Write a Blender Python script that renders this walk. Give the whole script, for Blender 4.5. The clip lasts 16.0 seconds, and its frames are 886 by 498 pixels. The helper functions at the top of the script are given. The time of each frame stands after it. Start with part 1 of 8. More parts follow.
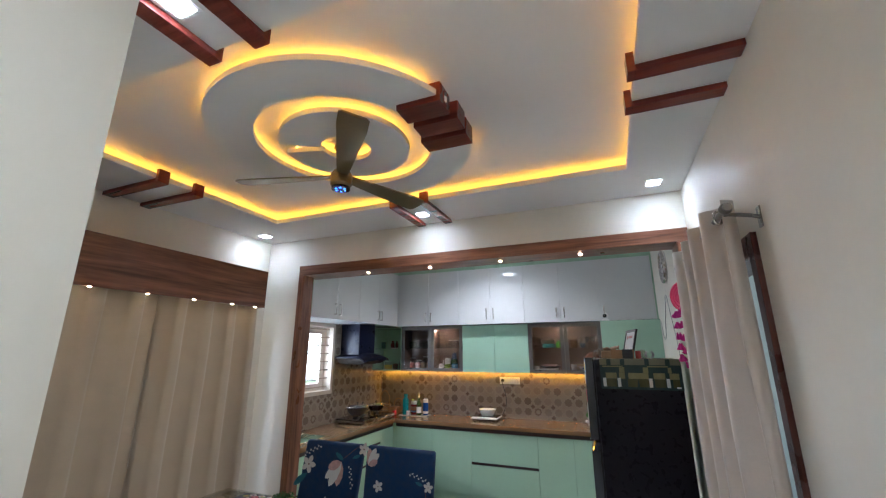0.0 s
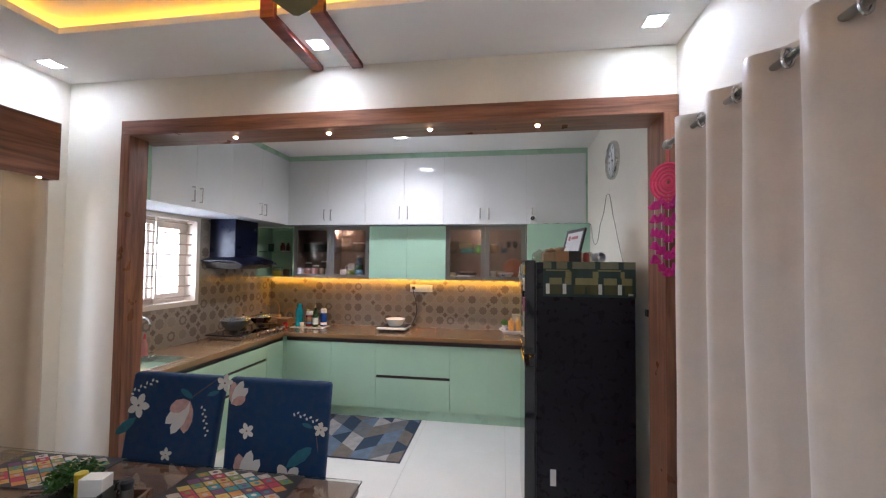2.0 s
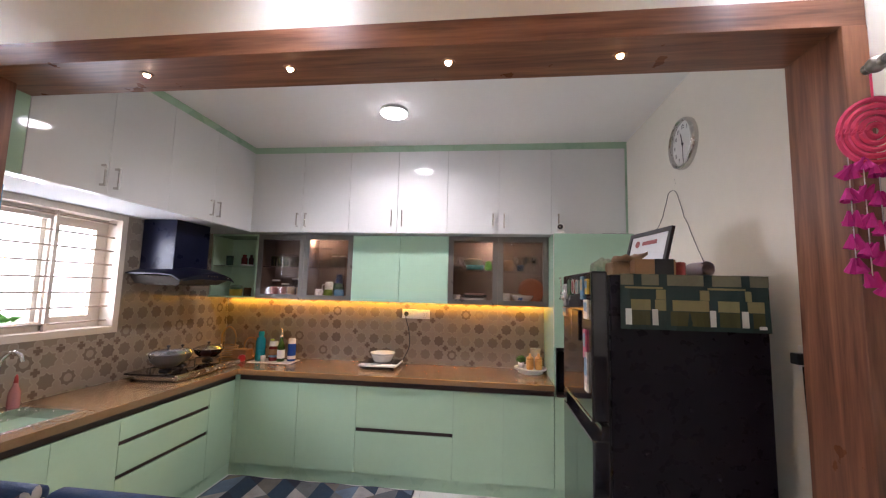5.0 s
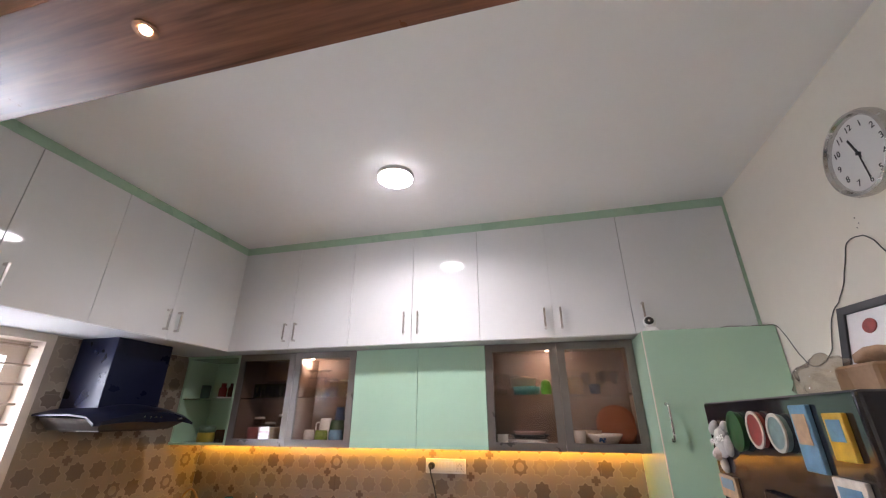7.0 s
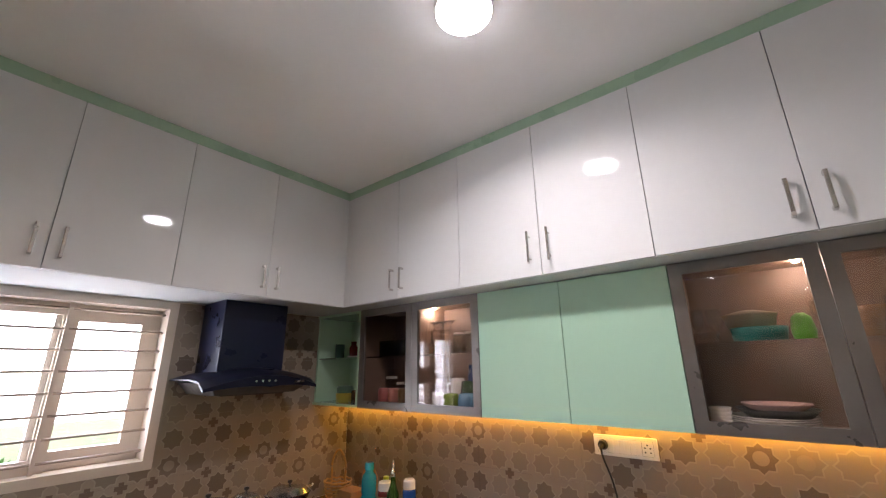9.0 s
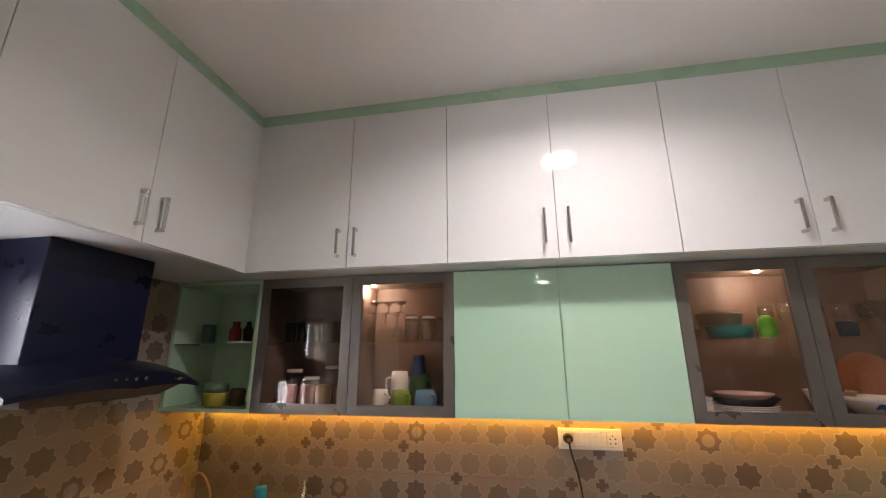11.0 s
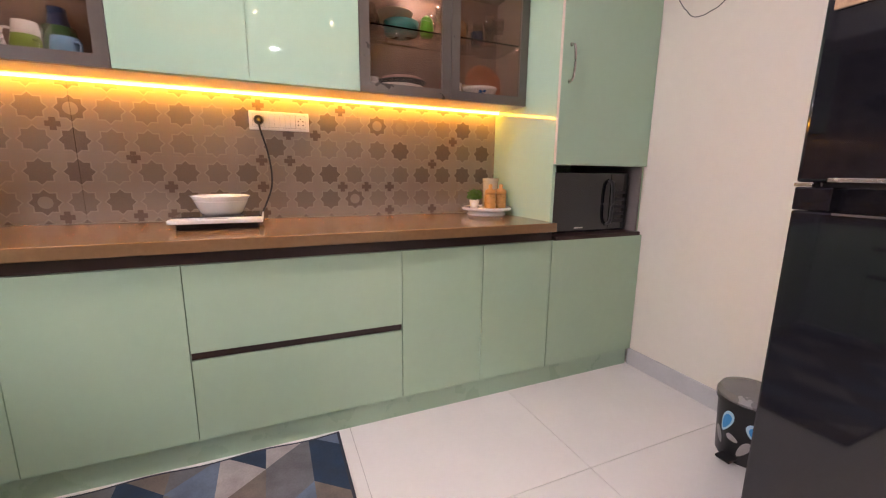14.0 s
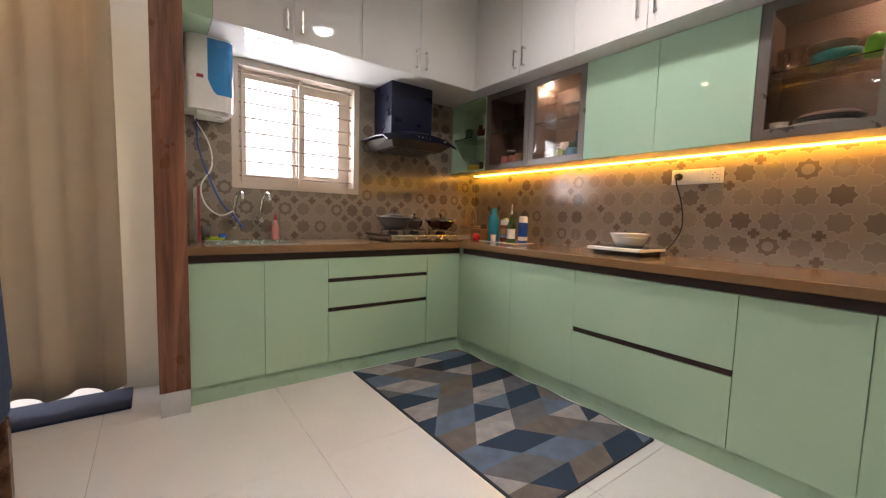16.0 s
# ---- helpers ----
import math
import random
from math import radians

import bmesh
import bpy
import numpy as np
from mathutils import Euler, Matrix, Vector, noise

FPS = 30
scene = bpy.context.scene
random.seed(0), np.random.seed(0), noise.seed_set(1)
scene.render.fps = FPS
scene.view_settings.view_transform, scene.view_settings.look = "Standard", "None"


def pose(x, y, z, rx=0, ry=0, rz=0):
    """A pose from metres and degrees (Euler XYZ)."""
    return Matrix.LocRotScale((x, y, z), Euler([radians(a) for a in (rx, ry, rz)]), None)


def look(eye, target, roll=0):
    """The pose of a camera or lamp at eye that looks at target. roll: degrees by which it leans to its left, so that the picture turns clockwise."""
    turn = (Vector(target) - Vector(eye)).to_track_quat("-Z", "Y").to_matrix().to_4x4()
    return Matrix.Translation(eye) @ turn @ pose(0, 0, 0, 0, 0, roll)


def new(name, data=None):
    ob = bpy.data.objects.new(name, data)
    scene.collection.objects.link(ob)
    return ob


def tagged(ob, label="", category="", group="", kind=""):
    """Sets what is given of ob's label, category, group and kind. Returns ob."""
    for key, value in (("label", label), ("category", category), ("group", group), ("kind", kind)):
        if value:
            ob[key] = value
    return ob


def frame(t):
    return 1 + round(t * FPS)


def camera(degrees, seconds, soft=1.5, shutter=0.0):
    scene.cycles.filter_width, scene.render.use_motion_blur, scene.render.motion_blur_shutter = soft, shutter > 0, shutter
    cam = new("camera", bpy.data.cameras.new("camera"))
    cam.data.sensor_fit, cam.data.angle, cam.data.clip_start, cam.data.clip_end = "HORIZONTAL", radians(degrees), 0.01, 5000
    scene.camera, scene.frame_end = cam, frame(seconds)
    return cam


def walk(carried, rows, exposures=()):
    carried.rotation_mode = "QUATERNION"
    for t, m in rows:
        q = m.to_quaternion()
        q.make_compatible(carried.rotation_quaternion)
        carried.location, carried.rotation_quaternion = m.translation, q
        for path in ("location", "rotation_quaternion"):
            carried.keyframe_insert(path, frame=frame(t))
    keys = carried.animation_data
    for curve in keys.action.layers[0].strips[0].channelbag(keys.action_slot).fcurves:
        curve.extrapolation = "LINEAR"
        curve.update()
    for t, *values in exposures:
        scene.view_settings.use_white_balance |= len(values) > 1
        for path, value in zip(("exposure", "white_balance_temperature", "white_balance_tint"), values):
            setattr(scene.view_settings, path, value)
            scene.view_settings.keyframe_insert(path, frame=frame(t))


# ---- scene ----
cam = camera(96.3, 16.0, 1.2)
PATH = [
    (0, (0.249, 0.152, 1.746), (-0.486, 1.943, 2.249), -0.1),
    (0.5, (0.176, 0.344, 1.739), (-0.469, 2.221, 1.989), -1.1),
    (1, (0.08, 0.535, 1.7), (-0.443, 2.459, 1.851), -1.7),
    (1.5, (-0.051, 0.745, 1.691), (-0.431, 2.705, 1.819), -1.0),
    (2, (-0.096, 0.991, 1.677), (-0.393, 2.968, 1.748), 0.6),
    (2.5, (-0.226, 1.042, 1.661), (-0.426, 3.032, 1.701), 1.5),
    (3, (-0.418, 1.148, 1.662), (-0.525, 3.145, 1.648), 1.6),
    (5.5, (-0.356, 2.036, 1.606), (-0.625, 3.977, 2.008), 1.3),
    (6, (-0.409, 2.199, 1.666), (-0.698, 4.066, 2.323), 0.7),
    (6.5, (-0.386, 2.493, 1.674), (-0.757, 4.294, 2.462), 0.3),
    (7, (-0.358, 2.852, 1.666), (-0.808, 4.637, 2.447), 0.0),
    (7.5, (-0.456, 3.208, 1.679), (-0.958, 5.032, 2.327), -1.5),
    (8, (-0.413, 3.49, 1.708), (-1.207, 5.234, 2.282), -2.5),
    (10.3, (-0.95, 3.778, 1.733), (-2.264, 5.149, 2.355), 1.4),
    (10.5, (-1.085, 3.725, 1.745), (-2.167, 5.307, 2.317), 0.8),
    (11, (-1.37, 3.738, 1.737), (-1.725, 5.637, 2.253), -0.3),
    (11.5, (-1.594, 3.776, 1.736), (-1.137, 5.668, 2.197), -0.4),
    (12, (-1.639, 3.746, 1.701), (-0.689, 5.475, 2.028), 1.5),
    (12.5, (-1.544, 3.645, 1.537), (-0.48, 5.337, 1.583), 3.5),
    (13, (-1.474, 3.536, 1.331), (-0.404, 5.209, 1.092), 3.3),
    (13.5, (-1.396, 3.526, 1.22), (-0.349, 5.192, 0.858), 1.8),
    (14, (-1.144, 3.583, 1.12), (-0.364, 5.386, 0.747), 0.7),
    (14.5, (-0.735, 3.551, 1.03), (-0.534, 5.508, 0.668), 0.4),
    (15, (-0.419, 3.403, 1.049), (-0.988, 5.296, 0.742), 1.3),
    (15.5, (-0.167, 3.282, 1.079), (-1.36, 4.87, 0.839), 2.0),
    (16, (-0.049, 3.186, 1.087), (-1.654, 4.368, 0.922), 1.7),
]
walk(cam, [(t, look(eye, target, roll)) for t, eye, target, roll in PATH],
     [(0, 0.75, 5350, 11), (1, 1.02, 5450, 14), (2, 1.08, 5650, 17), (3, 1.05, 5800, 19), (5.5, 1.15, 6100, 24), (6, 1.15, 6100, 24), (7, 1.15, 6100, 23), (8, 1.0, 6050, 21), (10.5, 0.85, 6500, 24), (11, 0.93, 6500, 20), (12, 0.97, 6800, 20), (12.5, 0.9, 7000, 26), (13.5, 1.27, 6850, 34), (14.5, 1.3, 6450, 35), (15, 1.48, 6250, 54), (16, 0.97, 6700, 20)])

# ---- world, sun, large lights ----
world = bpy.data.worlds.new("World")
scene.world = world
world.use_nodes = True
wn = world.node_tree
sky = wn.nodes.new("ShaderNodeTexSky")
sky.sky_type = 'NISHITA'
sky.sun_disc = False
sky.sun_elevation = radians(52)
sky.sun_rotation = radians(162)
wn.links.new(sky.outputs[0], wn.nodes["Background"].inputs[0])
wn.nodes["Background"].inputs[1].default_value = 0.12


def lamp(name, kind, m, energy, color, size=0.1, size_y=None, spot=None, blend=0.5):
    d = bpy.data.lights.new(name, kind)
    d.energy, d.color = energy, color
    if kind == 'AREA':
        d.shape = 'RECTANGLE' if size_y else 'DISK'
        d.size = size
        if size_y:
            d.size_y = size_y
    elif kind == 'SUN':
        d.angle = radians(0.5)
    else:
        d.shadow_soft_size = size
    if kind == 'SPOT':
        d.spot_size, d.spot_blend = radians(spot), blend
    ob = new(name, d)
    ob.matrix_world = m
    return ob


CABW = (1.0, 0.84, 0.66)
COOL, WARM = (1.0, 0.94, 0.88), (1.0, 0.72, 0.42)
SPOTC = (0.86, 0.97, 1.0)
# colour of the fill added in the passage
FILLC = (0.97, 0.97, 0.93)
DAY = (0.92, 0.96, 1.0)
lamp("sun", 'SUN', pose(-6, 0, 8, 38, 0, 18), 3.0, (1, 0.95, 0.86))
# round ceiling lamp of the kitchen
lamp("kitchen_lamp_light", 'AREA', pose(-1.078, 4.618, 2.878), 8.0, COOL, 0.17).data.spread = radians(153)
# square recessed spots of the dining room, plus two unseen fill spots in the passage
SPOTS_AND_FILLS = [(-2.795, 2.965), (-1.09, 2.975), (0.623, 2.99), (-0.96, 0.80), (0.15, -0.25), (0.15, -1.3)]
for sx, sy in SPOTS_AND_FILLS:
    lamp("recessed_spot_light", 'SPOT', pose(sx, sy, 2.844), (3.5 if sx < -2 else 6.5) if sy > 2 else (25 if sx < -0.5 else 34), SPOTC if sy > 0 else FILLC, 0.05, spot=145 if sy > 2 else 150, blend=1.0 if sy > 2 else 0.7)
# small warm spots in the soffit of the wooden portal
SOFFIT = [(-1.806, 3.304), (-1.17, 3.304), (-0.531, 3.306), (0.10, 3.308)]
for sx, sy in SOFFIT:
    lamp("soffit_spot_light", 'SPOT', pose(sx, sy, 2.471), 1.6, WARM, 0.02, spot=110, blend=0.8)
# daylight at the kitchen window
lamp("window_light", 'AREA', pose(-3.32, 4.1, 1.68, 0, -90, 0), 20, DAY, 0.85, 0.75)

# ---- materials ----


def mat(name, color, rough=0.5, metal=0.0, var=0.06, scale=6.0, bump=0.0, bscale=200.0, alpha=None, emit=None, coat=0.0, trans=0.0, ior=1.45, sheen=0.0, grain=None):
    """A surface with two scales of colour variation, fine relief and uneven gloss."""
    m = bpy.data.materials.new(name)
    m.use_nodes = True
    nt = m.node_tree
    b = nt.nodes["Principled BSDF"]
    N, L = nt.nodes.new, nt.links.new
    b.inputs["Roughness"].default_value = rough
    b.inputs["Metallic"].default_value = metal
    b.inputs["IOR"].default_value = ior
    b.inputs["Coat Weight"].default_value = coat
    b.inputs["Transmission Weight"].default_value = trans
    b.inputs["Sheen Weight"].default_value = sheen
    tc = N("ShaderNodeTexCoord")
    mp = N("ShaderNodeMapping")
    L(tc.outputs["Object"], mp.inputs[0])
    if grain:
        mp.inputs["Scale"].default_value = grain
    a = N("ShaderNodeTexNoise")
    a.inputs["Scale"].default_value, a.inputs["Detail"].default_value = scale, 6
    L(mp.outputs[0], a.inputs["Vector"])
    c = N("ShaderNodeTexNoise")
    c.inputs["Scale"].default_value, c.inputs["Detail"].default_value = scale * 14, 3
    L(mp.outputs[0], c.inputs["Vector"])
    s = N("ShaderNodeMath")
    s.operation = 'MULTIPLY_ADD'
    s.inputs[1].default_value = 0.35
    L(c.outputs[0], s.inputs[0])
    L(a.outputs[0], s.inputs[2])
    r = N("ShaderNodeMapRange")
    r.inputs["From Min"].default_value, r.inputs["From Max"].default_value = 0.35, 1.0
    r.inputs["To Min"].default_value, r.inputs["To Max"].default_value = 1 - var * 2, 1 + var
    L(s.outputs[0], r.inputs[0])
    h = N("ShaderNodeVectorMath")
    h.operation = 'SCALE'
    h.inputs[0].default_value = color[:3]
    L(r.outputs[0], h.inputs["Scale"])
    L(h.outputs[0], b.inputs["Base Color"])
    if rough > 0.02:
        q = N("ShaderNodeMapRange")
        q.inputs["From Min"].default_value, q.inputs["From Max"].default_value = 0.3, 0.8
        q.inputs["To Min"].default_value, q.inputs["To Max"].default_value = rough * 0.8, min(1, rough * 1.3)
        L(a.outputs[0], q.inputs[0])
        L(q.outputs[0], b.inputs["Roughness"])
    if bump:
        n = N("ShaderNodeTexNoise")
        n.inputs["Scale"].default_value, n.inputs["Detail"].default_value = bscale, 4
        L(mp.outputs[0], n.inputs["Vector"])
        k = N("ShaderNodeBump")
        k.inputs["Strength"].default_value, k.inputs["Distance"].default_value = bump, 0.002
        L(n.outputs[0], k.inputs["Height"])
        L(k.outputs[0], b.inputs["Normal"])
    if alpha is not None:
        b.inputs["Alpha"].default_value = alpha
    if emit:
        b.inputs["Emission Color"].default_value = (*emit[0], 1)
        b.inputs["Emission Strength"].default_value = emit[1]
    return m


def wood(name, dark, light, rough=0.3, axis=2, scale=1.0):
    """Wood grain that runs along one axis."""
    m = mat(name, light, rough)
    nt = m.node_tree
    N, L = nt.nodes.new, nt.links.new
    tc, mp = N("ShaderNodeTexCoord"), N("ShaderNodeMapping")
    sc = [14.0 * scale] * 3
    sc[axis] = 0.9 * scale
    mp.inputs["Scale"].default_value = sc
    L(tc.outputs["Object"], mp.inputs[0])
    a, c = N("ShaderNodeTexNoise"), N("ShaderNodeTexNoise")
    a.inputs["Scale"].default_value, a.inputs["Detail"].default_value, a.inputs["Distortion"].default_value = 1.0, 8, 1.6
    c.inputs["Scale"].default_value, c.inputs["Detail"].default_value = 9.0, 4
    L(mp.outputs[0], a.inputs["Vector"])
    L(mp.outputs[0], c.inputs["Vector"])
    s = N("ShaderNodeMath")
    s.operation = 'MULTIPLY_ADD'
    s.inputs[1].default_value = 0.3
    L(c.outputs[0], s.inputs[0])
    L(a.outputs[0], s.inputs[2])
    r = N("ShaderNodeValToRGB")
    r.color_ramp.elements[0].position, r.color_ramp.elements[1].position = 0.45, 0.85
    r.color_ramp.elements[0].color, r.color_ramp.elements[1].color = (*dark, 1), (*light, 1)
    L(s.outputs[0], r.inputs[0])
    L(r.outputs[0], nt.nodes["Principled BSDF"].inputs["Base Color"])
    return m


def glow(name, color, strength):
    m = bpy.data.materials.new(name)
    m.use_nodes = True
    nt = m.node_tree
    nt.nodes.remove(nt.nodes["Principled BSDF"])
    e = nt.nodes.new("ShaderNodeEmission")
    e.inputs[0].default_value, e.inputs[1].default_value = (*color, 1), strength
    nt.links.new(e.outputs[0], nt.nodes["Material Output"].inputs[0])
    return m


PAINT = mat("wall_paint", (0.78, 0.735, 0.635), 0.55, var=0.03, scale=1.5, bump=0.15, bscale=90)
CEIL = mat("ceiling_paint", (0.85, 0.84, 0.82), 0.6, var=0.02, scale=1.2, bump=0.08, bscale=120)
WHITE_LAM = mat("white_laminate", (0.71, 0.715, 0.71), 0.035, var=0.02, scale=2.5)
MINT = mat("mint_laminate", (0.42, 0.60, 0.43), 0.07, var=0.03, scale=2.0)
MINT_GLOSS = mat("mint_gloss", (0.40, 0.60, 0.45), 0.04, var=0.02, scale=2.0, coat=0.3)
MINT_TRIM = mat("mint_trim", (0.38, 0.55, 0.40), 0.3, var=0.03)
GAP = mat("dark_profile", (0.035, 0.018, 0.015), 0.35)
GREY_ALU = mat("brown_grey_aluminium", (0.16, 0.145, 0.13), 0.32, metal=0.5, var=0.05, scale=9)
CHROME = mat("brushed_steel", (0.62, 0.60, 0.57), 0.24, metal=1.0, scale=30)
QUARTZ = mat("brown_quartz", (0.225, 0.130, 0.062), 0.2, var=0.06, scale=60, coat=0.2)
WOOD = wood("portal_veneer", (0.105, 0.040, 0.022), (0.30, 0.130, 0.070), 0.33)
WOOD_X = wood("portal_veneer_lying", (0.105, 0.040, 0.022), (0.30, 0.130, 0.070), 0.33, 0)
WOOD_Y = wood("pelmet_veneer", (0.10, 0.042, 0.024), (0.28, 0.125, 0.068), 0.35, 1)
MAHOG = wood("mahogany_lacquer", (0.10, 0.017, 0.012), (0.24, 0.048, 0.030), 0.22, 0)
DOORWOOD = wood("door_frame_wood", (0.05, 0.012, 0.009), (0.13, 0.035, 0.022), 0.3)
TABLEWOOD = wood("table_wood", (0.06, 0.028, 0.016), (0.20, 0.10, 0.055), 0.28, 0)
BLACK = mat("black_gloss", (0.010, 0.010, 0.014), 0.07, var=0.1, coat=0.4)
FRIDGE_SIDE = mat("black_textured_steel", (0.007, 0.005, 0.009), 0.30, var=0.15, scale=20, bump=0.25, bscale=500)
FRIDGE_SIDE.node_tree.nodes["Principled BSDF"].inputs["Specular IOR Level"].default_value = 0.22
NAVY_STEEL = mat("dark_blue_steel", (0.008, 0.010, 0.030), 0.3, var=0.1)
NAVY_STEEL.node_tree.nodes["Principled BSDF"].inputs["Specular IOR Level"].default_value = 0.3
GRILLE = mat("brown_grille_paint", (0.34, 0.27, 0.21), 0.5)
WINFRAME = mat("cream_window_profile", (0.56, 0.48, 0.40), 0.4, var=0.04, scale=5)
BLACKPLA = mat("black_plastic", (0.015, 0.015, 0.016), 0.4)
WHITEPLA = mat("white_plastic", (0.78, 0.77, 0.74), 0.3)
CREAMPLA = mat("cream_plastic", (0.76, 0.71, 0.63), 0.35)
CERAMIC = mat("white_ceramic", (0.80, 0.78, 0.74), 0.12, coat=0.3)
SKIRT = mat("grey_skirting", (0.55, 0.55, 0.55), 0.2)
CURTAIN = mat("beige_satin_curtain", (0.58, 0.50, 0.43), 0.36, var=0.05, scale=8, bump=0.25, bscale=400, sheen=0.3)
GLASS = mat("clear_glass", (1, 1, 1), 0.0, trans=1.0, ior=1.45, var=0.0)
LENS_COOL = glow("cool_lamp", (0.88, 0.95, 1.0), 60)
LENS_WARM = glow("warm_lamp", (1.0, 0.72, 0.40), 70)
STRIP = glow("amber_led_strip", (1.0, 0.42, 0.03), 7.5)
LENS_KITCHEN = glow("kitchen_lamp_diffuser", (1.0, 0.97, 0.94), 21)
STRIP_K = glow("kitchen_led_strip", (1.0, 0.47, 0.035), 22)
BLUE_LED = glow("blue_led", (0.05, 0.15, 1.0), 6)


def glazing(name, tint, lo, hi, rough=0.02):
    """Thin glass: mostly clear, with a mirror share that grows at grazing angles."""
    m = bpy.data.materials.new(name)
    m.use_nodes = True
    nt = m.node_tree
    nt.nodes.remove(nt.nodes["Principled BSDF"])
    t, g, x, f, p, q = (nt.nodes.new(k) for k in ("ShaderNodeBsdfTransparent", "ShaderNodeBsdfGlossy", "ShaderNodeMixShader", "ShaderNodeLayerWeight", "ShaderNodeMath", "ShaderNodeMath"))
    t.inputs[0].default_value = (*tint, 1)
    g.inputs["Roughness"].default_value = rough
    f.inputs["Blend"].default_value = 0.5
    p.operation, q.operation = 'POWER', 'MULTIPLY_ADD'
    p.inputs[1].default_value = 4.5
    q.inputs[1].default_value, q.inputs[2].default_value = hi, lo
    nt.links.new(f.outputs["Facing"], p.inputs[0])
    nt.links.new(p.outputs[0], q.inputs[0])
    nt.links.new(q.outputs[0], x.inputs[0])
    nt.links.new(t.outputs[0], x.inputs[1])
    nt.links.new(g.outputs[0], x.inputs[2])
    nt.links.new(x.outputs[0], nt.nodes["Material Output"].inputs[0])
    return m


PANE = glazing("cabinet_glazing", (0.86, 0.81, 0.77), 0.03, 0.8)
CLEAR_PANE = glazing("window_glazing", (0.96, 0.97, 0.97), 0.02, 0.5)
THIN_GLASS = glazing("drinking_glass", (0.93, 0.92, 0.90), 0.10, 0.75, 0.03)


def floor_material():
    """Polished white vitrified tile, with faint clouding."""
    return mat("polished_white_tile", (0.74, 0.725, 0.70), 0.07, var=0.03, scale=3, coat=0.3)


FLOOR = floor_material()


def star_tile_material(name, u):
    """Printed wall tile: rows of eight-pointed stars, rings and small crosses in taupe and brown. u: the axis along the wall."""
    m = mat(name, (0.35, 0.29, 0.23), 0.16)
    nt = m.node_tree
    N, L = nt.nodes.new, nt.links.new
    b = nt.nodes["Principled BSDF"]
    S = 0.1305

    def math(op, x, y=None, z=None):
        n = N("ShaderNodeMath")
        n.operation = op
        for i, v in enumerate((x, y, z)):
            if v is None:
                continue
            if isinstance(v, (int, float)):
                n.inputs[i].default_value = v
            else:
                L(v, n.inputs[i])
        return n.outputs[0]

    tc, sp = N("ShaderNodeTexCoord"), N("ShaderNodeSeparateXYZ")
    L(tc.outputs["Object"], sp.inputs[0])
    U, V = math('DIVIDE', sp.outputs[u], S), math('DIVIDE', sp.outputs[2], S)

    def cell(du, dv, seed):
        pu, pv = math('ADD', U, du), math('ADD', V, dv)
        iu, iv = math('FLOOR', pu), math('FLOOR', pv)
        x = math('ABSOLUTE', math('SUBTRACT', math('SUBTRACT', pu, iu), 0.5))
        y = math('ABSOLUTE', math('SUBTRACT', math('SUBTRACT', pv, iv), 0.5))
        cb, wn_ = N("ShaderNodeCombineXYZ"), N("ShaderNodeTexWhiteNoise")
        L(iu, cb.inputs[0])
        L(iv, cb.inputs[1])
        cb.inputs[2].default_value = seed
        L(cb.outputs[0], wn_.inputs["Vector"])
        return x, y, wn_.outputs["Value"], wn_.outputs["Color"]

    x, y, rnd, _ = cell(0, 0, 3.0)
    square = math('MAXIMUM', x, y)
    diamond = math('MULTIPLY', math('ADD', x, y), 0.7071)
    star = math('MINIMUM', square, diamond)
    inside = math('LESS_THAN', star, 0.295)
    halo = math('SUBTRACT', math('LESS_THAN', star, 0.335), inside)
    core = math('LESS_THAN', math('SQRT', math('ADD', math('MULTIPLY', x, x), math('MULTIPLY', y, y))), 0.20)
    ringed = math('GREATER_THAN', rnd, 0.86)
    star_on = math('SUBTRACT', inside, math('MULTIPLY', core, ringed))
    ramp = N("ShaderNodeValToRGB")
    ramp.color_ramp.interpolation = 'CONSTANT'
    e = ramp.color_ramp.elements
    e[0].position, e[0].color = 0.0, (0.235, 0.19, 0.147, 1)
    e[1].position, e[1].color = 0.22, (0.172, 0.134, 0.10, 1)
    for p, c in ((0.42, (0.205, 0.164, 0.127)), (0.58, (0.142, 0.108, 0.081)), (0.72, (0.255, 0.213, 0.167)), (0.86, (0.165, 0.127, 0.097))):
        q = e.new(p)
        q.color = (*c, 1)
    L(rnd, ramp.inputs[0])
    x2, y2, r2, _ = cell(0.5, 0.5, 9.0)
    arm1 = math('MULTIPLY', math('LESS_THAN', x2, 0.085), math('LESS_THAN', y2, 0.20))
    arm2 = math('MULTIPLY', math('LESS_THAN', y2, 0.085), math('LESS_THAN', x2, 0.20))
    cross = math('MULTIPLY', math('MAXIMUM', arm1, arm2), math('GREATER_THAN', r2, 0.72))

    def blend(fac, a, c):
        n = N("ShaderNodeMix")
        n.data_type = 'RGBA'
        L(fac, n.inputs[0])
        for i, v in ((6, a), (7, c)):
            if isinstance(v, tuple):
                n.inputs[i].default_value = (*v, 1)
            else:
                L(v, n.inputs[i])
        return n.outputs[2]

    cloud = N("ShaderNodeTexNoise")
    cloud.inputs["Scale"].default_value, cloud.inputs["Detail"].default_value = 7, 5
    L(tc.outputs["Object"], cloud.inputs["Vector"])
    base = blend(cloud.outputs[0], (0.235, 0.195, 0.15), (0.335, 0.285, 0.228))
    base = blend(math('MULTIPLY', halo, 0.5), base, (0.375, 0.325, 0.262))
    base = blend(star_on, base, ramp.outputs[0])
    base = blend(cross, base, (0.135, 0.095, 0.07))
    speck = N("ShaderNodeTexNoise")
    speck.inputs["Scale"].default_value = 160
    L(tc.outputs["Object"], speck.inputs["Vector"])
    base = blend(math('MULTIPLY', speck.outputs[0], 0.22), base, (0.32, 0.272, 0.216))
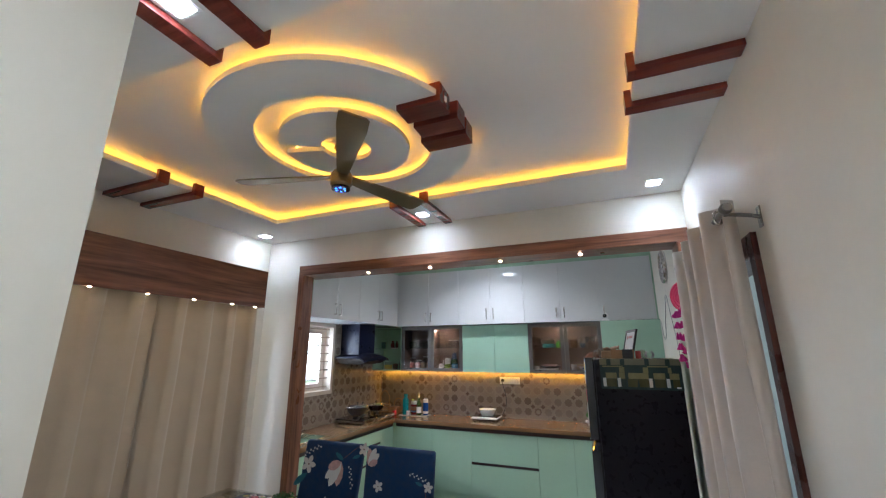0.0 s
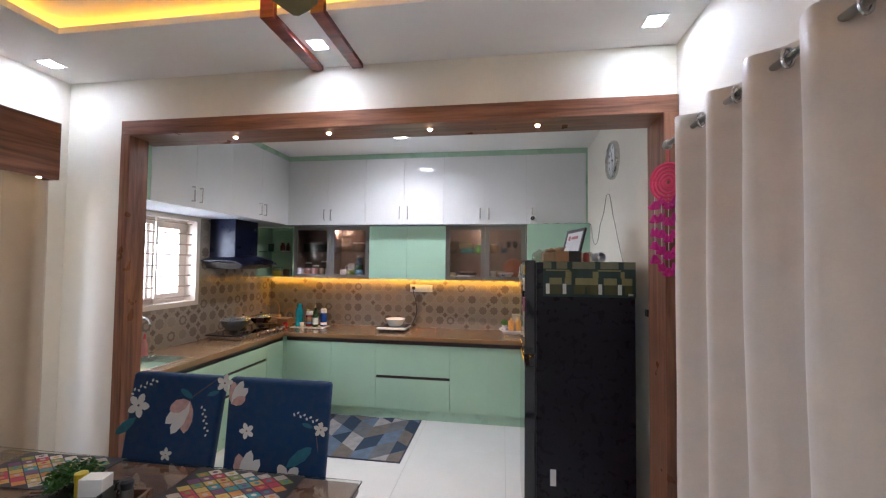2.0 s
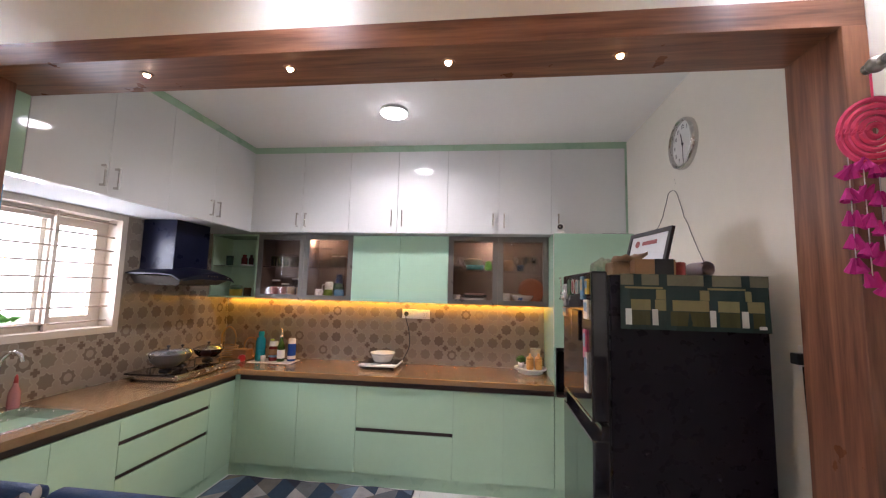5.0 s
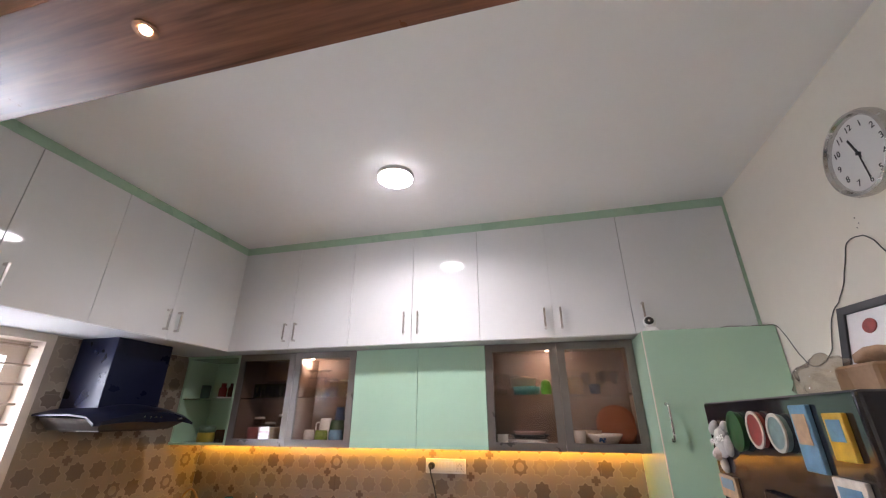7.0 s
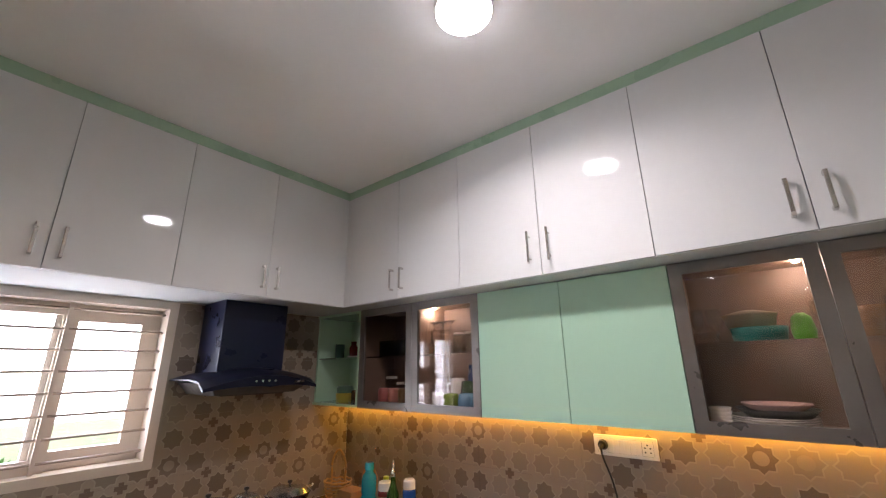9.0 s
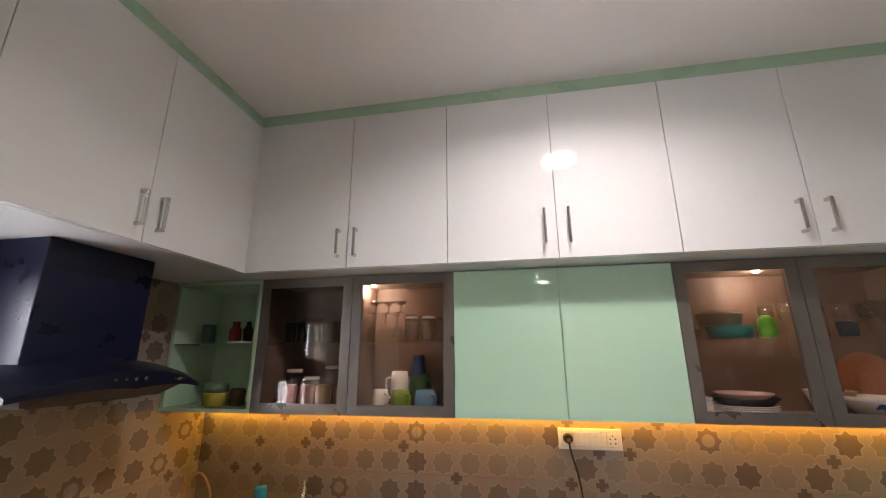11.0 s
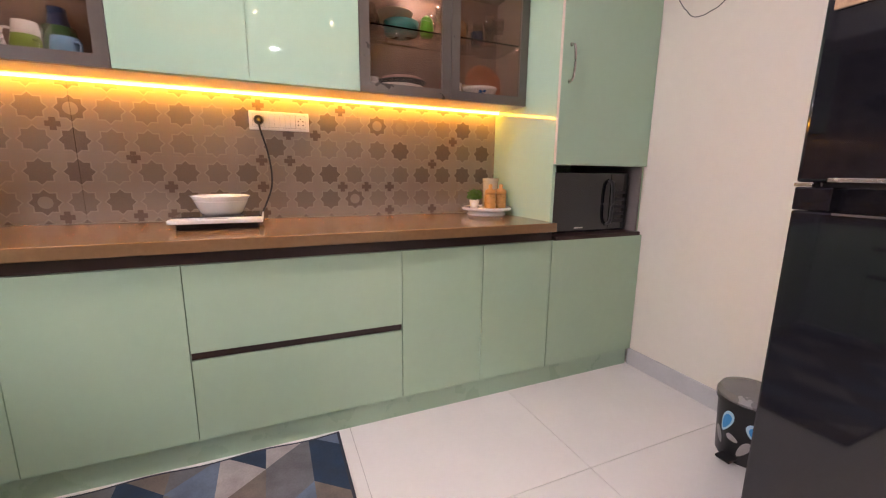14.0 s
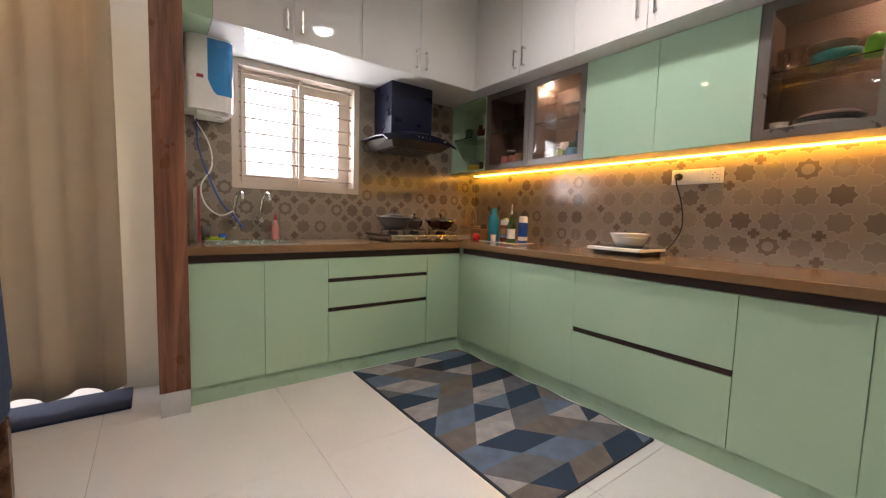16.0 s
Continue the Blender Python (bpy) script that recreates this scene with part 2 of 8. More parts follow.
    L(base, b.inputs["Base Color"])
    return m


TILE_BACK = star_tile_material("printed_star_tile", 0)
TILE_LEFT = star_tile_material("printed_star_tile_side", 1)

# ---- building blocks ----
ORIGIN = {}


def thing(name, at, label, category, group="", kind=""):
    ob = new(name)
    ob.empty_display_size = 0.05
    ob.location = at
    ORIGIN[ob.name] = Vector(at)
    return tagged(ob, label, category, group, kind)


def part(name, bm, material, parent=None, label="", smooth=False):
    """Links a bmesh built in world places as one mesh, under a thing or a part."""
    me = bpy.data.meshes.new(name)
    o = ORIGIN[parent.name] if parent else Vector()
    if parent:
        bmesh.ops.translate(bm, verts=bm.verts, vec=-o)
    if smooth:
        for f in bm.faces:
            f.smooth = True
    if smooth == "auto":
        for e_ in bm.edges:
            e_.smooth = e_.calc_face_angle(0.0) < 0.6
    bm.to_mesh(me)
    bm.free()
    me.materials.append(material)
    ob = new(name, me)
    if parent:
        ob.parent = parent
    ORIGIN[ob.name] = o
    if label:
        ob["label"] = label
    return ob


def solid(name, bm, material, label, category, group="", kind="", smooth=False):
    """A thing that is one mesh, its origin at its base."""
    lo = [min(v.co[i] for v in bm.verts) for i in range(3)]
    hi = [max(v.co[i] for v in bm.verts) for i in range(3)]
    at = Vector(((lo[0] + hi[0]) / 2, (lo[1] + hi[1]) / 2, lo[2]))
    bmesh.ops.translate(bm, verts=bm.verts, vec=-at)
    ob = part(name, bm, material, None, "", smooth)
    ob.location = at
    ORIGIN[ob.name] = at
    return tagged(ob, label, category, group, kind)


def structure(name, bm, material, smooth=False):
    ob = part(name, bm, material, None, "", smooth)
    return tagged(ob, kind="structure")


def box(x0, y0, z0, x1, y1, z1, bevel=0.0, bm=None, seg=2):
    n = bmesh.new()
    bmesh.ops.create_cube(n, size=1)
    x0, x1, y0, y1, z0, z1 = min(x0, x1), max(x0, x1), min(y0, y1), max(y0, y1), min(z0, z1), max(z0, z1)
    for v in n.verts:
        v.co = Vector(((x0 + x1) / 2 + v.co.x * (x1 - x0), (y0 + y1) / 2 + v.co.y * (y1 - y0), (z0 + z1) / 2 + v.co.z * (z1 - z0)))
    if bevel:
        bmesh.ops.bevel(n, geom=n.edges[:], offset=bevel, segments=seg, affect='EDGES', profile=0.6)
    return join(bm, n)


def join(bm, n):
    if bm is None:
        return n
    me = bpy.data.meshes.new("tmp")
    n.to_mesh(me)
    n.free()
    bm.from_mesh(me)
    bpy.data.meshes.remove(me)
    return bm


def cyl(p, q, r, r2=None, seg=20, bm=None, caps=True):
    """A round bar from p to q."""
    p, q = Vector(p), Vector(q)
    n = bmesh.new()
    bmesh.ops.create_cone(n, cap_ends=caps, segments=seg, radius1=r, radius2=r if r2 is None else r2, depth=(q - p).length)
    m = Matrix.Translation((p + q) / 2) @ (q - p).to_track_quat('Z', 'Y').to_matrix().to_4x4()
    bmesh.ops.transform(n, matrix=m, verts=n.verts)
    return join(bm, n)


def lathe(profile, at, seg=28, bm=None, closed=False):
    """A turned body from (radius, height) pairs."""
    n = bmesh.new()
    rings = []
    for r, z in profile:
        if r < 1e-5:
            rings.append([n.verts.new((0, 0, z))])
        else:
            rings.append([n.verts.new((r * math.cos(2 * math.pi * i / seg), r * math.sin(2 * math.pi * i / seg), z)) for i in range(seg)])
    for a, b in zip(rings, rings[1:]):
        for i in range(seg):
            j = (i + 1) % seg
            if len(a) == 1 and len(b) == 1:
                continue
            if len(a) == 1:
                n.faces.new((a[0], b[i], b[j]))
            elif len(b) == 1:
                n.faces.new((a[i], a[j], b[0]))
            else:
                n.faces.new((a[i], a[j], b[j], b[i]))
    bmesh.ops.recalc_face_normals(n, faces=n.faces)
    bmesh.ops.translate(n, verts=n.verts, vec=at)
    return join(bm, n)


def tube(points, r, seg=8, bm=None):
    """A round wire along points."""
    pts = [Vector(p) for p in points]
    n = bmesh.new()
    rings = []
    for i, p in enumerate(pts):
        d = (pts[min(i + 1, len(pts) - 1)] - pts[max(i - 1, 0)]).normalized()
        q = d.to_track_quat('Z', 'Y')
        rings.append([n.verts.new(p + q @ Vector((r * math.cos(2 * math.pi * k / seg), r * math.sin(2 * math.pi * k / seg), 0))) for k in range(seg)])
    for a, b in zip(rings, rings[1:]):
        for k in range(seg):
            n.faces.new((a[k], a[(k + 1) % seg], b[(k + 1) % seg], b[k]))
    n.faces.new(rings[0][::-1])
    n.faces.new(rings[-1])
    return join(bm, n)


def curve_points(ctrl, n=10):
    """A smooth line through a few points."""
    P = [Vector(c) for c in ctrl]
    P = [2 * P[0] - P[1]] + P + [2 * P[-1] - P[-2]]
    out = []
    for i in range(1, len(P) - 2):
        for k in range(n):
            t = k / n
            a, b, c, d = P[i - 1:i + 3]
            out.append(0.5 * (2 * b + (c - a) * t + (2 * a - 5 * b + 4 * c - d) * t * t + (3 * b - a - 3 * c + d) * t ** 3))
    out.append(P[-2])
    return out


def prism(outline, z0, z1, bm=None):
    """An upright block over a flat outline of (x, y)."""
    n = bmesh.new()
    lo = [n.verts.new((x, y, z0)) for x, y in outline]
    hi = [n.verts.new((x, y, z1)) for x, y in outline]
    n.faces.new(lo[::-1])
    n.faces.new(hi)
    for i in range(len(lo)):
        j = (i + 1) % len(lo)
        n.faces.new((lo[i], lo[j], hi[j], hi[i]))
    bmesh.ops.recalc_face_normals(n, faces=n.faces)
    return join(bm, n)


def wall_with_hole(axis, a0, a1, c0, c1, z0, z1, h0, h1, hz0, hz1):
    """A wall along an axis ('x' or 'y'), from a0 to a1, its thickness c0 to c1, with one opening through it."""
    bm = bmesh.new()

    def seg(u0, u1, w0, w1):
        if u1 - u0 < 1e-4 or w1 - w0 < 1e-4:
            return
        if axis == 'x':
            box(u0, c0, w0, u1, c1, w1, bm=bm)
        else:
            box(c0, u0, w0, c1, u1, w1, bm=bm)
    seg(a0, h0, z0, z1)
    seg(h1, a1, z0, z1)
    seg(h0, h1, z0, hz0)
    seg(h0, h1, hz1, z1)
    return bm

# ---- the large structure ----
XR, XRD, XL, YB, YA, XLD = 0.79, 0.815, -3.10, 5.805, 3.212, -2.98   # right wall of kitchen and dining room, left kitchen wall, back wall, portal front, left dining wall
ZK, ZD, ZT = 2.917, 2.857, 2.954                         # kitchen ceiling, dining ceiling, tray
YF, XP = 0.50, -0.52                                      # dining front wall, edge of the passage
H = 3.15
P0, P1 = 3.198, 3.445
structure("floor", box(-3.9, -2.0, -0.12, 4.0, 6.2, -0.004), FLOOR)
structure("wall_back", box(XL - 0.2, YB, 0, XR + 0.2, YB + 0.2, H), PAINT)
structure("wall_left_kitchen", wall_with_hole('y', 3.36, YB, XL - 0.2, XL, 0, H, 3.634, 4.552, 1.24, 2.105), PAINT)
structure("wall_left_dining", wall_with_hole('y', YF - 0.15, 3.362, XLD - 0.25, XLD, 0, H, 1.25, 3.03, 0, 2.2), PAINT)
structure("wall_right", wall_with_hole('y', -2.0, P1, XRD, XRD + 0.115, 0, H, 2.03, 2.82, 0, 2.12), PAINT)
structure("wall_right_kitchen", box(XR, P1, 0, XRD + 0.115, YB, H), PAINT)
# unseen slab added over all the rooms to keep sun from leaking in
structure("roof", box(-3.5, -2.2, H, 3.5, 6.1, H + 0.12), CEIL)
# partition with the wide portal
structure("wall_portal", box(-2.547, YA + 0.012, 2.577, XRD, P1, H), PAINT)
structure("wall_portal_side", box(XLD, YA + 0.012, 0, -2.547, 3.335, H), PAINT)
structure("wall_front", box(XLD - 0.25, YF - 0.15, 0, XP, YF, H), PAINT)
structure("wall_passage", box(XP - 0.15, -2.0, 0, XP, YF - 0.15, H), PAINT)
structure("wall_passage_end", box(XP - 0.15, -2.15, 0, XR + 0.2, -2.0, H), PAINT)
structure("ceiling_kitchen", box(XL - 0.2, 3.33, ZK, XR + 0.14, YB + 0.2, ZK + 0.15), CEIL)
structure("ceiling_passage", box(XP - 0.2, -2.1, ZD, XRD + 0.1, YF - 0.002, ZD + 0.15), CEIL)

# stepped dining ceiling: border slab, light trough, raised middle
TX0, TX1, TY0, TY1 = -2.41, 0.447, 1.0, 2.71
bm = bmesh.new()
box(XLD, YF, ZD, TX0, YA + 0.012, ZD + 0.035, bm=bm)
box(TX1, YF, ZD, XRD, YA + 0.012, ZD + 0.035, bm=bm)
box(TX0, YF, ZD, TX1, TY0, ZD + 0.035, bm=bm)
box(TX0, TY1, ZD, TX1, YA + 0.012, ZD + 0.035, bm=bm)
structure("ceiling_border", bm, CEIL)
structure("ceiling_tray", box(TX0 - 0.35, TY0 - 0.35, ZT, TX1 + 0.33, TY1 + 0.35, ZT + 0.1), CEIL)
bm = bmesh.new()
g = 0.14
box(TX0 - g - 0.02, TY0 - g - 0.02, ZD + 0.035, TX0 - g, TY1 + g + 0.02, ZT, bm=bm)
box(TX1 + g, TY0 - g - 0.02, ZD + 0.035, TX1 + g + 0.02, TY1 + g + 0.02, ZT, bm=bm)
box(TX0 - g, TY0 - g - 0.02, ZD + 0.035, TX1 + g, TY0 - g, ZT, bm=bm)
box(TX0 - g, TY1 + g, ZD + 0.035, TX1 + g, TY1 + g + 0.02, ZT, bm=bm)
structure("ceiling_trough", bm, CEIL)
s = 0.10
for i, (a, b, c, d) in enumerate(((TX0 - s, TY0 - s, TX0 - s + 0.012, TY1 + s), (TX1 + s - 0.012, TY0 - s, TX1 + s, TY1 + s),
                                  (TX0 - s + 0.012, TY0 - s, TX1 + s - 0.012, TY0 - s + 0.012), (TX0 - s + 0.012, TY1 + s - 0.012, TX1 + s - 0.012, TY1 + s))):
    solid("led_strip", box(a, b, ZD + 0.036, c, d, ZD + 0.044), STRIP, "amber LED strip glowing in the ceiling trough", "light strip", "ceiling LED strips")

# swirl of round drops in the tray
CX, CY = -1.055, 1.86
ZB = 2.884


def arc(r0, r1, a0, a1, z0, z1, n=64, cx=CX, cy=CY):
    pts = [(cx + r1 * math.cos(a0 + (a1 - a0) * i / n), cy + r1 * math.sin(a0 + (a1 - a0) * i / n)) for i in range(n + 1)]
    pin = [(cx + r0 * math.cos(a0 + (a1 - a0) * i / n), cy + r0 * math.sin(a0 + (a1 - a0) * i / n)) for i in range(n + 1)]
    m = bmesh.new()
    V = [[m.verts.new((x, y, z)) for x, y in p] for p in (pin, pts) for z in (z0, z1)]
    for i in range(n):
        m.faces.new((V[0][i], V[0][i + 1], V[2][i + 1], V[2][i]))
        m.faces.new((V[1][i], V[3][i], V[3][i + 1], V[1][i + 1]))
        m.faces.new((V[0][i], V[1][i], V[1][i + 1], V[0][i + 1]))
        m.faces.new((V[2][i], V[2][i + 1], V[3][i + 1], V[3][i]))
    m.faces.new((V[0][0], V[2][0], V[3][0], V[1][0]))
    m.faces.new((V[0][n], V[1][n], V[3][n], V[2][n]))
    bmesh.ops.recalc_face_normals(m, faces=m.faces)
    return m


A0, A1 = radians(12), radians(345)
structure("ceiling_ring_outer", arc(0.49, 0.725, A0, A1, ZB, ZB + 0.03), CEIL)
structure("ceiling_ring_outer_core", arc(0.58, 0.63, A0, A1, ZB + 0.03, ZT), CEIL)
structure("ceiling_ring_inner", arc(0.14, 0.365, radians(-150), radians(195), ZB, ZB + 0.03), CEIL)
structure("ceiling_ring_inner_core", arc(0.21, 0.27, radians(-150), radians(195), ZB + 0.03, ZT), CEIL)
for r, a, b in ((0.66, A0, A1), (0.55, A0, A1), (0.30, radians(-150), radians(195)), (0.185, radians(-150), radians(195))):
    solid("led_strip", arc(r, r + 0.01, a, b, ZB + 0.031, ZB + 0.039), STRIP, "curved amber LED strip hidden above the ceiling ring", "light strip", "ceiling LED strips")
# three lacquered blocks that bridge the gap of the ring
for bx0, bx1, by0, by1 in ((-0.585, -0.36, 1.60, 1.725), (-0.575, -0.335, 1.765, 1.875), (-0.605, -0.345, 1.915, 2.03)):
    solid("ceiling_block", box(bx0, by0, ZB - 0.03, bx1, by1, ZT, 0.003), MAHOG, "dark red lacquered wooden block on the ceiling ring", "ceiling ornament", "ceiling blocks")


def beam(x0, y0, x1, y1):
    """Lacquered batten on the border, with a short upturned end in the trough."""
    t = thing("ceiling_batten", ((x0 + x1) / 2, (y0 + y1) / 2, ZD), "dark red lacquered wooden batten under the ceiling border", "ceiling batten", "ceiling battens")
    part("batten", box(x0, y0, ZD - 0.028, x1, y1, ZD, 0.002), MAHOG, t)
    cxm, cym = (TX0 + TX1) / 2, (TY0 + TY1) / 2
    if abs(x1 - x0) > abs(y1 - y0):
        e = x0 if abs(x0 - cxm) < abs(x1 - cxm) else x1
        sgn = -1 if e > cxm else 1
        part("end_block", box(e, y0, ZD - 0.028, e + sgn * 0.03, y1, ZT - 0.035, 0.002), MAHOG, t)
    else:
        e = y0 if abs(y0 - cym) < abs(y1 - cym) else y1
        sgn = -1 if e > cym else 1
        part("end_block", box(x0, e, ZD - 0.028, x1, e + sgn * 0.03, ZT - 0.035, 0.002), MAHOG, t)


beam(-1.24, TY1, -1.17, YA - 0.002)
beam(-0.985, TY1, -0.92, YA - 0.002)
beam(TX1, 1.69, XRD - 0.002, 1.76)
beam(TX1, 1.95, XRD - 0.002, 2.02)
beam(XLD + 0.002, 1.66, TX0, 1.73)
beam(XLD + 0.002, 1.91, TX0, 1.98)
beam(-1.10, YF + 0.002, -1.03, TY0)
beam(-0.86, YF + 0.002, -0.79, TY0)


def square_spot(x, y):
    t = thing("recessed_spot", (x, y, ZD), "square white recessed LED spot, lit cool white; two in the passage are added", "ceiling spot", "dining ceiling spots")
    b = bmesh.new()
    w = 0.052
    box(x - w, y - w, ZD - 0.006, x + w, y - w + 0.012, ZD - 0.0005, bm=b)
    box(x - w, y + w - 0.012, ZD - 0.006, x + w, y + w, ZD - 0.0005, bm=b)
    box(x - w, y - w + 0.012, ZD - 0.006, x - w + 0.012, y + w - 0.012, ZD - 0.0005, bm=b)
    box(x + w - 0.012, y - w + 0.012, ZD - 0.006, x + w, y + w - 0.012, ZD - 0.0005, bm=b)
    part("frame", b, WHITEPLA, t)
    part("diffuser", box(x - w + 0.012, y - w + 0.012, ZD - 0.0085, x + w - 0.012, y + w - 0.012, ZD - 0.001), LENS_COOL, t, "glowing white diffuser")


# the last two fixtures are added in the passage, out of view
for sx, sy in SPOTS_AND_FILLS:
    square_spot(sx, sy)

# ---- wooden portal ----
portal = thing("portal", (-0.88, 3.29, 0), "wide brown wood-veneer portal lining between dining room and kitchen", "door frame", kind="structure")
JR = 0.74
ZS = 2.481
part("jamb", box(-2.547, P0, 0.13, -2.478, 3.335, ZS, 0.002), WOOD, portal)
part("jamb", box(JR, P0, 0.0, XRD - 0.001, P1, ZS, 0.002), WOOD, portal)
part("soffit", box(-2.547, P0 + 0.002, ZS, XRD - 0.001, P1, 2.577, 0.002), WOOD_X, portal)
part("plinth_block", box(-2.545, P0 + 0.003, 0, -2.480, 3.332, 0.13, 0.002), SKIRT, portal, "grey tile foot of the jamb")
for sx, sy in SOFFIT:
    t = thing("soffit_spot", (sx, sy, ZS), "small round warm LED spot set in the wooden soffit", "spot light", "portal spots")
    part("bezel", lathe([(0.017, 0), (0.026, 0), (0.027, -0.004), (0.017, -0.005)], (sx, sy, ZS - 0.001), 20), mat("bronze_bezel", (0.22, 0.12, 0.07), 0.4, metal=0.6), t)
    part("lens", lathe([(0, -0.012), (0.007, -0.0105), (0.012, -0.005), (0.012, -0.0005), (0, -0.0005)], (sx, sy, ZS - 0.001), 20), LENS_WARM, t, "glowing warm lens")

# skirting
structure("baseboard_right", box(XR - 0.012, P1, 0, XR, 5.2, 0.10, 0.002), SKIRT)
structure("baseboard_dining", box(XLD + 0.012, YA - 0.0, 0, -2.547, YA + 0.012, 0.10, 0.002), SKIRT)
structure("baseboard_front", box(XLD, YF, 0, XP, YF + 0.012, 0.10, 0.002), SKIRT)

# ---- kitchen window ----
win = thing("window_1", (XL, 4.115, 1.22), "white sliding kitchen window with a horizontal bar grille", "window", kind="structure")
WY0, WY1, WZ0, WZ1 = 3.634, 4.552, 1.24, 2.105


def ring_frame(x0, x1, y0, y1, z0, z1, w):
    """One mitred frame in a wall that faces x."""
    b = bmesh.new()
    out = ((y0, z0), (y1, z0), (y1, z1), (y0, z1))
    inn = ((y0 + w, z0 + w), (y1 - w, z0 + w), (y1 - w, z1 - w), (y0 + w, z1 - w))
    V = [[b.verts.new((x, *q)) for q in loop] for x in (x0, x1) for loop in (out, inn)]
    for i in range(4):
        j = (i + 1) % 4
        for p, q in ((0, 1), (2, 3), (0, 2), (1, 3)):
            b.faces.new((V[p][i], V[p][j], V[q][j], V[q][i]))
    bmesh.ops.recalc_face_normals(b, faces=b.faces)
    return b


part("window_frame", ring_frame(XL - 0.14, XL + 0.012, WY0, WY1, WZ0, WZ1, 0.045), WINFRAME, win)
sash1 = part("sash", ring_frame(XL - 0.10, XL - 0.07, WY0 + 0.045, 4.145, WZ0 + 0.045, WZ1 - 0.045, 0.06), WINFRAME, win)
part("pane", box(XL - 0.088, WY0 + 0.095, WZ0 + 0.095, XL - 0.083, 4.085, WZ1 - 0.095), CLEAR_PANE, sash1).visible_shadow = False
sash2 = part("sash", ring_frame(XL - 0.135, XL - 0.105, 4.06, WY1 - 0.045, WZ0 + 0.045, WZ1 - 0.045, 0.085), WINFRAME, win)
part("pane", box(XL - 0.122, 4.145, WZ0 + 0.095, XL - 0.117, WY1 - 0.095, WZ1 - 0.095), CLEAR_PANE, sash2).visible_shadow = False
for k in range(8):
    z = WZ0 + 0.09 + k * 0.10
    part("bar", cyl((XL - 0.045, WY0 + 0.04, z), (XL - 0.045, WY1 - 0.04, z), 0.0062, seg=8), GRILLE, win)
for y in (3.71, 4.10, 4.52):
    part("upright", box(XL - 0.056, y - 0.008, WZ0 + 0.04, XL - 0.036, y + 0.008, WZ1 - 0.04), WINFRAME, win)

# ---- backsplash ----
def tiled(name, axis, rects, material):
    """Wall tiles of 0.6 x 0.3 m with hairline joints, each a piece of its own; rects: (u0, u1, z0, z1) along the wall."""
    u_lo, u_hi = min(r[0] for r in rects), max(r[1] for r in rects)
    bed_ = bmesh.new()
    for u0, u1, z0, z1 in rects:
        if axis == 'x':
            box(u0, YB - 0.003, z0, u1, YB - 0.0005, z1, bm=bed_)
        else:
            box(XL + 0.0005, u0, z0, XL + 0.003, u1, z1, bm=bed_)
    root = structure(name, bed_, JOINT)
    for u0, u1, z0, z1 in rects:
        k0 = math.floor((u0 - u_lo) / 0.6)
        for i in range(k0, math.ceil((u1 - u_lo) / 0.6)):
            for j in range(math.floor((z0 - 0.885) / 0.3 + 1e-6), math.ceil((z1 - 0.885) / 0.3 - 1e-6)):
                a0, a1 = max(u0, u_lo + i * 0.6 + 0.0006), min(u1, u_lo + (i + 1) * 0.6 - 0.0006)
                w0, w1 = max(z0, 0.885 + j * 0.3 + 0.0006), min(z1, 0.885 + (j + 1) * 0.3 - 0.0006)
                if a1 - a0 < 0.004 or w1 - w0 < 0.004:
                    continue
                q = box(a0, YB - 0.0065, w0, a1, YB - 0.003, w1) if axis == 'x' else box(XL + 0.003, a0, w0, XL + 0.0065, a1, w1)
                part("tile", q, material, root)


JOINT = mat("tile_joint", (0.30, 0.25, 0.20), 0.8)
tiled("backsplash_back", 'x', [(XL + 0.007, 0.156, 0.885, 2.098)], TILE_BACK)
tiled("backsplash_left", 'y', [(3.34, WY0, 0.885, 2.103), (WY1, YB - 0.007, 0.885, 2.103), (WY0, WY1, 0.885, WZ0)], TILE_LEFT)

# ---- kitchen cabinets ----
G = 0.0015


def bar_handle(parent, p, axis, length, out, kind="bow"):
    """A steel handle at p (its middle, on the face); out: unit vector away from the door; the bar is upright."""
    p, o = Vector(p), Vector(out)
    h = Vector((0, 0, length / 2))
    b = bmesh.new()
    if kind == "bow":
        side = Vector((o.y, o.x, 0)) * 0.006
        tmp = [p - h, p + h]
        for q in tmp:
            c = q + o * 0.013
            e = Vector((abs(side.x) + abs(o.x) * 0.013, abs(side.y) + abs(o.y) * 0.013, 0.006))
            box(*(c - e), *(c + e), bm=b)
        c = p + o * 0.028
        e = Vector((abs(side.x) + abs(o.x) * 0.004, abs(side.y) + abs(o.y) * 0.004, length / 2 + 0.006))
        box(*(c - e), *(c + e), 0.0025, bm=b)
    elif kind == "arch":
        side = Vector((o.y, o.x, 0)).normalized()
        path = curve_points([p - h, p - h * 0.93 + o * 0.022, p - h * 0.55 + o * 0.031, p + o * 0.034, p + h * 0.55 + o * 0.031, p + h * 0.93 + o * 0.022, p + h], 5)
        tube(path, 0.0062, 10, bm=b)
        for q in (p - h, p + h):
            cyl(q - o * 0.0002, q + o * 0.005, 0.0095, 0.008, 14, bm=b)
    else:
        for q in (p - h * 0.7, p + h * 0.7):
            cyl(q, q + o * 0.026, 0.004, seg=10, bm=b)
        cyl(p - h + o * 0.028, p + h + o * 0.028, 0.0055, seg=12, bm=b)
    return part("handle", b, CHROME, parent, "brushed steel handle")


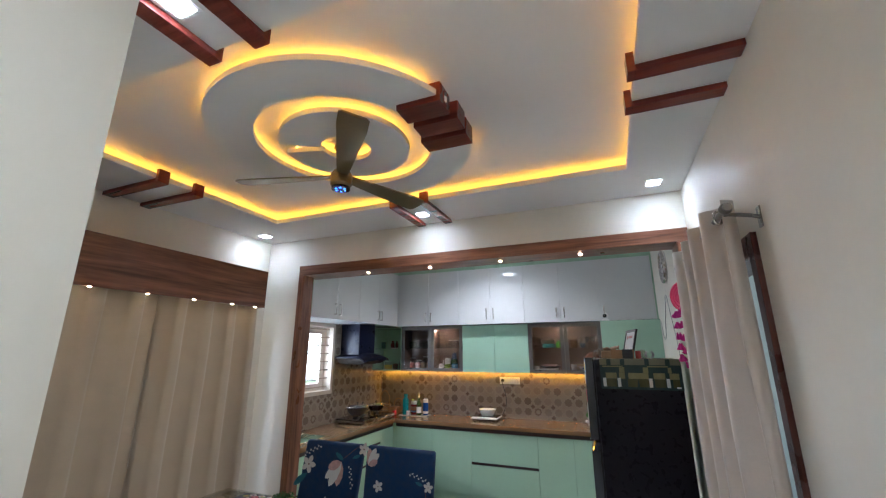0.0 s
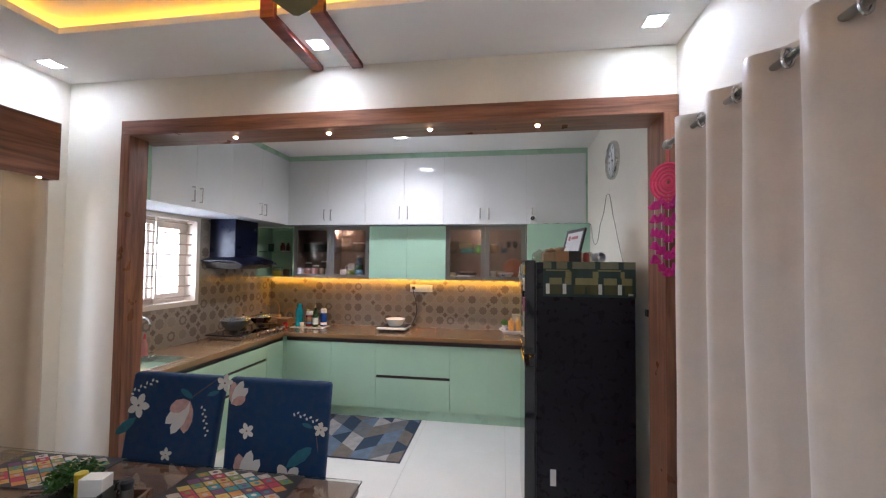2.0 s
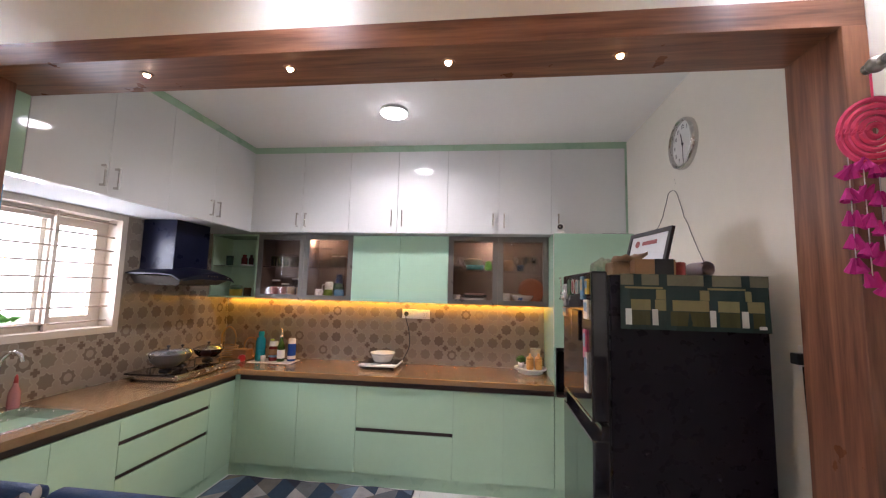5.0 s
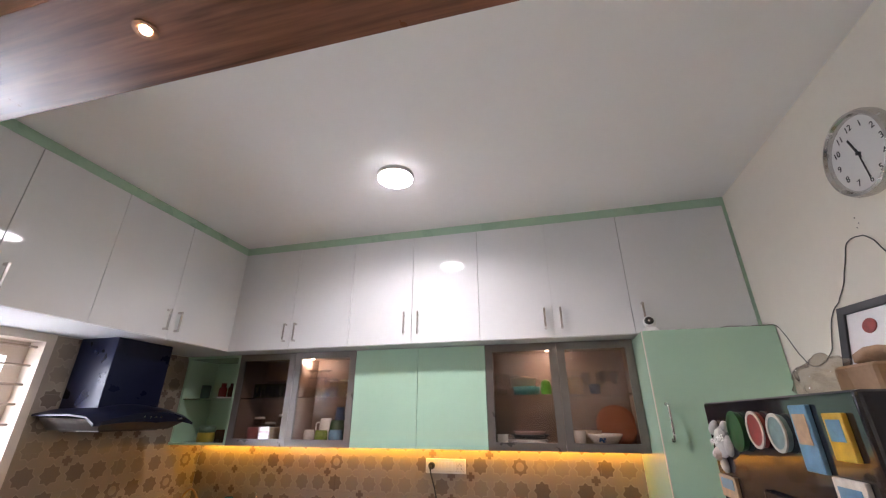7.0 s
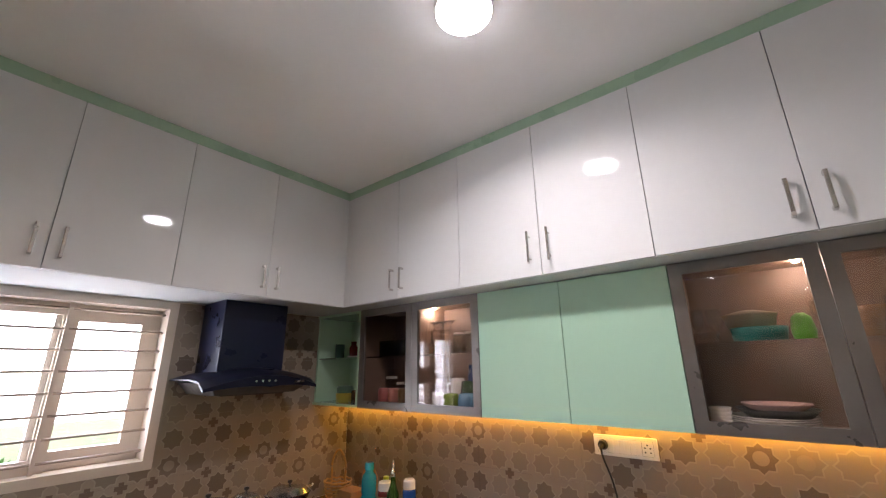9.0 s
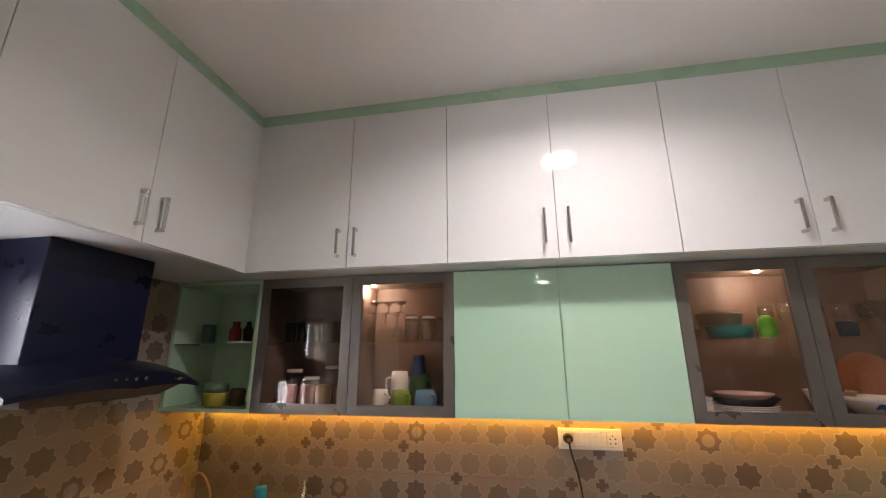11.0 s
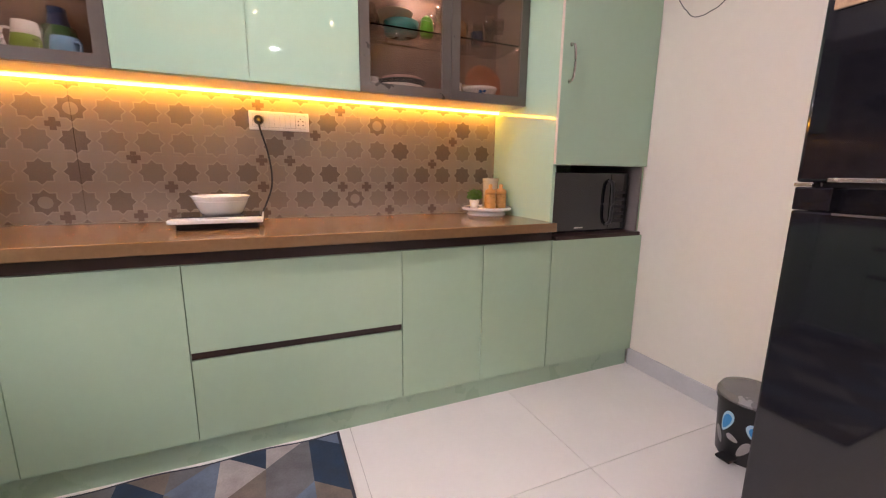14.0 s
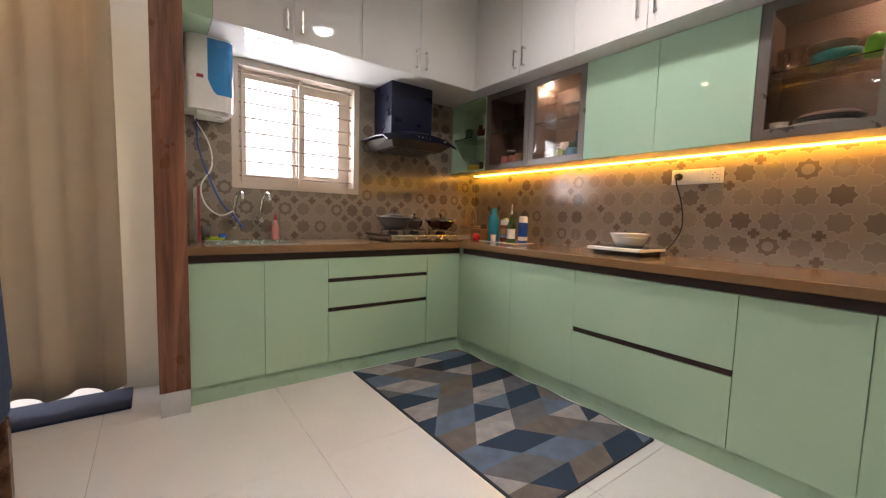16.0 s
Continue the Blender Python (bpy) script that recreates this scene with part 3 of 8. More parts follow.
def cabinet(name, lo, hi, face, doors, body_mat, door_mat, label, group, t=0.018, body=True):
    """A cabinet with slab doors. face: '-y' or '+x'; doors: (u0, u1, z0, z1, handle u or None, handle kind)."""
    (x0, y0, z0), (x1, y1, z1) = lo, hi
    c = thing(name, ((x0 + x1) / 2, (y0 + y1) / 2, z0), label, "cabinet", group)
    if body:
        part("body", box(x0, y0 + (t if face == '-y' else 0), z0, x1 - (t if face == '+x' else 0), y1, z1), body_mat, c)
    for u0, u1, w0, w1, hu, hk in doors:
        if face == '-y':
            d = part("door", box(u0 + G, y0, w0 + G, u1 - G, y0 + t - 0.001, w1 - G, 0.0012), door_mat, c)
        else:
            d = part("door", box(x1 - t + 0.001, u0 + G, w0 + G, x1, u1 - G, w1 - G, 0.0012), door_mat, c)
        if hu is not None:
            ln = 0.115 if hk == "bow" else 0.15
            hz = w0 + 0.055 + ln / 2
            bar_handle(d, (hu, y0, hz) if face == '-y' else (x1, hu, hz), None, ln, (0, -1, 0) if face == '-y' else (1, 0, 0), hk)
    return c


YL, XLL = 5.328, -2.595          # loft fronts
ZL0, ZL1 = 2.106, 2.858
LW = "glossy white loft cabinet under the kitchen ceiling with two doors"
cabinet("loft_cabinet", (-2.54, YL, ZL0), (-1.648, YB - 0.002, ZL1), '-y', [(-2.54, -2.10, ZL0, ZL1, -2.14, "bow"), (-2.10, -1.648, ZL0, ZL1, -2.06, "bow")], WHITE_LAM, WHITE_LAM, LW, "loft cabinets")
cabinet("loft_cabinet", (-1.648, YL, ZL0), (-0.744, YB - 0.002, ZL1), '-y', [(-1.648, -1.197, ZL0, ZL1, -1.245, "bar"), (-1.197, -0.744, ZL0, ZL1, -1.15, "bar")], WHITE_LAM, WHITE_LAM, LW, "loft cabinets")
cabinet("loft_cabinet", (-0.744, YL, ZL0), (0.156, YB - 0.002, ZL1), '-y', [(-0.744, -0.292, ZL0, ZL1, -0.34, "bow"), (-0.292, 0.156, ZL0, ZL1, -0.245, "bow")], WHITE_LAM, WHITE_LAM, LW, "loft cabinets")
cabinet("loft_cabinet", (0.156, YL, ZL0), (0.771, YB - 0.002, ZL1), '-y', [(0.156, 0.771, ZL0, ZL1, 0.215, "bow")], WHITE_LAM, WHITE_LAM, "glossy white loft cabinet above the tall green unit", "loft cabinets")
cabinet("loft_cabinet", (XL + 0.002, 3.479, ZL0), (XLL, 4.346, ZL1), '+x', [(3.479, 3.905, ZL0, ZL1, 3.862, "bow"), (3.905, 4.346, ZL0, ZL1, 3.948, "bow")], WHITE_LAM, WHITE_LAM, "glossy white loft cabinet above the kitchen window", "loft cabinets")
cabinet("loft_cabinet", (XL + 0.002, 4.346, ZL0), (XLL, 5.27, ZL1), '+x', [(4.346, 4.804, ZL0, ZL1, 4.77, "bow"), (4.804, 5.27, ZL0, ZL1, 4.85, "bow")], WHITE_LAM, WHITE_LAM, "glossy white loft cabinet above the cooker hood", "loft cabinets")
bm = box(XL + 0.002, 5.27, ZL0, XLL - 0.004, YB - 0.002, ZL1)
box(XLL - 0.004, YL + 0.004, ZL0, -2.54, YB - 0.002, ZL1, bm=bm)
solid("corner_filler", bm, WHITE_LAM, "white corner filler between the loft cabinets", "cabinet")
# green trims
bm = box(XLL - 0.02, YL + 0.004, ZL1 + 0.002, XR - 0.001, YL + 0.024, ZK - 0.001)
box(XLL - 0.024, 3.40, ZL1 + 0.002, XLL - 0.004, YL + 0.024, ZK - 0.001, bm=bm)
box(0.773, YL + 0.004, ZL0, XR - 0.001, YL + 0.022, ZL1 + 0.002, bm=bm)
structure("trim_loft", bm, MINT_TRIM)
solid("loft_end_panel", box(XL + 0.002, 3.337, ZL0, XLL, 3.477, ZL1, 0.001), MINT, "mint green end panel beside the loft cabinets", "panel")

# base units
YC, XC = 5.19, -2.54
ZB0, ZB1 = 0.102, 0.792
BG = "mint green base cabinet under the brown counter"


def base(lo, hi, face, doors, label=BG):
    return cabinet("base_cabinet", lo, hi, face, doors, MINT, MINT, label, "base cabinets")


base((-2.50, YC, ZB0), (-1.967, YB - 0.01, 0.835), '-y', [(-2.50, -1.967, ZB0, ZB1, None, "")])
base((-1.967, YC, ZB0), (-1.452, YB - 0.01, 0.835), '-y', [(-1.967, -1.452, ZB0, ZB1, None, "")])
base((-1.452, YC, ZB0), (-0.641, YB - 0.01, 0.835), '-y', [(-1.452, -0.641, ZB0, 0.430, None, ""), (-1.452, -0.641, 0.458, ZB1, None, "")], "mint green drawer unit with a dark grip groove")
base((-0.641, YC, ZB0), (-0.24, YB - 0.01, 0.835), '-y', [(-0.641, -0.24, ZB0, ZB1, None, "")])
base((-0.24, YC, ZB0), (0.156, YB - 0.01, 0.835), '-y', [(-0.24, 0.156, ZB0, ZB1, None, "")])
base((XL + 0.01, 3.337, ZB0), (XC, 3.718, 0.835), '+x', [(3.337, 3.718, ZB0, ZB1, None, "")])
base((XL + 0.01, 3.718, ZB0), (XC, 4.104, 0.835), '+x', [(3.718, 4.104, ZB0, ZB1, None, "")], "mint green cabinet under the kitchen sink")
base((XL + 0.01, 4.104, ZB0), (XC, 4.878, 0.835), '+x', [(4.104, 4.878, ZB0, 0.440, None, ""), (4.104, 4.878, 0.464, 0.635, None, ""), (4.104, 4.878, 0.659, ZB1, None, "")], "mint green three-drawer unit under the gas stove")
base((XL + 0.01, 4.878, ZB0), (XC, 5.19, 0.835), '+x', [(4.878, 5.19, ZB0, ZB1, None, "")])
solid("corner_cabinet", box(XL + 0.01, 5.192, ZB0, -2.502, YB - 0.01, 0.835), MINT, "mint green corner carcass of the base cabinets", "cabinet")
for q in ((-1.45, YC + 0.010, 0.43, -0.643, YC + 0.0172, 0.458), (XC - 0.0172, 4.106, 0.44, XC - 0.010, 4.876, 0.464), (XC - 0.0172, 4.106, 0.635, XC - 0.010, 4.876, 0.659)):
    solid("grip_profile", box(*q), GAP, "dark brown grip profile between two drawers", "profile", "grip profiles")
bm = box(-2.52, YC + 0.006, ZB1 + 0.002, 0.156, YC + 0.0172, 0.838)
solid("counter_profile", bm, GAP, "dark brown profile under the counter edge", "profile")
solid("counter_profile", box(XC - 0.0172, 3.339, ZB1 + 0.002, XC - 0.006, YC + 0.006, 0.838), GAP, "dark brown profile under the counter edge", "profile")
bm = box(-2.56, YC + 0.015, 0, XR - 0.02, YC + 0.03, ZB0 - 0.001)
box(XC - 0.03, 3.339, 0, XC - 0.015, YC + 0.03, ZB0 - 0.001, bm=bm)
structure("plinth_kitchen", bm, MINT_TRIM)

# counter, with the sink cut out
SX0, SX1, SY0, SY1 = -2.99, -2.62, 3.44, 3.93
ct = thing("countertop", (-1.5, 5.0, 0.84), "polished brown quartz L-shaped kitchen counter", "countertop")
part("slab", box(XL + 0.008, YC - 0.03, 0.84, 0.156, YB - 0.008, 0.885, 0.003), QUARTZ, ct)
for q in ((XL + 0.008, 3.337, XC + 0.03, SY0), (XL + 0.008, SY1, XC + 0.03, YC - 0.0302), (XL + 0.008, SY0, SX0, SY1), (SX1, SY0, XC + 0.03, SY1)):
    part("slab", box(q[0], q[1], 0.84, q[2], q[3], 0.885), QUARTZ, ct)
sink = thing("sink", ((SX0 + SX1) / 2, (SY0 + SY1) / 2, 0.66), "stainless steel kitchen sink set in the brown counter", "sink")
bm = bmesh.new()
for q in ((SX0 + 0.002, SY0 + 0.002, 0.68, SX0 + 0.014, SY1 - 0.002, 0.886), (SX1 - 0.014, SY0 + 0.002, 0.68, SX1 - 0.002, SY1 - 0.002, 0.886),
          (SX0 + 0.014, SY0 + 0.002, 0.68, SX1 - 0.014, SY0 + 0.014, 0.886), (SX0 + 0.014, SY1 - 0.014, 0.68, SX1 - 0.014, SY1 - 0.002, 0.886),
          (SX0 + 0.002, SY0 + 0.002, 0.672, SX1 - 0.002, SY1 - 0.002, 0.68)):
    box(*q, bm=bm)
part("bowl", bm, CHROME, sink)
bm = bmesh.new()
for q in ((SX0 - 0.015, SY0 - 0.015, SX0 + 0.012, SY1 + 0.015), (SX1 - 0.012, SY0 - 0.015, SX1 + 0.015, SY1 + 0.015), (SX0 + 0.012, SY0 - 0.015, SX1 - 0.012, SY0 + 0.012), (SX0 + 0.012, SY1 - 0.012, SX1 - 0.012, SY1 + 0.015)):
    box(q[0], q[1], 0.8852, q[2], q[3], 0.8885, bm=bm)
part("rim", bm, CHROME, sink)
part("drain", lathe([(0, 0), (0.035, 0), (0.04, 0.003), (0.042, 0.0)], ((SX0 + SX1) / 2, (SY0 + SY1) / 2, 0.681), 20), CHROME, sink)

# mid cabinets
YM = 5.482
ZM0, ZM1 = 1.483, 2.1015
shelf = thing("open_shelf", (-2.85, 5.65, ZM0), "mint green open corner shelf with a glass board", "shelf")
for q in ((XL + 0.01, YM, ZM0, -2.62, YB - 0.01, ZM0 + 0.018), (XL + 0.01, YM, ZM1 - 0.018, -2.62, YB - 0.01, ZM1), (-2.62, YM, ZM0, -2.602, YB - 0.01, ZM1),
          (XL + 0.01, YM + 0.01, ZM0 + 0.018, XL + 0.026, YB - 0.01, ZM1 - 0.018), (XL + 0.026, YB - 0.016, ZM0 + 0.018, -2.62, YB - 0.01, ZM1 - 0.018)):
    part("board", box(*q), MINT, shelf)
part("glass_board", box(XL + 0.028, YM + 0.02, 1.79, -2.622, YB - 0.018, 1.797), GLASS, shelf, "glass shelf board")


def glass_cabinet(x0, xm, x1, lx, label):
    c = thing("glass_cabinet", ((x0 + x1) / 2, 5.65, ZM0), label, "cabinet", "glass wall cabinets")
    b = bmesh.new()
    box(x0, YM + 0.022, ZM0, x1, YB - 0.01, ZM0 + 0.018, bm=b)
    box(x0, YM + 0.022, ZM1 - 0.018, x1, YB - 0.01, ZM1, bm=b)
    box(x0, YM + 0.022, ZM0 + 0.018, x0 + 0.016, YB - 0.01, ZM1 - 0.018, bm=b)
    box(x1 - 0.016, YM + 0.022, ZM0 + 0.018, x1, YB - 0.01, ZM1 - 0.018, bm=b)
    box(x0 + 0.016, YB - 0.016, ZM0 + 0.018, x1 - 0.016, YB - 0.01, ZM1 - 0.018, bm=b)
    for w0, w1 in ((ZM0 + 0.018, 1.7895), (1.7975, ZM1 - 0.018)) if lx > xm else ():
        box(xm - 0.008, YM + 0.024, w0, xm + 0.008, YB - 0.016, w1, bm=b)
    part("carcass", b, BROWN_IN, c, "brown laminate inside")
    part("glass_board", box(x0 + 0.018, YM + 0.05, 1.79, x1 - 0.018, YB - 0.018, 1.797), GLASS, c, "glass shelf board").visible_shadow = False
    for a, e in ((x0, xm), (xm, x1)):
        w = 0.045
        a2, e2 = a + G, e - G
        f = ring_frame(YM, YM + 0.02, a2, e2, ZM0, ZM1, w)
        bmesh.ops.transform(f, matrix=Matrix(((0, 1, 0, 0), (1, 0, 0, 0), (0, 0, 1, 0), (0, 0, 0, 1))), verts=f.verts)
        bmesh.ops.recalc_face_normals(f, faces=f.faces)
        d = part("door", f, GREY_ALU, c, "brown-grey aluminium door frame")
        pn = part("pane", box(a2 + w, YM + 0.008, ZM0 + w, e2 - w, YM + 0.012, ZM1 - w), PANE, d, "tinted glass pane")
        pn.visible_shadow = False
    part("puck_light", lathe([(0, 0), (0.011, 0), (0.012, 0.006), (0, 0.006)], (lx, 5.65, ZM1 - 0.025), 18), LENS_WARM, c, "glowing warm puck light")
    lamp("cabinet_light", 'POINT', pose(lx, 5.65, ZM1 - 0.05), 1.1, CABW, 0.02)
    return c


NICHE = mat("grey_niche_laminate", (0.20, 0.18, 0.175), 0.4, var=0.05)
EDGE = mat("pale_edge_band", (0.62, 0.55, 0.46), 0.45)
BROWN_IN = mat("brown_laminate_inside", (0.20, 0.14, 0.11), 0.4, var=0.06)
glass_cabinet(-2.602, -2.13, -1.650, -2.09, "wall cabinet with two tinted glass doors holding mugs and glasses")
cabinet("green_wall_cabinet", (-1.650, YM, ZM0), (-0.740, YB - 0.01, ZM1), '-y', [(-1.650, -1.195, ZM0, ZM1, None, ""), (-1.195, -0.740, ZM0, ZM1, None, "")], MINT, MINT_GLOSS, "glossy mint green wall cabinet with two doors", "wall cabinets")
glass_cabinet(-0.740, -0.290, 0.156, -0.345, "wall cabinet with two tinted glass doors holding plates and bowls")
solid("led_strip", box(XL + 0.05, YB - 0.05, ZM0 - 0.008, 0.152, YB - 0.036, ZM0 - 0.001), STRIP_K, "amber LED strip glowing under the wall cabinets", "light strip")
# underside board of the wall cabinets carries the strip
solid("cabinet_base_board", box(-2.60, YM + 0.03, ZM0 - 0.0009, 0.16, YB - 0.06, ZM0 - 0.0001), WHITE_LAM, "thin white board under the wall cabinets", "board")

# tall unit with microwave niche
tall = thing("tall_unit", (0.475, 5.5, 0), "tall mint green kitchen unit with a microwave niche", "cabinet")
TX, TXR, YT = 0.158, 0.786, 5.205
ZT1 = 2.097
part("carcass_board", box(TX, YT + 0.019, 0.79, TX + 0.018, YB - 0.002, ZT1), MINT_GLOSS, tall)
part("carcass_board", box(TX, YC + 0.02, ZB0, TX + 0.018, YB - 0.002, 0.79), MINT, tall)
part("carcass_board", box(TXR - 0.018, YT + 0.019, ZB0, TXR, YB - 0.002, ZT1), MINT, tall)
part("carcass_board", box(TX + 0.018, YT + 0.02, 1.17, TXR - 0.018, YB - 0.002, 1.188), MINT, tall)
part("carcass_board", box(TX + 0.018, YT + 0.02, ZT1 - 0.018, TXR - 0.018, YL + 0.4, ZT1), MINT, tall)
part("carcass_board", box(TX + 0.018, YB - 0.02, ZB0, TXR - 0.018, YB - 0.002, ZT1 - 0.018), MINT, tall)
part("carcass_board", box(TX + 0.018, YC + 0.02, ZB0, TXR - 0.018, YC + 0.03, 0.78), MINT, tall)
part("niche_floor", box(TX + 0.018, YC + 0.0, 0.79, TXR - 0.018, YB - 0.02, 0.81, 0.001), GAP, tall, "dark brown niche board")
part("niche_side", box(TXR - 0.032, YT + 0.012, 0.811, TXR - 0.0185, YB - 0.02, 1.169), NICHE, tall, "grey laminate side of the niche")
part("lower_door", box(TX + G, YC, ZB0, TXR - G, YC + 0.018, 0.79, 0.0012), MINT, tall)
d = part("upper_door", box(TX + 0.003, YT, 1.172, TXR - 0.001, YT + 0.018, ZT1, 0.0012), MINT_GLOSS, tall)
part("edge_band", box(TX + 0.0005, YT + 0.0015, 1.174, TX + 0.0028, YT + 0.0175, ZT1 - 0.001), EDGE, d, "pale edge band of the door")
bar_handle(d, (TX + 0.05, YT, 1.645), None, 0.165, (0, -1, 0), "arch")

# ---- kitchen things ----
def palette(name, colors, rough=0.6, bump=0.2):
    """One colour for each separate piece of a mesh, picked from a palette."""
    m = mat(name, (0.5, 0.5, 0.5), rough, bump=bump, bscale=350)
    nt = m.node_tree
    g_, r = nt.nodes.new("ShaderNodeNewGeometry"), nt.nodes.new("ShaderNodeValToRGB")
    r.color_ramp.interpolation = 'CONSTANT'
    e = r.color_ramp.elements
    e[0].color, e[1].color = (*colors[0], 1), (*colors[1], 1)
    e[1].position = 1 / len(colors)
    for i, c in enumerate(colors[2:], 2):
        e.new(i / len(colors)).color = (*c, 1)
    nt.links.new(g_.outputs["Random Per Island"], r.inputs[0])
    n = nt.nodes.new("ShaderNodeTexNoise")
    n.inputs["Scale"].default_value, n.inputs["Detail"].default_value = 9, 6
    x = nt.nodes.new("ShaderNodeMix")
    x.data_type, x.blend_type = 'RGBA', 'MULTIPLY'
    x.inputs[0].default_value = 0.22
    nt.links.new(r.outputs[0], x.inputs[6])
    nt.links.new(n.outputs[0], x.inputs[7])
    nt.links.new(x.outputs[2], nt.nodes["Principled BSDF"].inputs["Base Color"])
    return m


# rug of triangles
rug = thing("kitchen_rug", (-1.71, 4.71, 0), "navy, grey and taupe triangle-patterned rug on the white floor", "rug")
RX0, RX1, RY0, RY1 = -2.53, -0.935, 4.275, 5.18
b = box(RX0, RY0, 0.0, RX1, RY1, 0.007, 0.003)
bmesh.ops.bisect_plane(b, geom=b.verts[:] + b.edges[:] + b.faces[:], plane_co=(0, RY1 - 0.1, 0), plane_no=(0, 1, 0))
for k in range(1, 40):
    bmesh.ops.bisect_plane(b, geom=b.verts[:] + b.edges[:] + b.faces[:], plane_co=(RX0 + (RX1 - RX0) * k / 40, 0, 0), plane_no=(1, 0, 0))
part("backing", b, mat("rug_edge", (0.03, 0.035, 0.05), 0.9), rug)
bm = bmesh.new()
bw, bh = 0.262, 0.163
rg = random.Random(21)
below = {}
for j in range(10):
    xa, xb, off = RX0 + j * bh, RX0 + (j + 1) * bh, RY0 - 2 * bw + (j % 2) * bw / 2
    node = lambda s_: ((xa, off + (s_ // 2) * bw) if s_ % 2 == 0 else (xb, off + (s_ // 2) * bw + bw / 2))
    s_, last, here = 0, -1, {}
    while s_ < 14:
        n_ = 2 if rg.random() < 0.68 else 1
        loop = [node(s_), node(s_ + 2), node(s_ + 1)] if n_ == 1 else [node(s_), node(s_ + 2), node(s_ + 3), node(s_ + 1)]
        f_ = bm.faces.new([bm.verts.new((x_, y_, 0.0085)) for x_, y_ in loop])
        taken = {last} | {below.get(q) for q in range(s_ - 1, s_ + n_ + 1)}
        pool = [c for c in ((0, 0, 0, 2, 3, 4, 1) if j % 2 else (2, 3, 4, 0, 5, 3)) if c not in taken] or [3]
        last = f_.material_index = rg.choice(pool)
        for q in range(s_, s_ + n_):
            here[q] = last
        s_ += n_
    below = here
bmesh.ops.recalc_face_normals(bm, faces=bm.faces)
for f_ in bm.faces:
    if f_.normal.z < 0:
        f_.normal_flip()
e = 0.012
for co, no in (((RX0 + e, 0, 0), (-1, 0, 0)), ((RX1 - e, 0, 0), (1, 0, 0)), ((0, RY0 + e, 0), (0, -1, 0)), ((0, RY1 - e, 0), (0, 1, 0))):
    bmesh.ops.bisect_plane(bm, geom=bm.verts[:] + bm.edges[:] + bm.faces[:], plane_co=co, plane_no=no, clear_outer=True)
for k in range(1, 40):
    bmesh.ops.bisect_plane(bm, geom=bm.verts[:] + bm.edges[:] + bm.faces[:], plane_co=(RX0 + (RX1 - RX0) * k / 40, 0, 0), plane_no=(1, 0, 0))
bmesh.ops.bisect_plane(bm, geom=bm.verts[:] + bm.edges[:] + bm.faces[:], plane_co=(0, RY1 - 0.1, 0), plane_no=(0, 1, 0))
PILE = [mat("rug_" + nm, c, 0.95, var=0.22, scale=11, bump=0.7, bscale=420) for nm, c in (("navy", (0.018, 0.040, 0.075)), ("ink", (0.018, 0.022, 0.045)), ("taupe", (0.165, 0.135, 0.115)), ("stone", (0.36, 0.33, 0.315)), ("steel_blue", (0.12, 0.165, 0.235)), ("grey", (0.135, 0.135, 0.145)))]
weave = part("weave", bm, PILE[0], rug, "woven triangles in navy, grey and taupe")
for m_ in PILE[1:]:
    weave.data.materials.append(m_)
# the long edge by the counter buckles a little
for ch in rug.children:
    for v in ch.data.vertices:
        far = max(0.0, v.co.y - 0.35) / 0.12
        v.co.z += 0.009 * min(1.0, far) * (0.5 + 0.5 * math.sin(v.co.x * 17.0)) * (v.co.z > 0.003)

# round ceiling lamp
kl = thing("ceiling_lamp", (-1.078, 4.618, ZK), "round flat white ceiling lamp, lit cool white", "ceiling lamp")
part("rim", lathe([(0.080, 0), (0.102, 0), (0.102, -0.018), (0.099, -0.022), (0.080, -0.022)], (-1.078, 4.618, ZK - 0.0005), 40), WHITEPLA, kl, smooth="auto")
part("diffuser", lathe([(0, -0.036), (0.070, -0.035), (0.088, -0.033), (0.0955, -0.028), (0.0955, -0.0225), (0, -0.0225)], (-1.078, 4.618, ZK - 0.0005), 40), LENS_KITCHEN, kl, "glowing white diffuser", smooth=True)

# fridge
fr = thing("fridge", (0.37, 3.84, 0), "black two-door fridge with magnets on its door", "fridge")
FX0, FX1, FY0, FY1, FZ = 0.117, 0.70, 3.545, 4.150, 1.702
part("body", box(FX0, FY0, 0.03, FX1, FY1, FZ - 0.012, 0.006), FRIDGE_SIDE, fr)
part("upper_door", box(0.045, FY0, 1.110, FX0 - 0.008, FY1, FZ, 0.008, seg=3), BLACK, fr)
bm = box(0.045, FY0, 0.05, FX0 - 0.008, FY1, 1.042, 0.006)
box(0.045, FY1 - 0.075, 1.043, FX0 - 0.008, FY1, 1.099, 0.004, bm=bm)
box(0.078, FY0, 1.043, FX0 - 0.008, FY1 - 0.076, 1.097, bm=bm)
part("lower_door", bm, BLACK, fr)
part("gasket", box(FX0 - 0.008, FY0 + 0.01, 0.06, FX0, FY1 - 0.01, FZ - 0.015), BLACKPLA, fr)
part("door_lip", box(0.041, FY0 + 0.004, 1.111, 0.0448, FY1 - 0.062, 1.121, 0.0015), CHROME, fr, "polished lip of the upper door")
part("grip_edge", box(0.042, FY0 + 0.01, 1.036, 0.0448, FY1 - 0.08, 1.041, 0.001), GREY_ALU, fr, "grey edge of the recessed grip")
part("hinge_cap", box(0.052, FY1 - 0.03, 1.100, 0.10, FY1 + 0.006, 1.109, 0.001), CHROME, fr, "steel hinge between the doors")
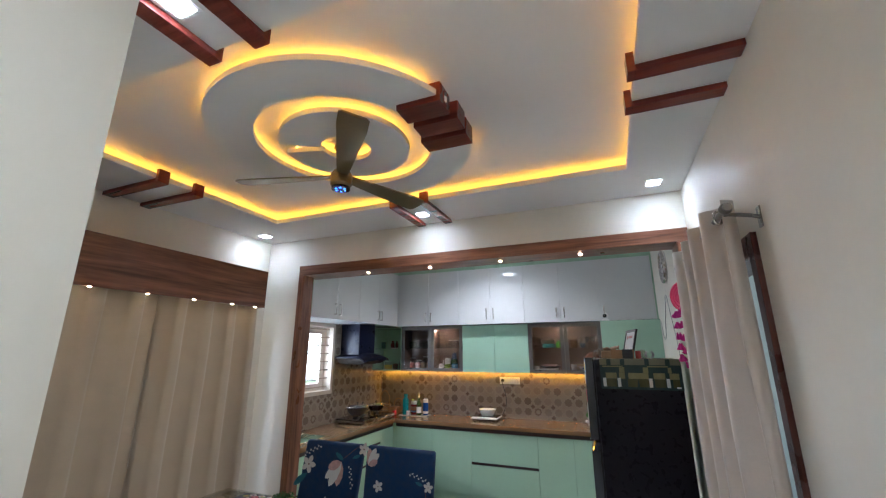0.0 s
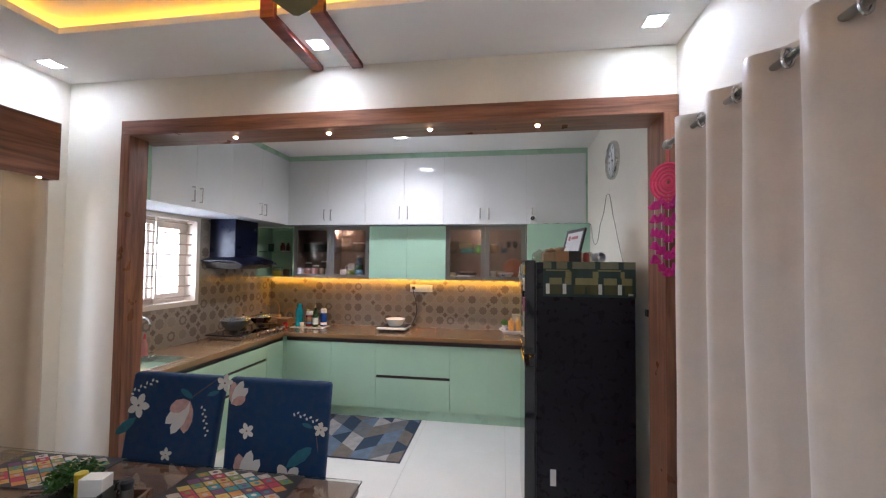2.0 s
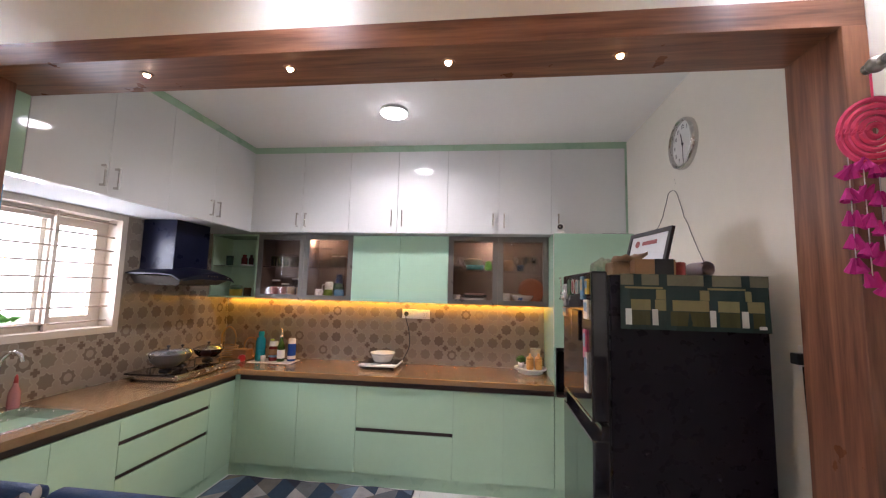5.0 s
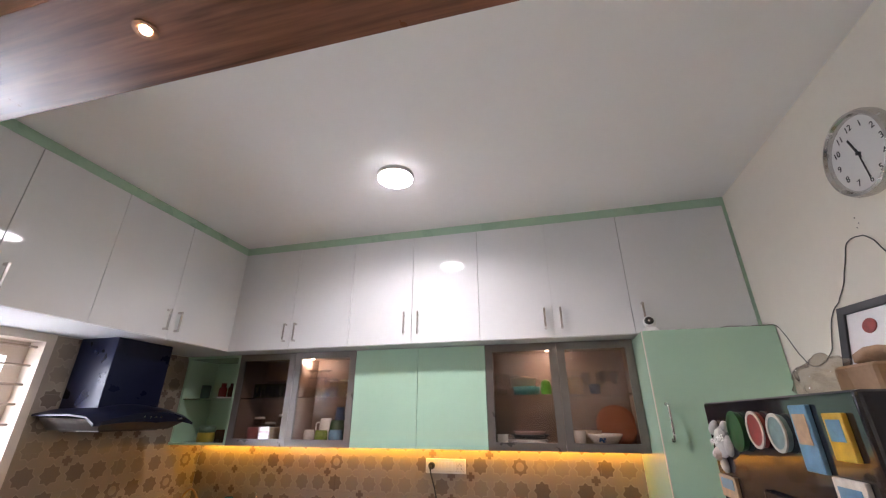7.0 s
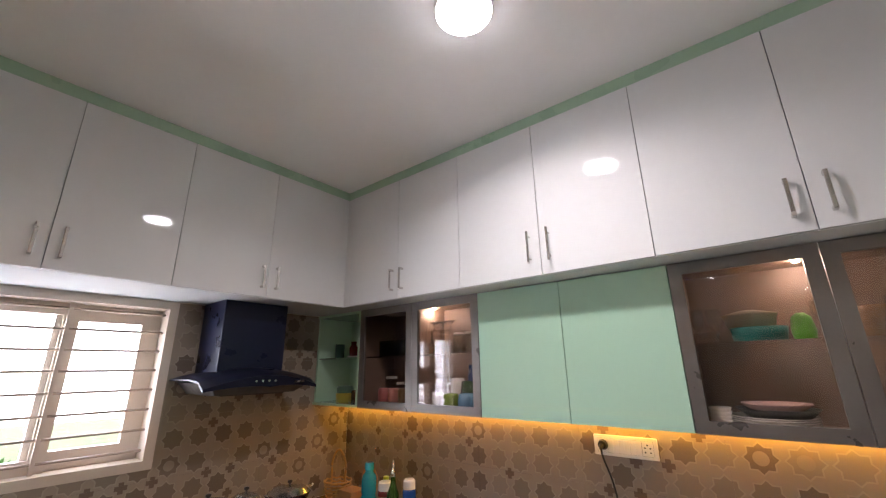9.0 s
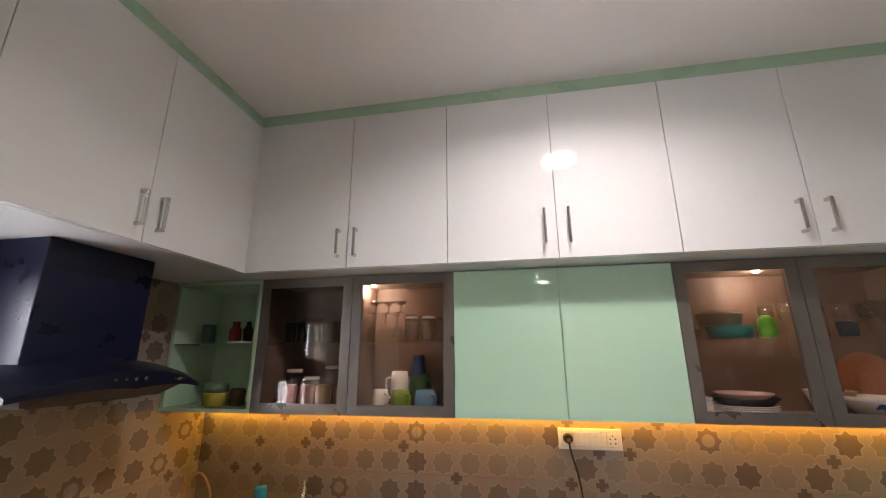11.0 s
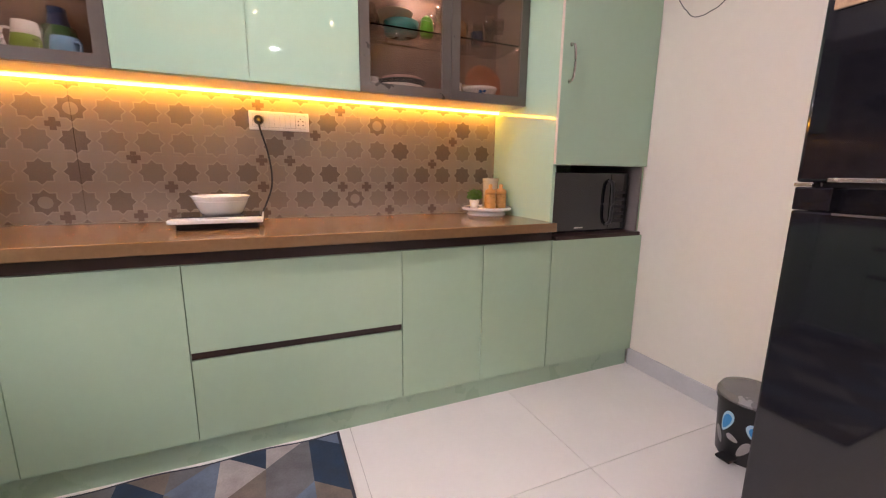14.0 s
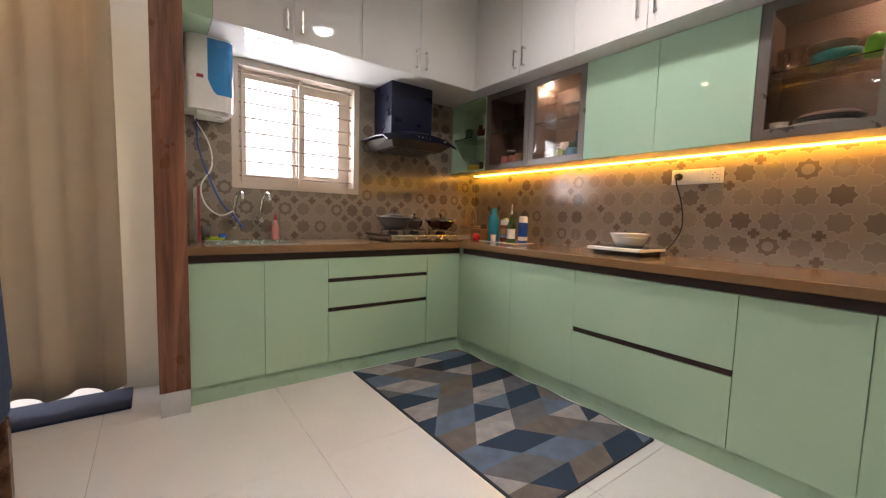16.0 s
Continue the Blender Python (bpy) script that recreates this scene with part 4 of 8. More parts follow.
for y in (FY0 + 0.06, FY1 - 0.06):
    for x in (FX0 + 0.05, FX1 - 0.05):
        part("foot", cyl((x, y, 0), (x, y, 0.032), 0.018), BLACKPLA, fr)
part("energy_sticker", box(0.20, FY0 - 0.0012, 0.32, 0.235, FY0 - 0.0002, 0.42), WHITEPLA, fr, "small white label")

# magnets on the upper door (front faces -x)
mag_cols = {"red": (0.30, 0.05, 0.045), "green": (0.022, 0.09, 0.028), "teal": (0.20, 0.29, 0.28), "blue": (0.12, 0.26, 0.38), "yellow": (0.55, 0.34, 0.03), "cream": (0.60, 0.56, 0.48), "sand": (0.45, 0.30, 0.18), "pink": (0.55, 0.10, 0.20)}
MAGMAT = {k: mat("magnet_" + k, c, 0.35, var=0.2, scale=60) for k, c in mag_cols.items()}


def magnet(y, z, w, h, k, round_=False):
    t = thing("fridge_magnet", (0.042, y, z), "small %s souvenir magnet on the black fridge door" % k, "magnet", "fridge magnets")
    if round_:
        b = bmesh.new()
        cyl((0.036, y, z), (0.0445, y, z), w / 2, seg=26, bm=b)
        part("disc", b, MAGMAT[k], t)
        part("rim", lathe([(w / 2 - 0.004, 0), (w / 2 + 0.002, 0), (w / 2 + 0.002, 0.003), (w / 2 - 0.004, 0.003)], (0, 0, 0), 26), MAGMAT["green" if k == "green" else "cream"], None).matrix_world = Matrix.Translation((0.0362, y, z)) @ Matrix.Rotation(radians(-90), 4, 'Y')
        rim = bpy.context.scene.collection.objects[-1]
        mw = rim.matrix_world.copy()
        rim.parent = t
        rim.matrix_local = Matrix.Translation(-Vector(t.location)) @ mw
    else:
        part("plate", box(0.037, y - w / 2, z - h / 2, 0.0448, y + w / 2, z + h / 2, 0.002), MAGMAT[k], t)
        part("picture", box(0.0362, y - w * 0.36, z - h * 0.1, 0.0372, y + w * 0.36, z + h * 0.36), MAGMAT["blue" if k != "blue" else "sand"], t, "coloured picture field")


magnet(3.95, 1.638, 0.078, 0.078, "green", True)
magnet(3.852, 1.643, 0.066, 0.066, "red", True)
magnet(3.768, 1.64, 0.062, 0.062, "teal", True)
magnet(3.685, 1.635, 0.052, 0.10, "blue")
magnet(3.60, 1.64, 0.046, 0.064, "yellow")
magnet(3.615, 1.545, 0.07, 0.08, "cream")
magnet(3.64, 1.40, 0.05, 0.12, "pink")
magnet(4.083, 1.513, 0.098, 0.048, "sand")
magnet(3.62, 1.29, 0.05, 0.16, "cream")
nt_ = thing("note_clip", (0.04, 3.82, 1.40), "black glossy memo holder on the fridge door", "memo holder")
part("plate", box(0.036, 3.745, 1.40, 0.0448, 3.89, 1.535, 0.003), BLACK, nt_)
part("edge", box(0.0350, 3.8865, 1.405, 0.0362, 3.889, 1.53), CHROME, nt_, "thin bright edge")
# white turtle magnet: shell, head, flippers in one mesh, with its raised word
bm = bmesh.new()
for dy, dz, ry, rz, ra in ((0, 0, 0.036, 0.033, 20), (-0.048, 0.038, 0.014, 0.012, 30), (0.045, -0.030, 0.016, 0.010, 30), (0.030, 0.034, 0.026, 0.011, -35), (-0.046, -0.004, 0.012, 0.024, 10), (0.008, -0.048, 0.011, 0.018, -10), (-0.026, 0.026, 0.017, 0.014, 0)):
    n = bmesh.new()
    bmesh.ops.create_uvsphere(n, u_segments=16, v_segments=8, radius=1)
    bmesh.ops.transform(n, matrix=Matrix.Translation((0.040, 4.069 + dy, 1.608 + dz)) @ Matrix.Rotation(radians(ra), 4, 'X') @ Matrix.Diagonal((0.010, ry, rz, 1)), verts=n.verts)
    join(bm, n)
turtle = thing("turtle_magnet", (0.04, 4.069, 1.608), "white carved sea turtle magnet on the black fridge door", "magnet")
part("turtle", bm, mat("chalk_white", (0.48, 0.47, 0.44), 0.6, var=0.12, scale=80, bump=0.5, bscale=220), turtle, smooth=True)


def text_mesh(body, size):
    cu = bpy.data.curves.new("txt", 'FONT')
    cu.body, cu.size, cu.align_x, cu.align_y, cu.extrude = body, size, 'CENTER', 'CENTER', 0.0006
    o = bpy.data.objects.new("txt", cu)
    scene.collection.objects.link(o)
    dg = bpy.context.evaluated_depsgraph_get()
    me = bpy.data.meshes.new_from_object(o.evaluated_get(dg))
    b = bmesh.new()
    b.from_mesh(me)
    bpy.data.objects.remove(o)
    bpy.data.curves.remove(cu)
    bpy.data.meshes.remove(me)
    return b


def door_text(body, size, y, z, tilt):
    """Raised letters on the fridge door, read from the kitchen side."""
    b = text_mesh(body, size)
    bmesh.ops.transform(b, matrix=Matrix.Translation((0.0295, y, z)) @ Matrix.Rotation(radians(tilt), 4, 'X') @ Matrix(((0, 0, -1, 0), (-1, 0, 0, 0), (0, 1, 0, 0), (0, 0, 0, 1))), verts=b.verts)
    return b


part("lettering", door_text("MALDIVES", 0.021, 4.064, 1.614, -10), WHITEPLA, turtle, "raised white capital letters")
part("shell", lathe([(0, 0.012), (0.008, 0.010), (0.014, 0.004), (0.016, 0)], (0, 0, 0), 14), mat("shell_sand", (0.52, 0.44, 0.37), 0.5, var=0.2, scale=90), None).matrix_world = Matrix.Translation((0.033, 4.078, 1.585)) @ Matrix.Rotation(radians(-90), 4, 'Y')
sh_ = scene.collection.objects[-1]
km = sh_.matrix_world.copy()
sh_.parent = turtle
sh_.matrix_local = Matrix.Translation(-Vector(turtle.location)) @ km

# patterned fridge cover, draped over the top and one side
cover = thing("fridge_cover", (0.42, 3.6, FZ - 0.2), "olive and dark green patterned fridge cover with pockets", "cloth")
CGREEN = mat("cover_dark_green", (0.012, 0.032, 0.028), 0.75, var=0.1, bump=0.3, bscale=300)
COLIVE = mat("cover_olive", (0.20, 0.175, 0.075), 0.75, var=0.1, bump=0.3, bscale=300)
CDARK = mat("cover_moss", (0.055, 0.052, 0.014), 0.75, var=0.1, bump=0.3, bscale=300)
CFLAP = mat("cover_grey_olive", (0.15, 0.14, 0.085), 0.75, var=0.15, bump=0.3, bscale=300)
CWHITE = mat("cover_white_tape", (0.55, 0.55, 0.50), 0.7)


def draped(x0, x1, z0, z1, off, nx=16):
    b = bmesh.new()
    rows_ = []
    nz = 5
    for i in range(nx + 1):
        x = x0 + (x1 - x0) * i / nx
        col = []
        for k in range(nz + 1):
            z = z0 + (z1 - z0) * k / nz
            sway = 0.006 * math.sin(x * 23) * (FZ - z) / 0.2 + 0.004 * math.sin(x * 51 + z * 9) * (FZ - z) / 0.2
            col.append(b.verts.new((x, FY0 - 0.007 - off - abs(sway), z)))
        rows_.append(col)
    for a, c in zip(rows_, rows_[1:]):
        for k in range(nz):
            b.faces.new((a[k], c[k], c[k + 1], a[k + 1]))
    r = bmesh.ops.extrude_face_region(b, geom=b.faces[:])
    bmesh.ops.translate(b, verts=[v for v in r["geom"] if isinstance(v, bmesh.types.BMVert)], vec=(0, 0.0015, 0))
    bmesh.ops.recalc_face_normals(b, faces=b.faces)
    return b


part("top_sheet", box(0.155, FY0 - 0.006, FZ - 0.0118, 0.70, FY1 - 0.03, FZ - 0.0085, 0.001), COLIVE, cover)
part("side_sheet", draped(0.155, 0.70, FZ - 0.225, FZ - 0.0085, 0.0), CGREEN, cover)
part("flap", draped(0.156, 0.699, FZ - 0.052, FZ - 0.0085, 0.004), CFLAP, cover, "grey-olive top flap")
for a in (0.205, 0.30, 0.465, 0.60):
    part("bar", draped(a, a + 0.03, FZ - 0.0525, FZ - 0.0083, 0.0065, 3), CGREEN, cover, "dark green woven bar")
for a, b_ in ((0.172, 0.265), (0.34, 0.482), (0.52, 0.59), (0.635, 0.679)):
    part("pocket", draped(a, b_, FZ - 0.207, FZ - 0.152, 0.003, 6), CDARK, cover, "moss green pocket")
for a, b_ in ((0.193, 0.268), (0.285, 0.325), (0.348, 0.482), (0.515, 0.59), (0.618, 0.679)):
    part("panel", draped(a, b_, FZ - 0.15, FZ - 0.108, 0.003, 6), COLIVE, cover, "olive yellow panel")
for a, b_ in ((0.29, 0.325), (0.45, 0.485), (0.612, 0.635)):
    part("panel", draped(a, b_, FZ - 0.107, FZ - 0.068, 0.003, 4), COLIVE, cover, "olive yellow panel")
for a, b_ in ((0.172, 0.315), (0.48, 0.615)):
    part("piping", draped(a, b_, FZ - 0.066, FZ - 0.058, 0.003, 8), COLIVE, cover)
for a in (0.171, 0.272, 0.483, 0.595):
    part("tape", draped(a, a + 0.022, FZ - 0.207, FZ - 0.145, 0.006, 2), CWHITE, cover, "white tape tab")
part("tag", draped(0.655, 0.682, FZ - 0.212, FZ - 0.20, 0.006, 2), CWHITE, cover, "small white tag")
for a in (0.18, 0.272, 0.465, 0.575):
    part("bar", box(a, FY0 - 0.0065, FZ - 0.0084, a + 0.028, FY1 - 0.03, FZ - 0.0074), CGREEN, cover, "dark green woven bar")

# things on the fridge
ZF = FZ - 0.008
pf = thing("photo_frame", (0.50, 4.0, ZF), "black framed certificate leaning on top of the fridge", "picture frame")
PFM = Matrix.Translation((0.36, 3.90, ZF + 0.003)) @ Matrix.Rotation(radians(-80), 4, 'Z') @ Matrix.Rotation(radians(-14), 4, 'X')


def framed(name, b, material, label=""):
    bmesh.ops.transform(b, matrix=PFM, verts=b.verts)
    return part(name, b, material, pf, label)


b = bmesh.new()
for q in ((-0.175, 0, 0, -0.155, 0.015, 0.235), (0.155, 0, 0, 0.175, 0.015, 0.235), (-0.155, 0, 0, 0.155, 0.015, 0.02), (-0.155, 0, 0.215, 0.155, 0.015, 0.235)):
    box(*q, bm=b)
framed("frame", b, BLACKPLA)
framed("paper", box(-0.155, 0.006, 0.02, 0.155, 0.012, 0.215), mat("certificate_paper", (0.72, 0.73, 0.74), 0.25), "white certificate")
framed("seal", cyl((-0.095, 0.0035, 0.175), (-0.095, 0.006, 0.175), 0.018), MAGMAT["red"], "round dark red seal")
framed("ribbon", box(-0.05, 0.004, 0.165, 0.07, 0.006, 0.185), MAGMAT["red"], "red ribbon")
CARTON = mat("brown_carton", (0.30, 0.165, 0.075), 0.7, var=0.1)
bx = thing("snack_box", (0.40, 3.66, ZF), "brown cardboard box with a black sleeve on the fridge", "box")
part("carton", box(0.245, 3.63, ZF, 0.325, 3.70, ZF + 0.068, 0.002), CARTON, bx)
part("carton_end", box(0.40, 3.63, ZF, 0.408, 3.70, ZF + 0.068, 0.002), CARTON, bx)
part("sleeve", box(0.325, 3.628, ZF, 0.40, 3.702, ZF + 0.070, 0.002), BLACKPLA, bx, "black sleeve")
solid("paper_bag", box(0.17, 3.69, ZF, 0.26, 3.80, ZF + 0.06, 0.012, seg=3), mat("kraft_paper", (0.33, 0.22, 0.13), 0.8, var=0.15, bump=0.6, bscale=60), "crumpled brown paper packet on the fridge", "packet")
solid("drink_can", lathe([(0, 0), (0.018, 0), (0.021, 0.004), (0.021, 0.053), (0.018, 0.058), (0, 0.058)], (0.438, 3.66, ZF), 20), MAGMAT["red"], "small red tin on top of the fridge", "can", smooth="auto")
bm = cyl((0.515, 3.60, ZF + 0.030), (0.515, 3.72, ZF + 0.030), 0.030, seg=24, caps=False)
cyl((0.515, 3.60, ZF + 0.030), (0.515, 3.72, ZF + 0.030), 0.021, seg=24, caps=False, bm=bm)
solid("tape_roll", bm, mat("mauve_paper", (0.38, 0.33, 0.36), 0.6), "rolled mauve paper on top of the fridge", "paper roll", smooth=True)
FILM = glazing("crinkled_film", (0.86, 0.82, 0.77), 0.16, 0.6, 0.12)
for bx_, by_, br_, lab_ in ((0.16, 3.80, 0.05, "knotted clear plastic bag on the fridge"), (0.468, 3.76, 0.042, "crumpled clear plastic bag behind the red tin")):
    bag = bmesh.new()
    bmesh.ops.create_icosphere(bag, subdivisions=4, radius=br_)
    for v in bag.verts:
        v.co *= 1 + 0.30 * noise.noise(v.co * 38) + 0.12 * noise.noise(v.co * 110)
        v.co.z = max(v.co.z * 0.9, -br_ * 0.7)
    bmesh.ops.translate(bag, verts=bag.verts, vec=(bx_, by_, ZF + br_ * 0.72))
    solid("plastic_bag", bag, FILM, lab_, "bag", "plastic bags on the fridge", smooth=True)
# open flap of paper lying on the cartons
flap = bmesh.new()
fv = [[flap.verts.new((0.19 + 0.03 * i, 3.66 + 0.035 * k, ZF + 0.076 + 0.012 * math.sin(i * 1.9 + k) + 0.004 * i)) for k in range(4)] for i in range(5)]
for i in range(4):
    for k in range(3):
        flap.faces.new((fv[i][k], fv[i + 1][k], fv[i + 1][k + 1], fv[i][k + 1]))
r_ = bmesh.ops.extrude_face_region(flap, geom=flap.faces[:])
bmesh.ops.translate(flap, verts=[v for v in r_["geom"] if isinstance(v, bmesh.types.BMVert)], vec=(0, 0, -0.014))
bmesh.ops.recalc_face_normals(flap, faces=flap.faces)
solid("paper_packet", flap, mat("kraft_wrapper", (0.30, 0.19, 0.11), 0.8, var=0.2, scale=30, bump=0.5, bscale=70), "crumpled kraft wrapper lying on the cartons", "packet", smooth=True)

# wall clock
ck = thing("wall_clock", (XR, 4.318, 2.36), "round wall clock with white dial and silver rim", "clock")
CM = Matrix.Translation((XR - 0.001, 4.322, 2.517)) @ Matrix.Rotation(radians(-90), 4, 'Z') @ Matrix.Rotation(radians(90), 4, 'X') @ Matrix.Scale(0.93, 4)
# local frame of the dial: x to the right as seen, y up, z out of the wall


def dial(name, b, material, label="", smooth=False):
    bmesh.ops.transform(b, matrix=CM, verts=b.verts)
    return part(name, b, material, ck, label, smooth)


dial("rim", lathe([(0.140, 0.0), (0.165, 0.0), (0.167, 0.02), (0.160, 0.036), (0.150, 0.040), (0.143, 0.03), (0.143, 0.015)], (0, 0, 0), 56), CHROME, "silver rim", "auto")
dial("face", lathe([(0, 0.014), (0.1435, 0.014), (0.1435, 0.004), (0, 0.004)], (0, 0, 0), 56), mat("dial_white", (0.75, 0.75, 0.73), 0.4, var=0.01))
INK = mat("black_ink", (0.02, 0.02, 0.022), 0.5)


for k in range(1, 13):
    a = radians(90 - 30 * k)
    b = text_mesh(str(k), 0.036)
    bmesh.ops.translate(b, verts=b.verts, vec=(0.112 * math.cos(a), 0.112 * math.sin(a), 0.0150))
    dial("numeral", b, INK)
for ln, w, a, nm in ((0.075, 0.008, 105, "hour_hand"), (0.105, 0.005, -88, "minute_hand")):
    b = box(-0.02, -w / 2, 0.018, ln, w / 2, 0.020)
    bmesh.ops.rotate(b, verts=b.verts, matrix=Matrix.Rotation(radians(a), 3, 'Z'))
    dial("clock_pointer", b, INK)
dial("hub", cyl((0, 0, 0.014), (0, 0, 0.024), 0.007), INK)

# camera on the tall unit, and its cable along the wall
CXC, CYC = 0.222, 5.262
wc = thing("security_camera", (CXC, CYC, ZT1), "small white ball security camera on the tall unit", "camera")
part("base", lathe([(0, 0), (0.040, 0), (0.042, 0.006), (0.034, 0.020), (0.024, 0.028), (0, 0.030)], (CXC, CYC, ZT1), 24), WHITEPLA, wc, smooth="auto")
n = bmesh.new()
bmesh.ops.create_uvsphere(n, u_segments=24, v_segments=14, radius=0.033)
bmesh.ops.transform(n, matrix=Matrix.Translation((CXC, CYC, ZT1 + 0.058)) @ Matrix.Diagonal((1, 1, 1.08, 1)), verts=n.verts)
part("head", n, WHITEPLA, wc, smooth=True)
LD = Vector((-0.28, -0.95, 0.02)).normalized()
LC = Vector((CXC, CYC, ZT1 + 0.060))
part("face", cyl(LC + LD * 0.022, LC + LD * 0.0335, 0.024, 0.019, 24), BLACK, wc, "black camera face")
part("lens", cyl(LC + LD * 0.0335, LC + LD * 0.0345, 0.006, 0.005, 14), CHROME, wc, "small glinting lens")
WIRE = mat("grey_cable", (0.10, 0.095, 0.09), 0.5)
pts = curve_points([(0.25, 5.29, 2.1), (0.35, 5.235, 2.1), (0.46, 5.25, 2.101), (0.56, 5.225, 2.1), (0.66, 5.225, 2.104), (0.74, 5.22, 2.103), (0.786, 5.19, 2.085), (0.786, 5.086, 1.935), (0.786, 5.03, 1.885), (0.786, 4.967, 1.873), (0.786, 4.864, 1.915), (0.786, 4.787, 2.037), (0.786, 4.68, 2.112), (0.786, 4.613, 2.197), (0.786, 4.561, 2.267), (0.786, 4.496, 2.272), (0.786, 4.453, 2.256), (0.786, 4.391, 2.142), (0.786, 4.353, 2.071), (0.786, 4.291, 1.982), (0.786, 4.21, 1.86), (0.78, 4.12, 1.76), (0.77, 4.04, 1.70)], 8)
pts = [p + Vector((0, 0.006 * noise.noise(p * 19), 0.007 * noise.noise(p * 23 + Vector((5, 0, 0))))) for p in pts]
solid("camera_cable", tube(pts, 0.0022, 6), WIRE, "thin grey cable running loosely across the wall", "cable")
# pencil specks left above the cable's hook
for dy, dz in ((0.0, 0.055), (-0.008, 0.03), (0.006, 0.018)):
    solid("nail_hole", cyl((XR - 0.0004, 4.478 + dy, 2.285 + dz), (XR - 0.0012, 4.478 + dy, 2.285 + dz), 0.0028, seg=8), WIRE, "small nail hole in the cream wall", "nail hole", "nail holes")
# wall socket beside the fridge
so = thing("wall_socket", (XR, 3.50, 1.36), "white wall socket with a black plug beside the fridge", "socket")
part("plate", box(XR - 0.012, 3.44, 1.35, XR - 0.001, 3.525, 1.44, 0.003), WHITEPLA, so)
part("plug", box(XR - 0.05, 3.47, 1.375, XR - 0.012, 3.51, 1.415, 0.004), BLACKPLA, so, "black plug")
part("cord", tube(curve_points([(XR - 0.03, 3.475, 1.37), (XR - 0.03, 3.47, 1.25), (XR - 0.025, 3.465, 1.0), (XR - 0.02, 3.46, 0.7), (XR - 0.012, 3.48, 0.5)], 8), 0.004), BLACKPLA, so, "black cord")

# pedal bin
BX, BY = 0.575, 4.42
bn = thing("pedal_bin", (BX, BY, 0), "black pedal bin with blue petal print beside the fridge", "bin")
part("bucket", lathe([(0, 0.0), (0.092, 0.0), (0.098, 0.01), (0.112, 0.245), (0.112, 0.252), (0, 0.252)], (BX, BY, 0), 40), BLACKPLA, bn, smooth="auto")
part("collar", lathe([(0.108, 0.238), (0.119, 0.240), (0.120, 0.256), (0.108, 0.258)], (BX, BY, 0), 40), BLACKPLA, bn, "black plastic collar", "auto")
part("lid", lathe([(0.118, 0.2585), (0.119, 0.268), (0.108, 0.288), (0.07, 0.303), (0.03, 0.309), (0, 0.310), (0, 0.2585)], (BX, BY, 0), 40), mat("grey_lid", (0.20, 0.20, 0.20), 0.25, metal=0.3), bn, "grey dome lid", "auto")
part("pedal", box(BX - 0.145, BY - 0.03, 0.018, BX - 0.092, BY + 0.025, 0.03, 0.003), BLACKPLA, bn)
PETAL, PETAL_RIM, PETAL_GREY = mat("blue_petal", (0.03, 0.30, 0.66), 0.4), mat("pale_petal", (0.36, 0.58, 0.72), 0.4), mat("grey_petal", (0.34, 0.33, 0.32), 0.4)


def bin_petal(a, z, w, h, tilt, material, lift, label):
    """A printed leaf shape that follows the bucket's side."""
    b = bmesh.new()
    ring = []
    for k in range(18):
        q = 2 * math.pi * k / 18
        u, v = w * math.sin(q) * (0.75 + 0.25 * math.cos(q)), h * math.cos(q)
        u, v = u * math.cos(tilt) - v * math.sin(tilt), u * math.sin(tilt) + v * math.cos(tilt)
        r = 0.0976 + 0.0145 * (z + v) / 0.235 + lift
        ring.append(b.verts.new((BX + r * math.cos(radians(a) + u / 0.105), BY + r * math.sin(radians(a) + u / 0.105), z + v)))
    cz_ = 0.0976 + 0.0145 * z / 0.235 + lift
    mid = b.verts.new((BX + cz_ * math.cos(radians(a)), BY + cz_ * math.sin(radians(a)), z))
    for k in range(18):
        b.faces.new((ring[k], ring[(k + 1) % 18], mid))
    r_ = bmesh.ops.extrude_face_region(b, geom=b.faces[:])
    for v_ in r_["geom"]:
        if isinstance(v_, bmesh.types.BMVert):
            v_.co.x -= 0.002 * math.cos(radians(a))
            v_.co.y -= 0.002 * math.sin(radians(a))
    bmesh.ops.recalc_face_normals(b, faces=b.faces)
    part("petal", b, material, bn, label)


for a, z, w, h, ti, big in ((222, 0.150, 0.030, 0.046, 0.5, 1), (168, 0.165, 0.026, 0.05, -0.3, 1), (205, 0.075, 0.020, 0.04, -0.5, 0), (182, 0.105, 0.016, 0.022, 1.2, 0), (240, 0.07, 0.018, 0.03, 0.2, 0), (150, 0.09, 0.018, 0.035, 0.4, 0)):
    bin_petal(a, z, w, h, ti, PETAL_RIM if big else PETAL_GREY, 0.0012, "pale printed petal")
    if big:
        bin_petal(a, z, w * 0.7, h * 0.72, ti, PETAL, 0.0022, "blue printed petal")

# microwave in the niche
mw = thing("microwave", (0.46, 5.475, 0.81), "black built-in microwave oven in the niche", "microwave")
part("case", box(0.20, 5.29, 0.812, 0.73, 5.655, 1.135, 0.004), BLACKPLA, mw)
part("door", box(0.20, 5.27, 0.815, 0.60, 5.29, 1.132, 0.004), BLACK, mw, "black glass door")
part("control_panel", box(0.603, 5.27, 0.815, 0.73, 5.29, 1.132, 0.004), BLACK, mw)
part("door_handle", tube(curve_points([(0.585, 5.268, 0.85), (0.585, 5.24, 0.875), (0.585, 5.233, 0.97), (0.585, 5.24, 1.07), (0.585, 5.268, 1.095)], 6), 0.009), BLACKPLA, mw)
part("logo_bar", box(0.36, 5.2685, 0.835, 0.42, 5.2702, 0.842), CHROME, mw)
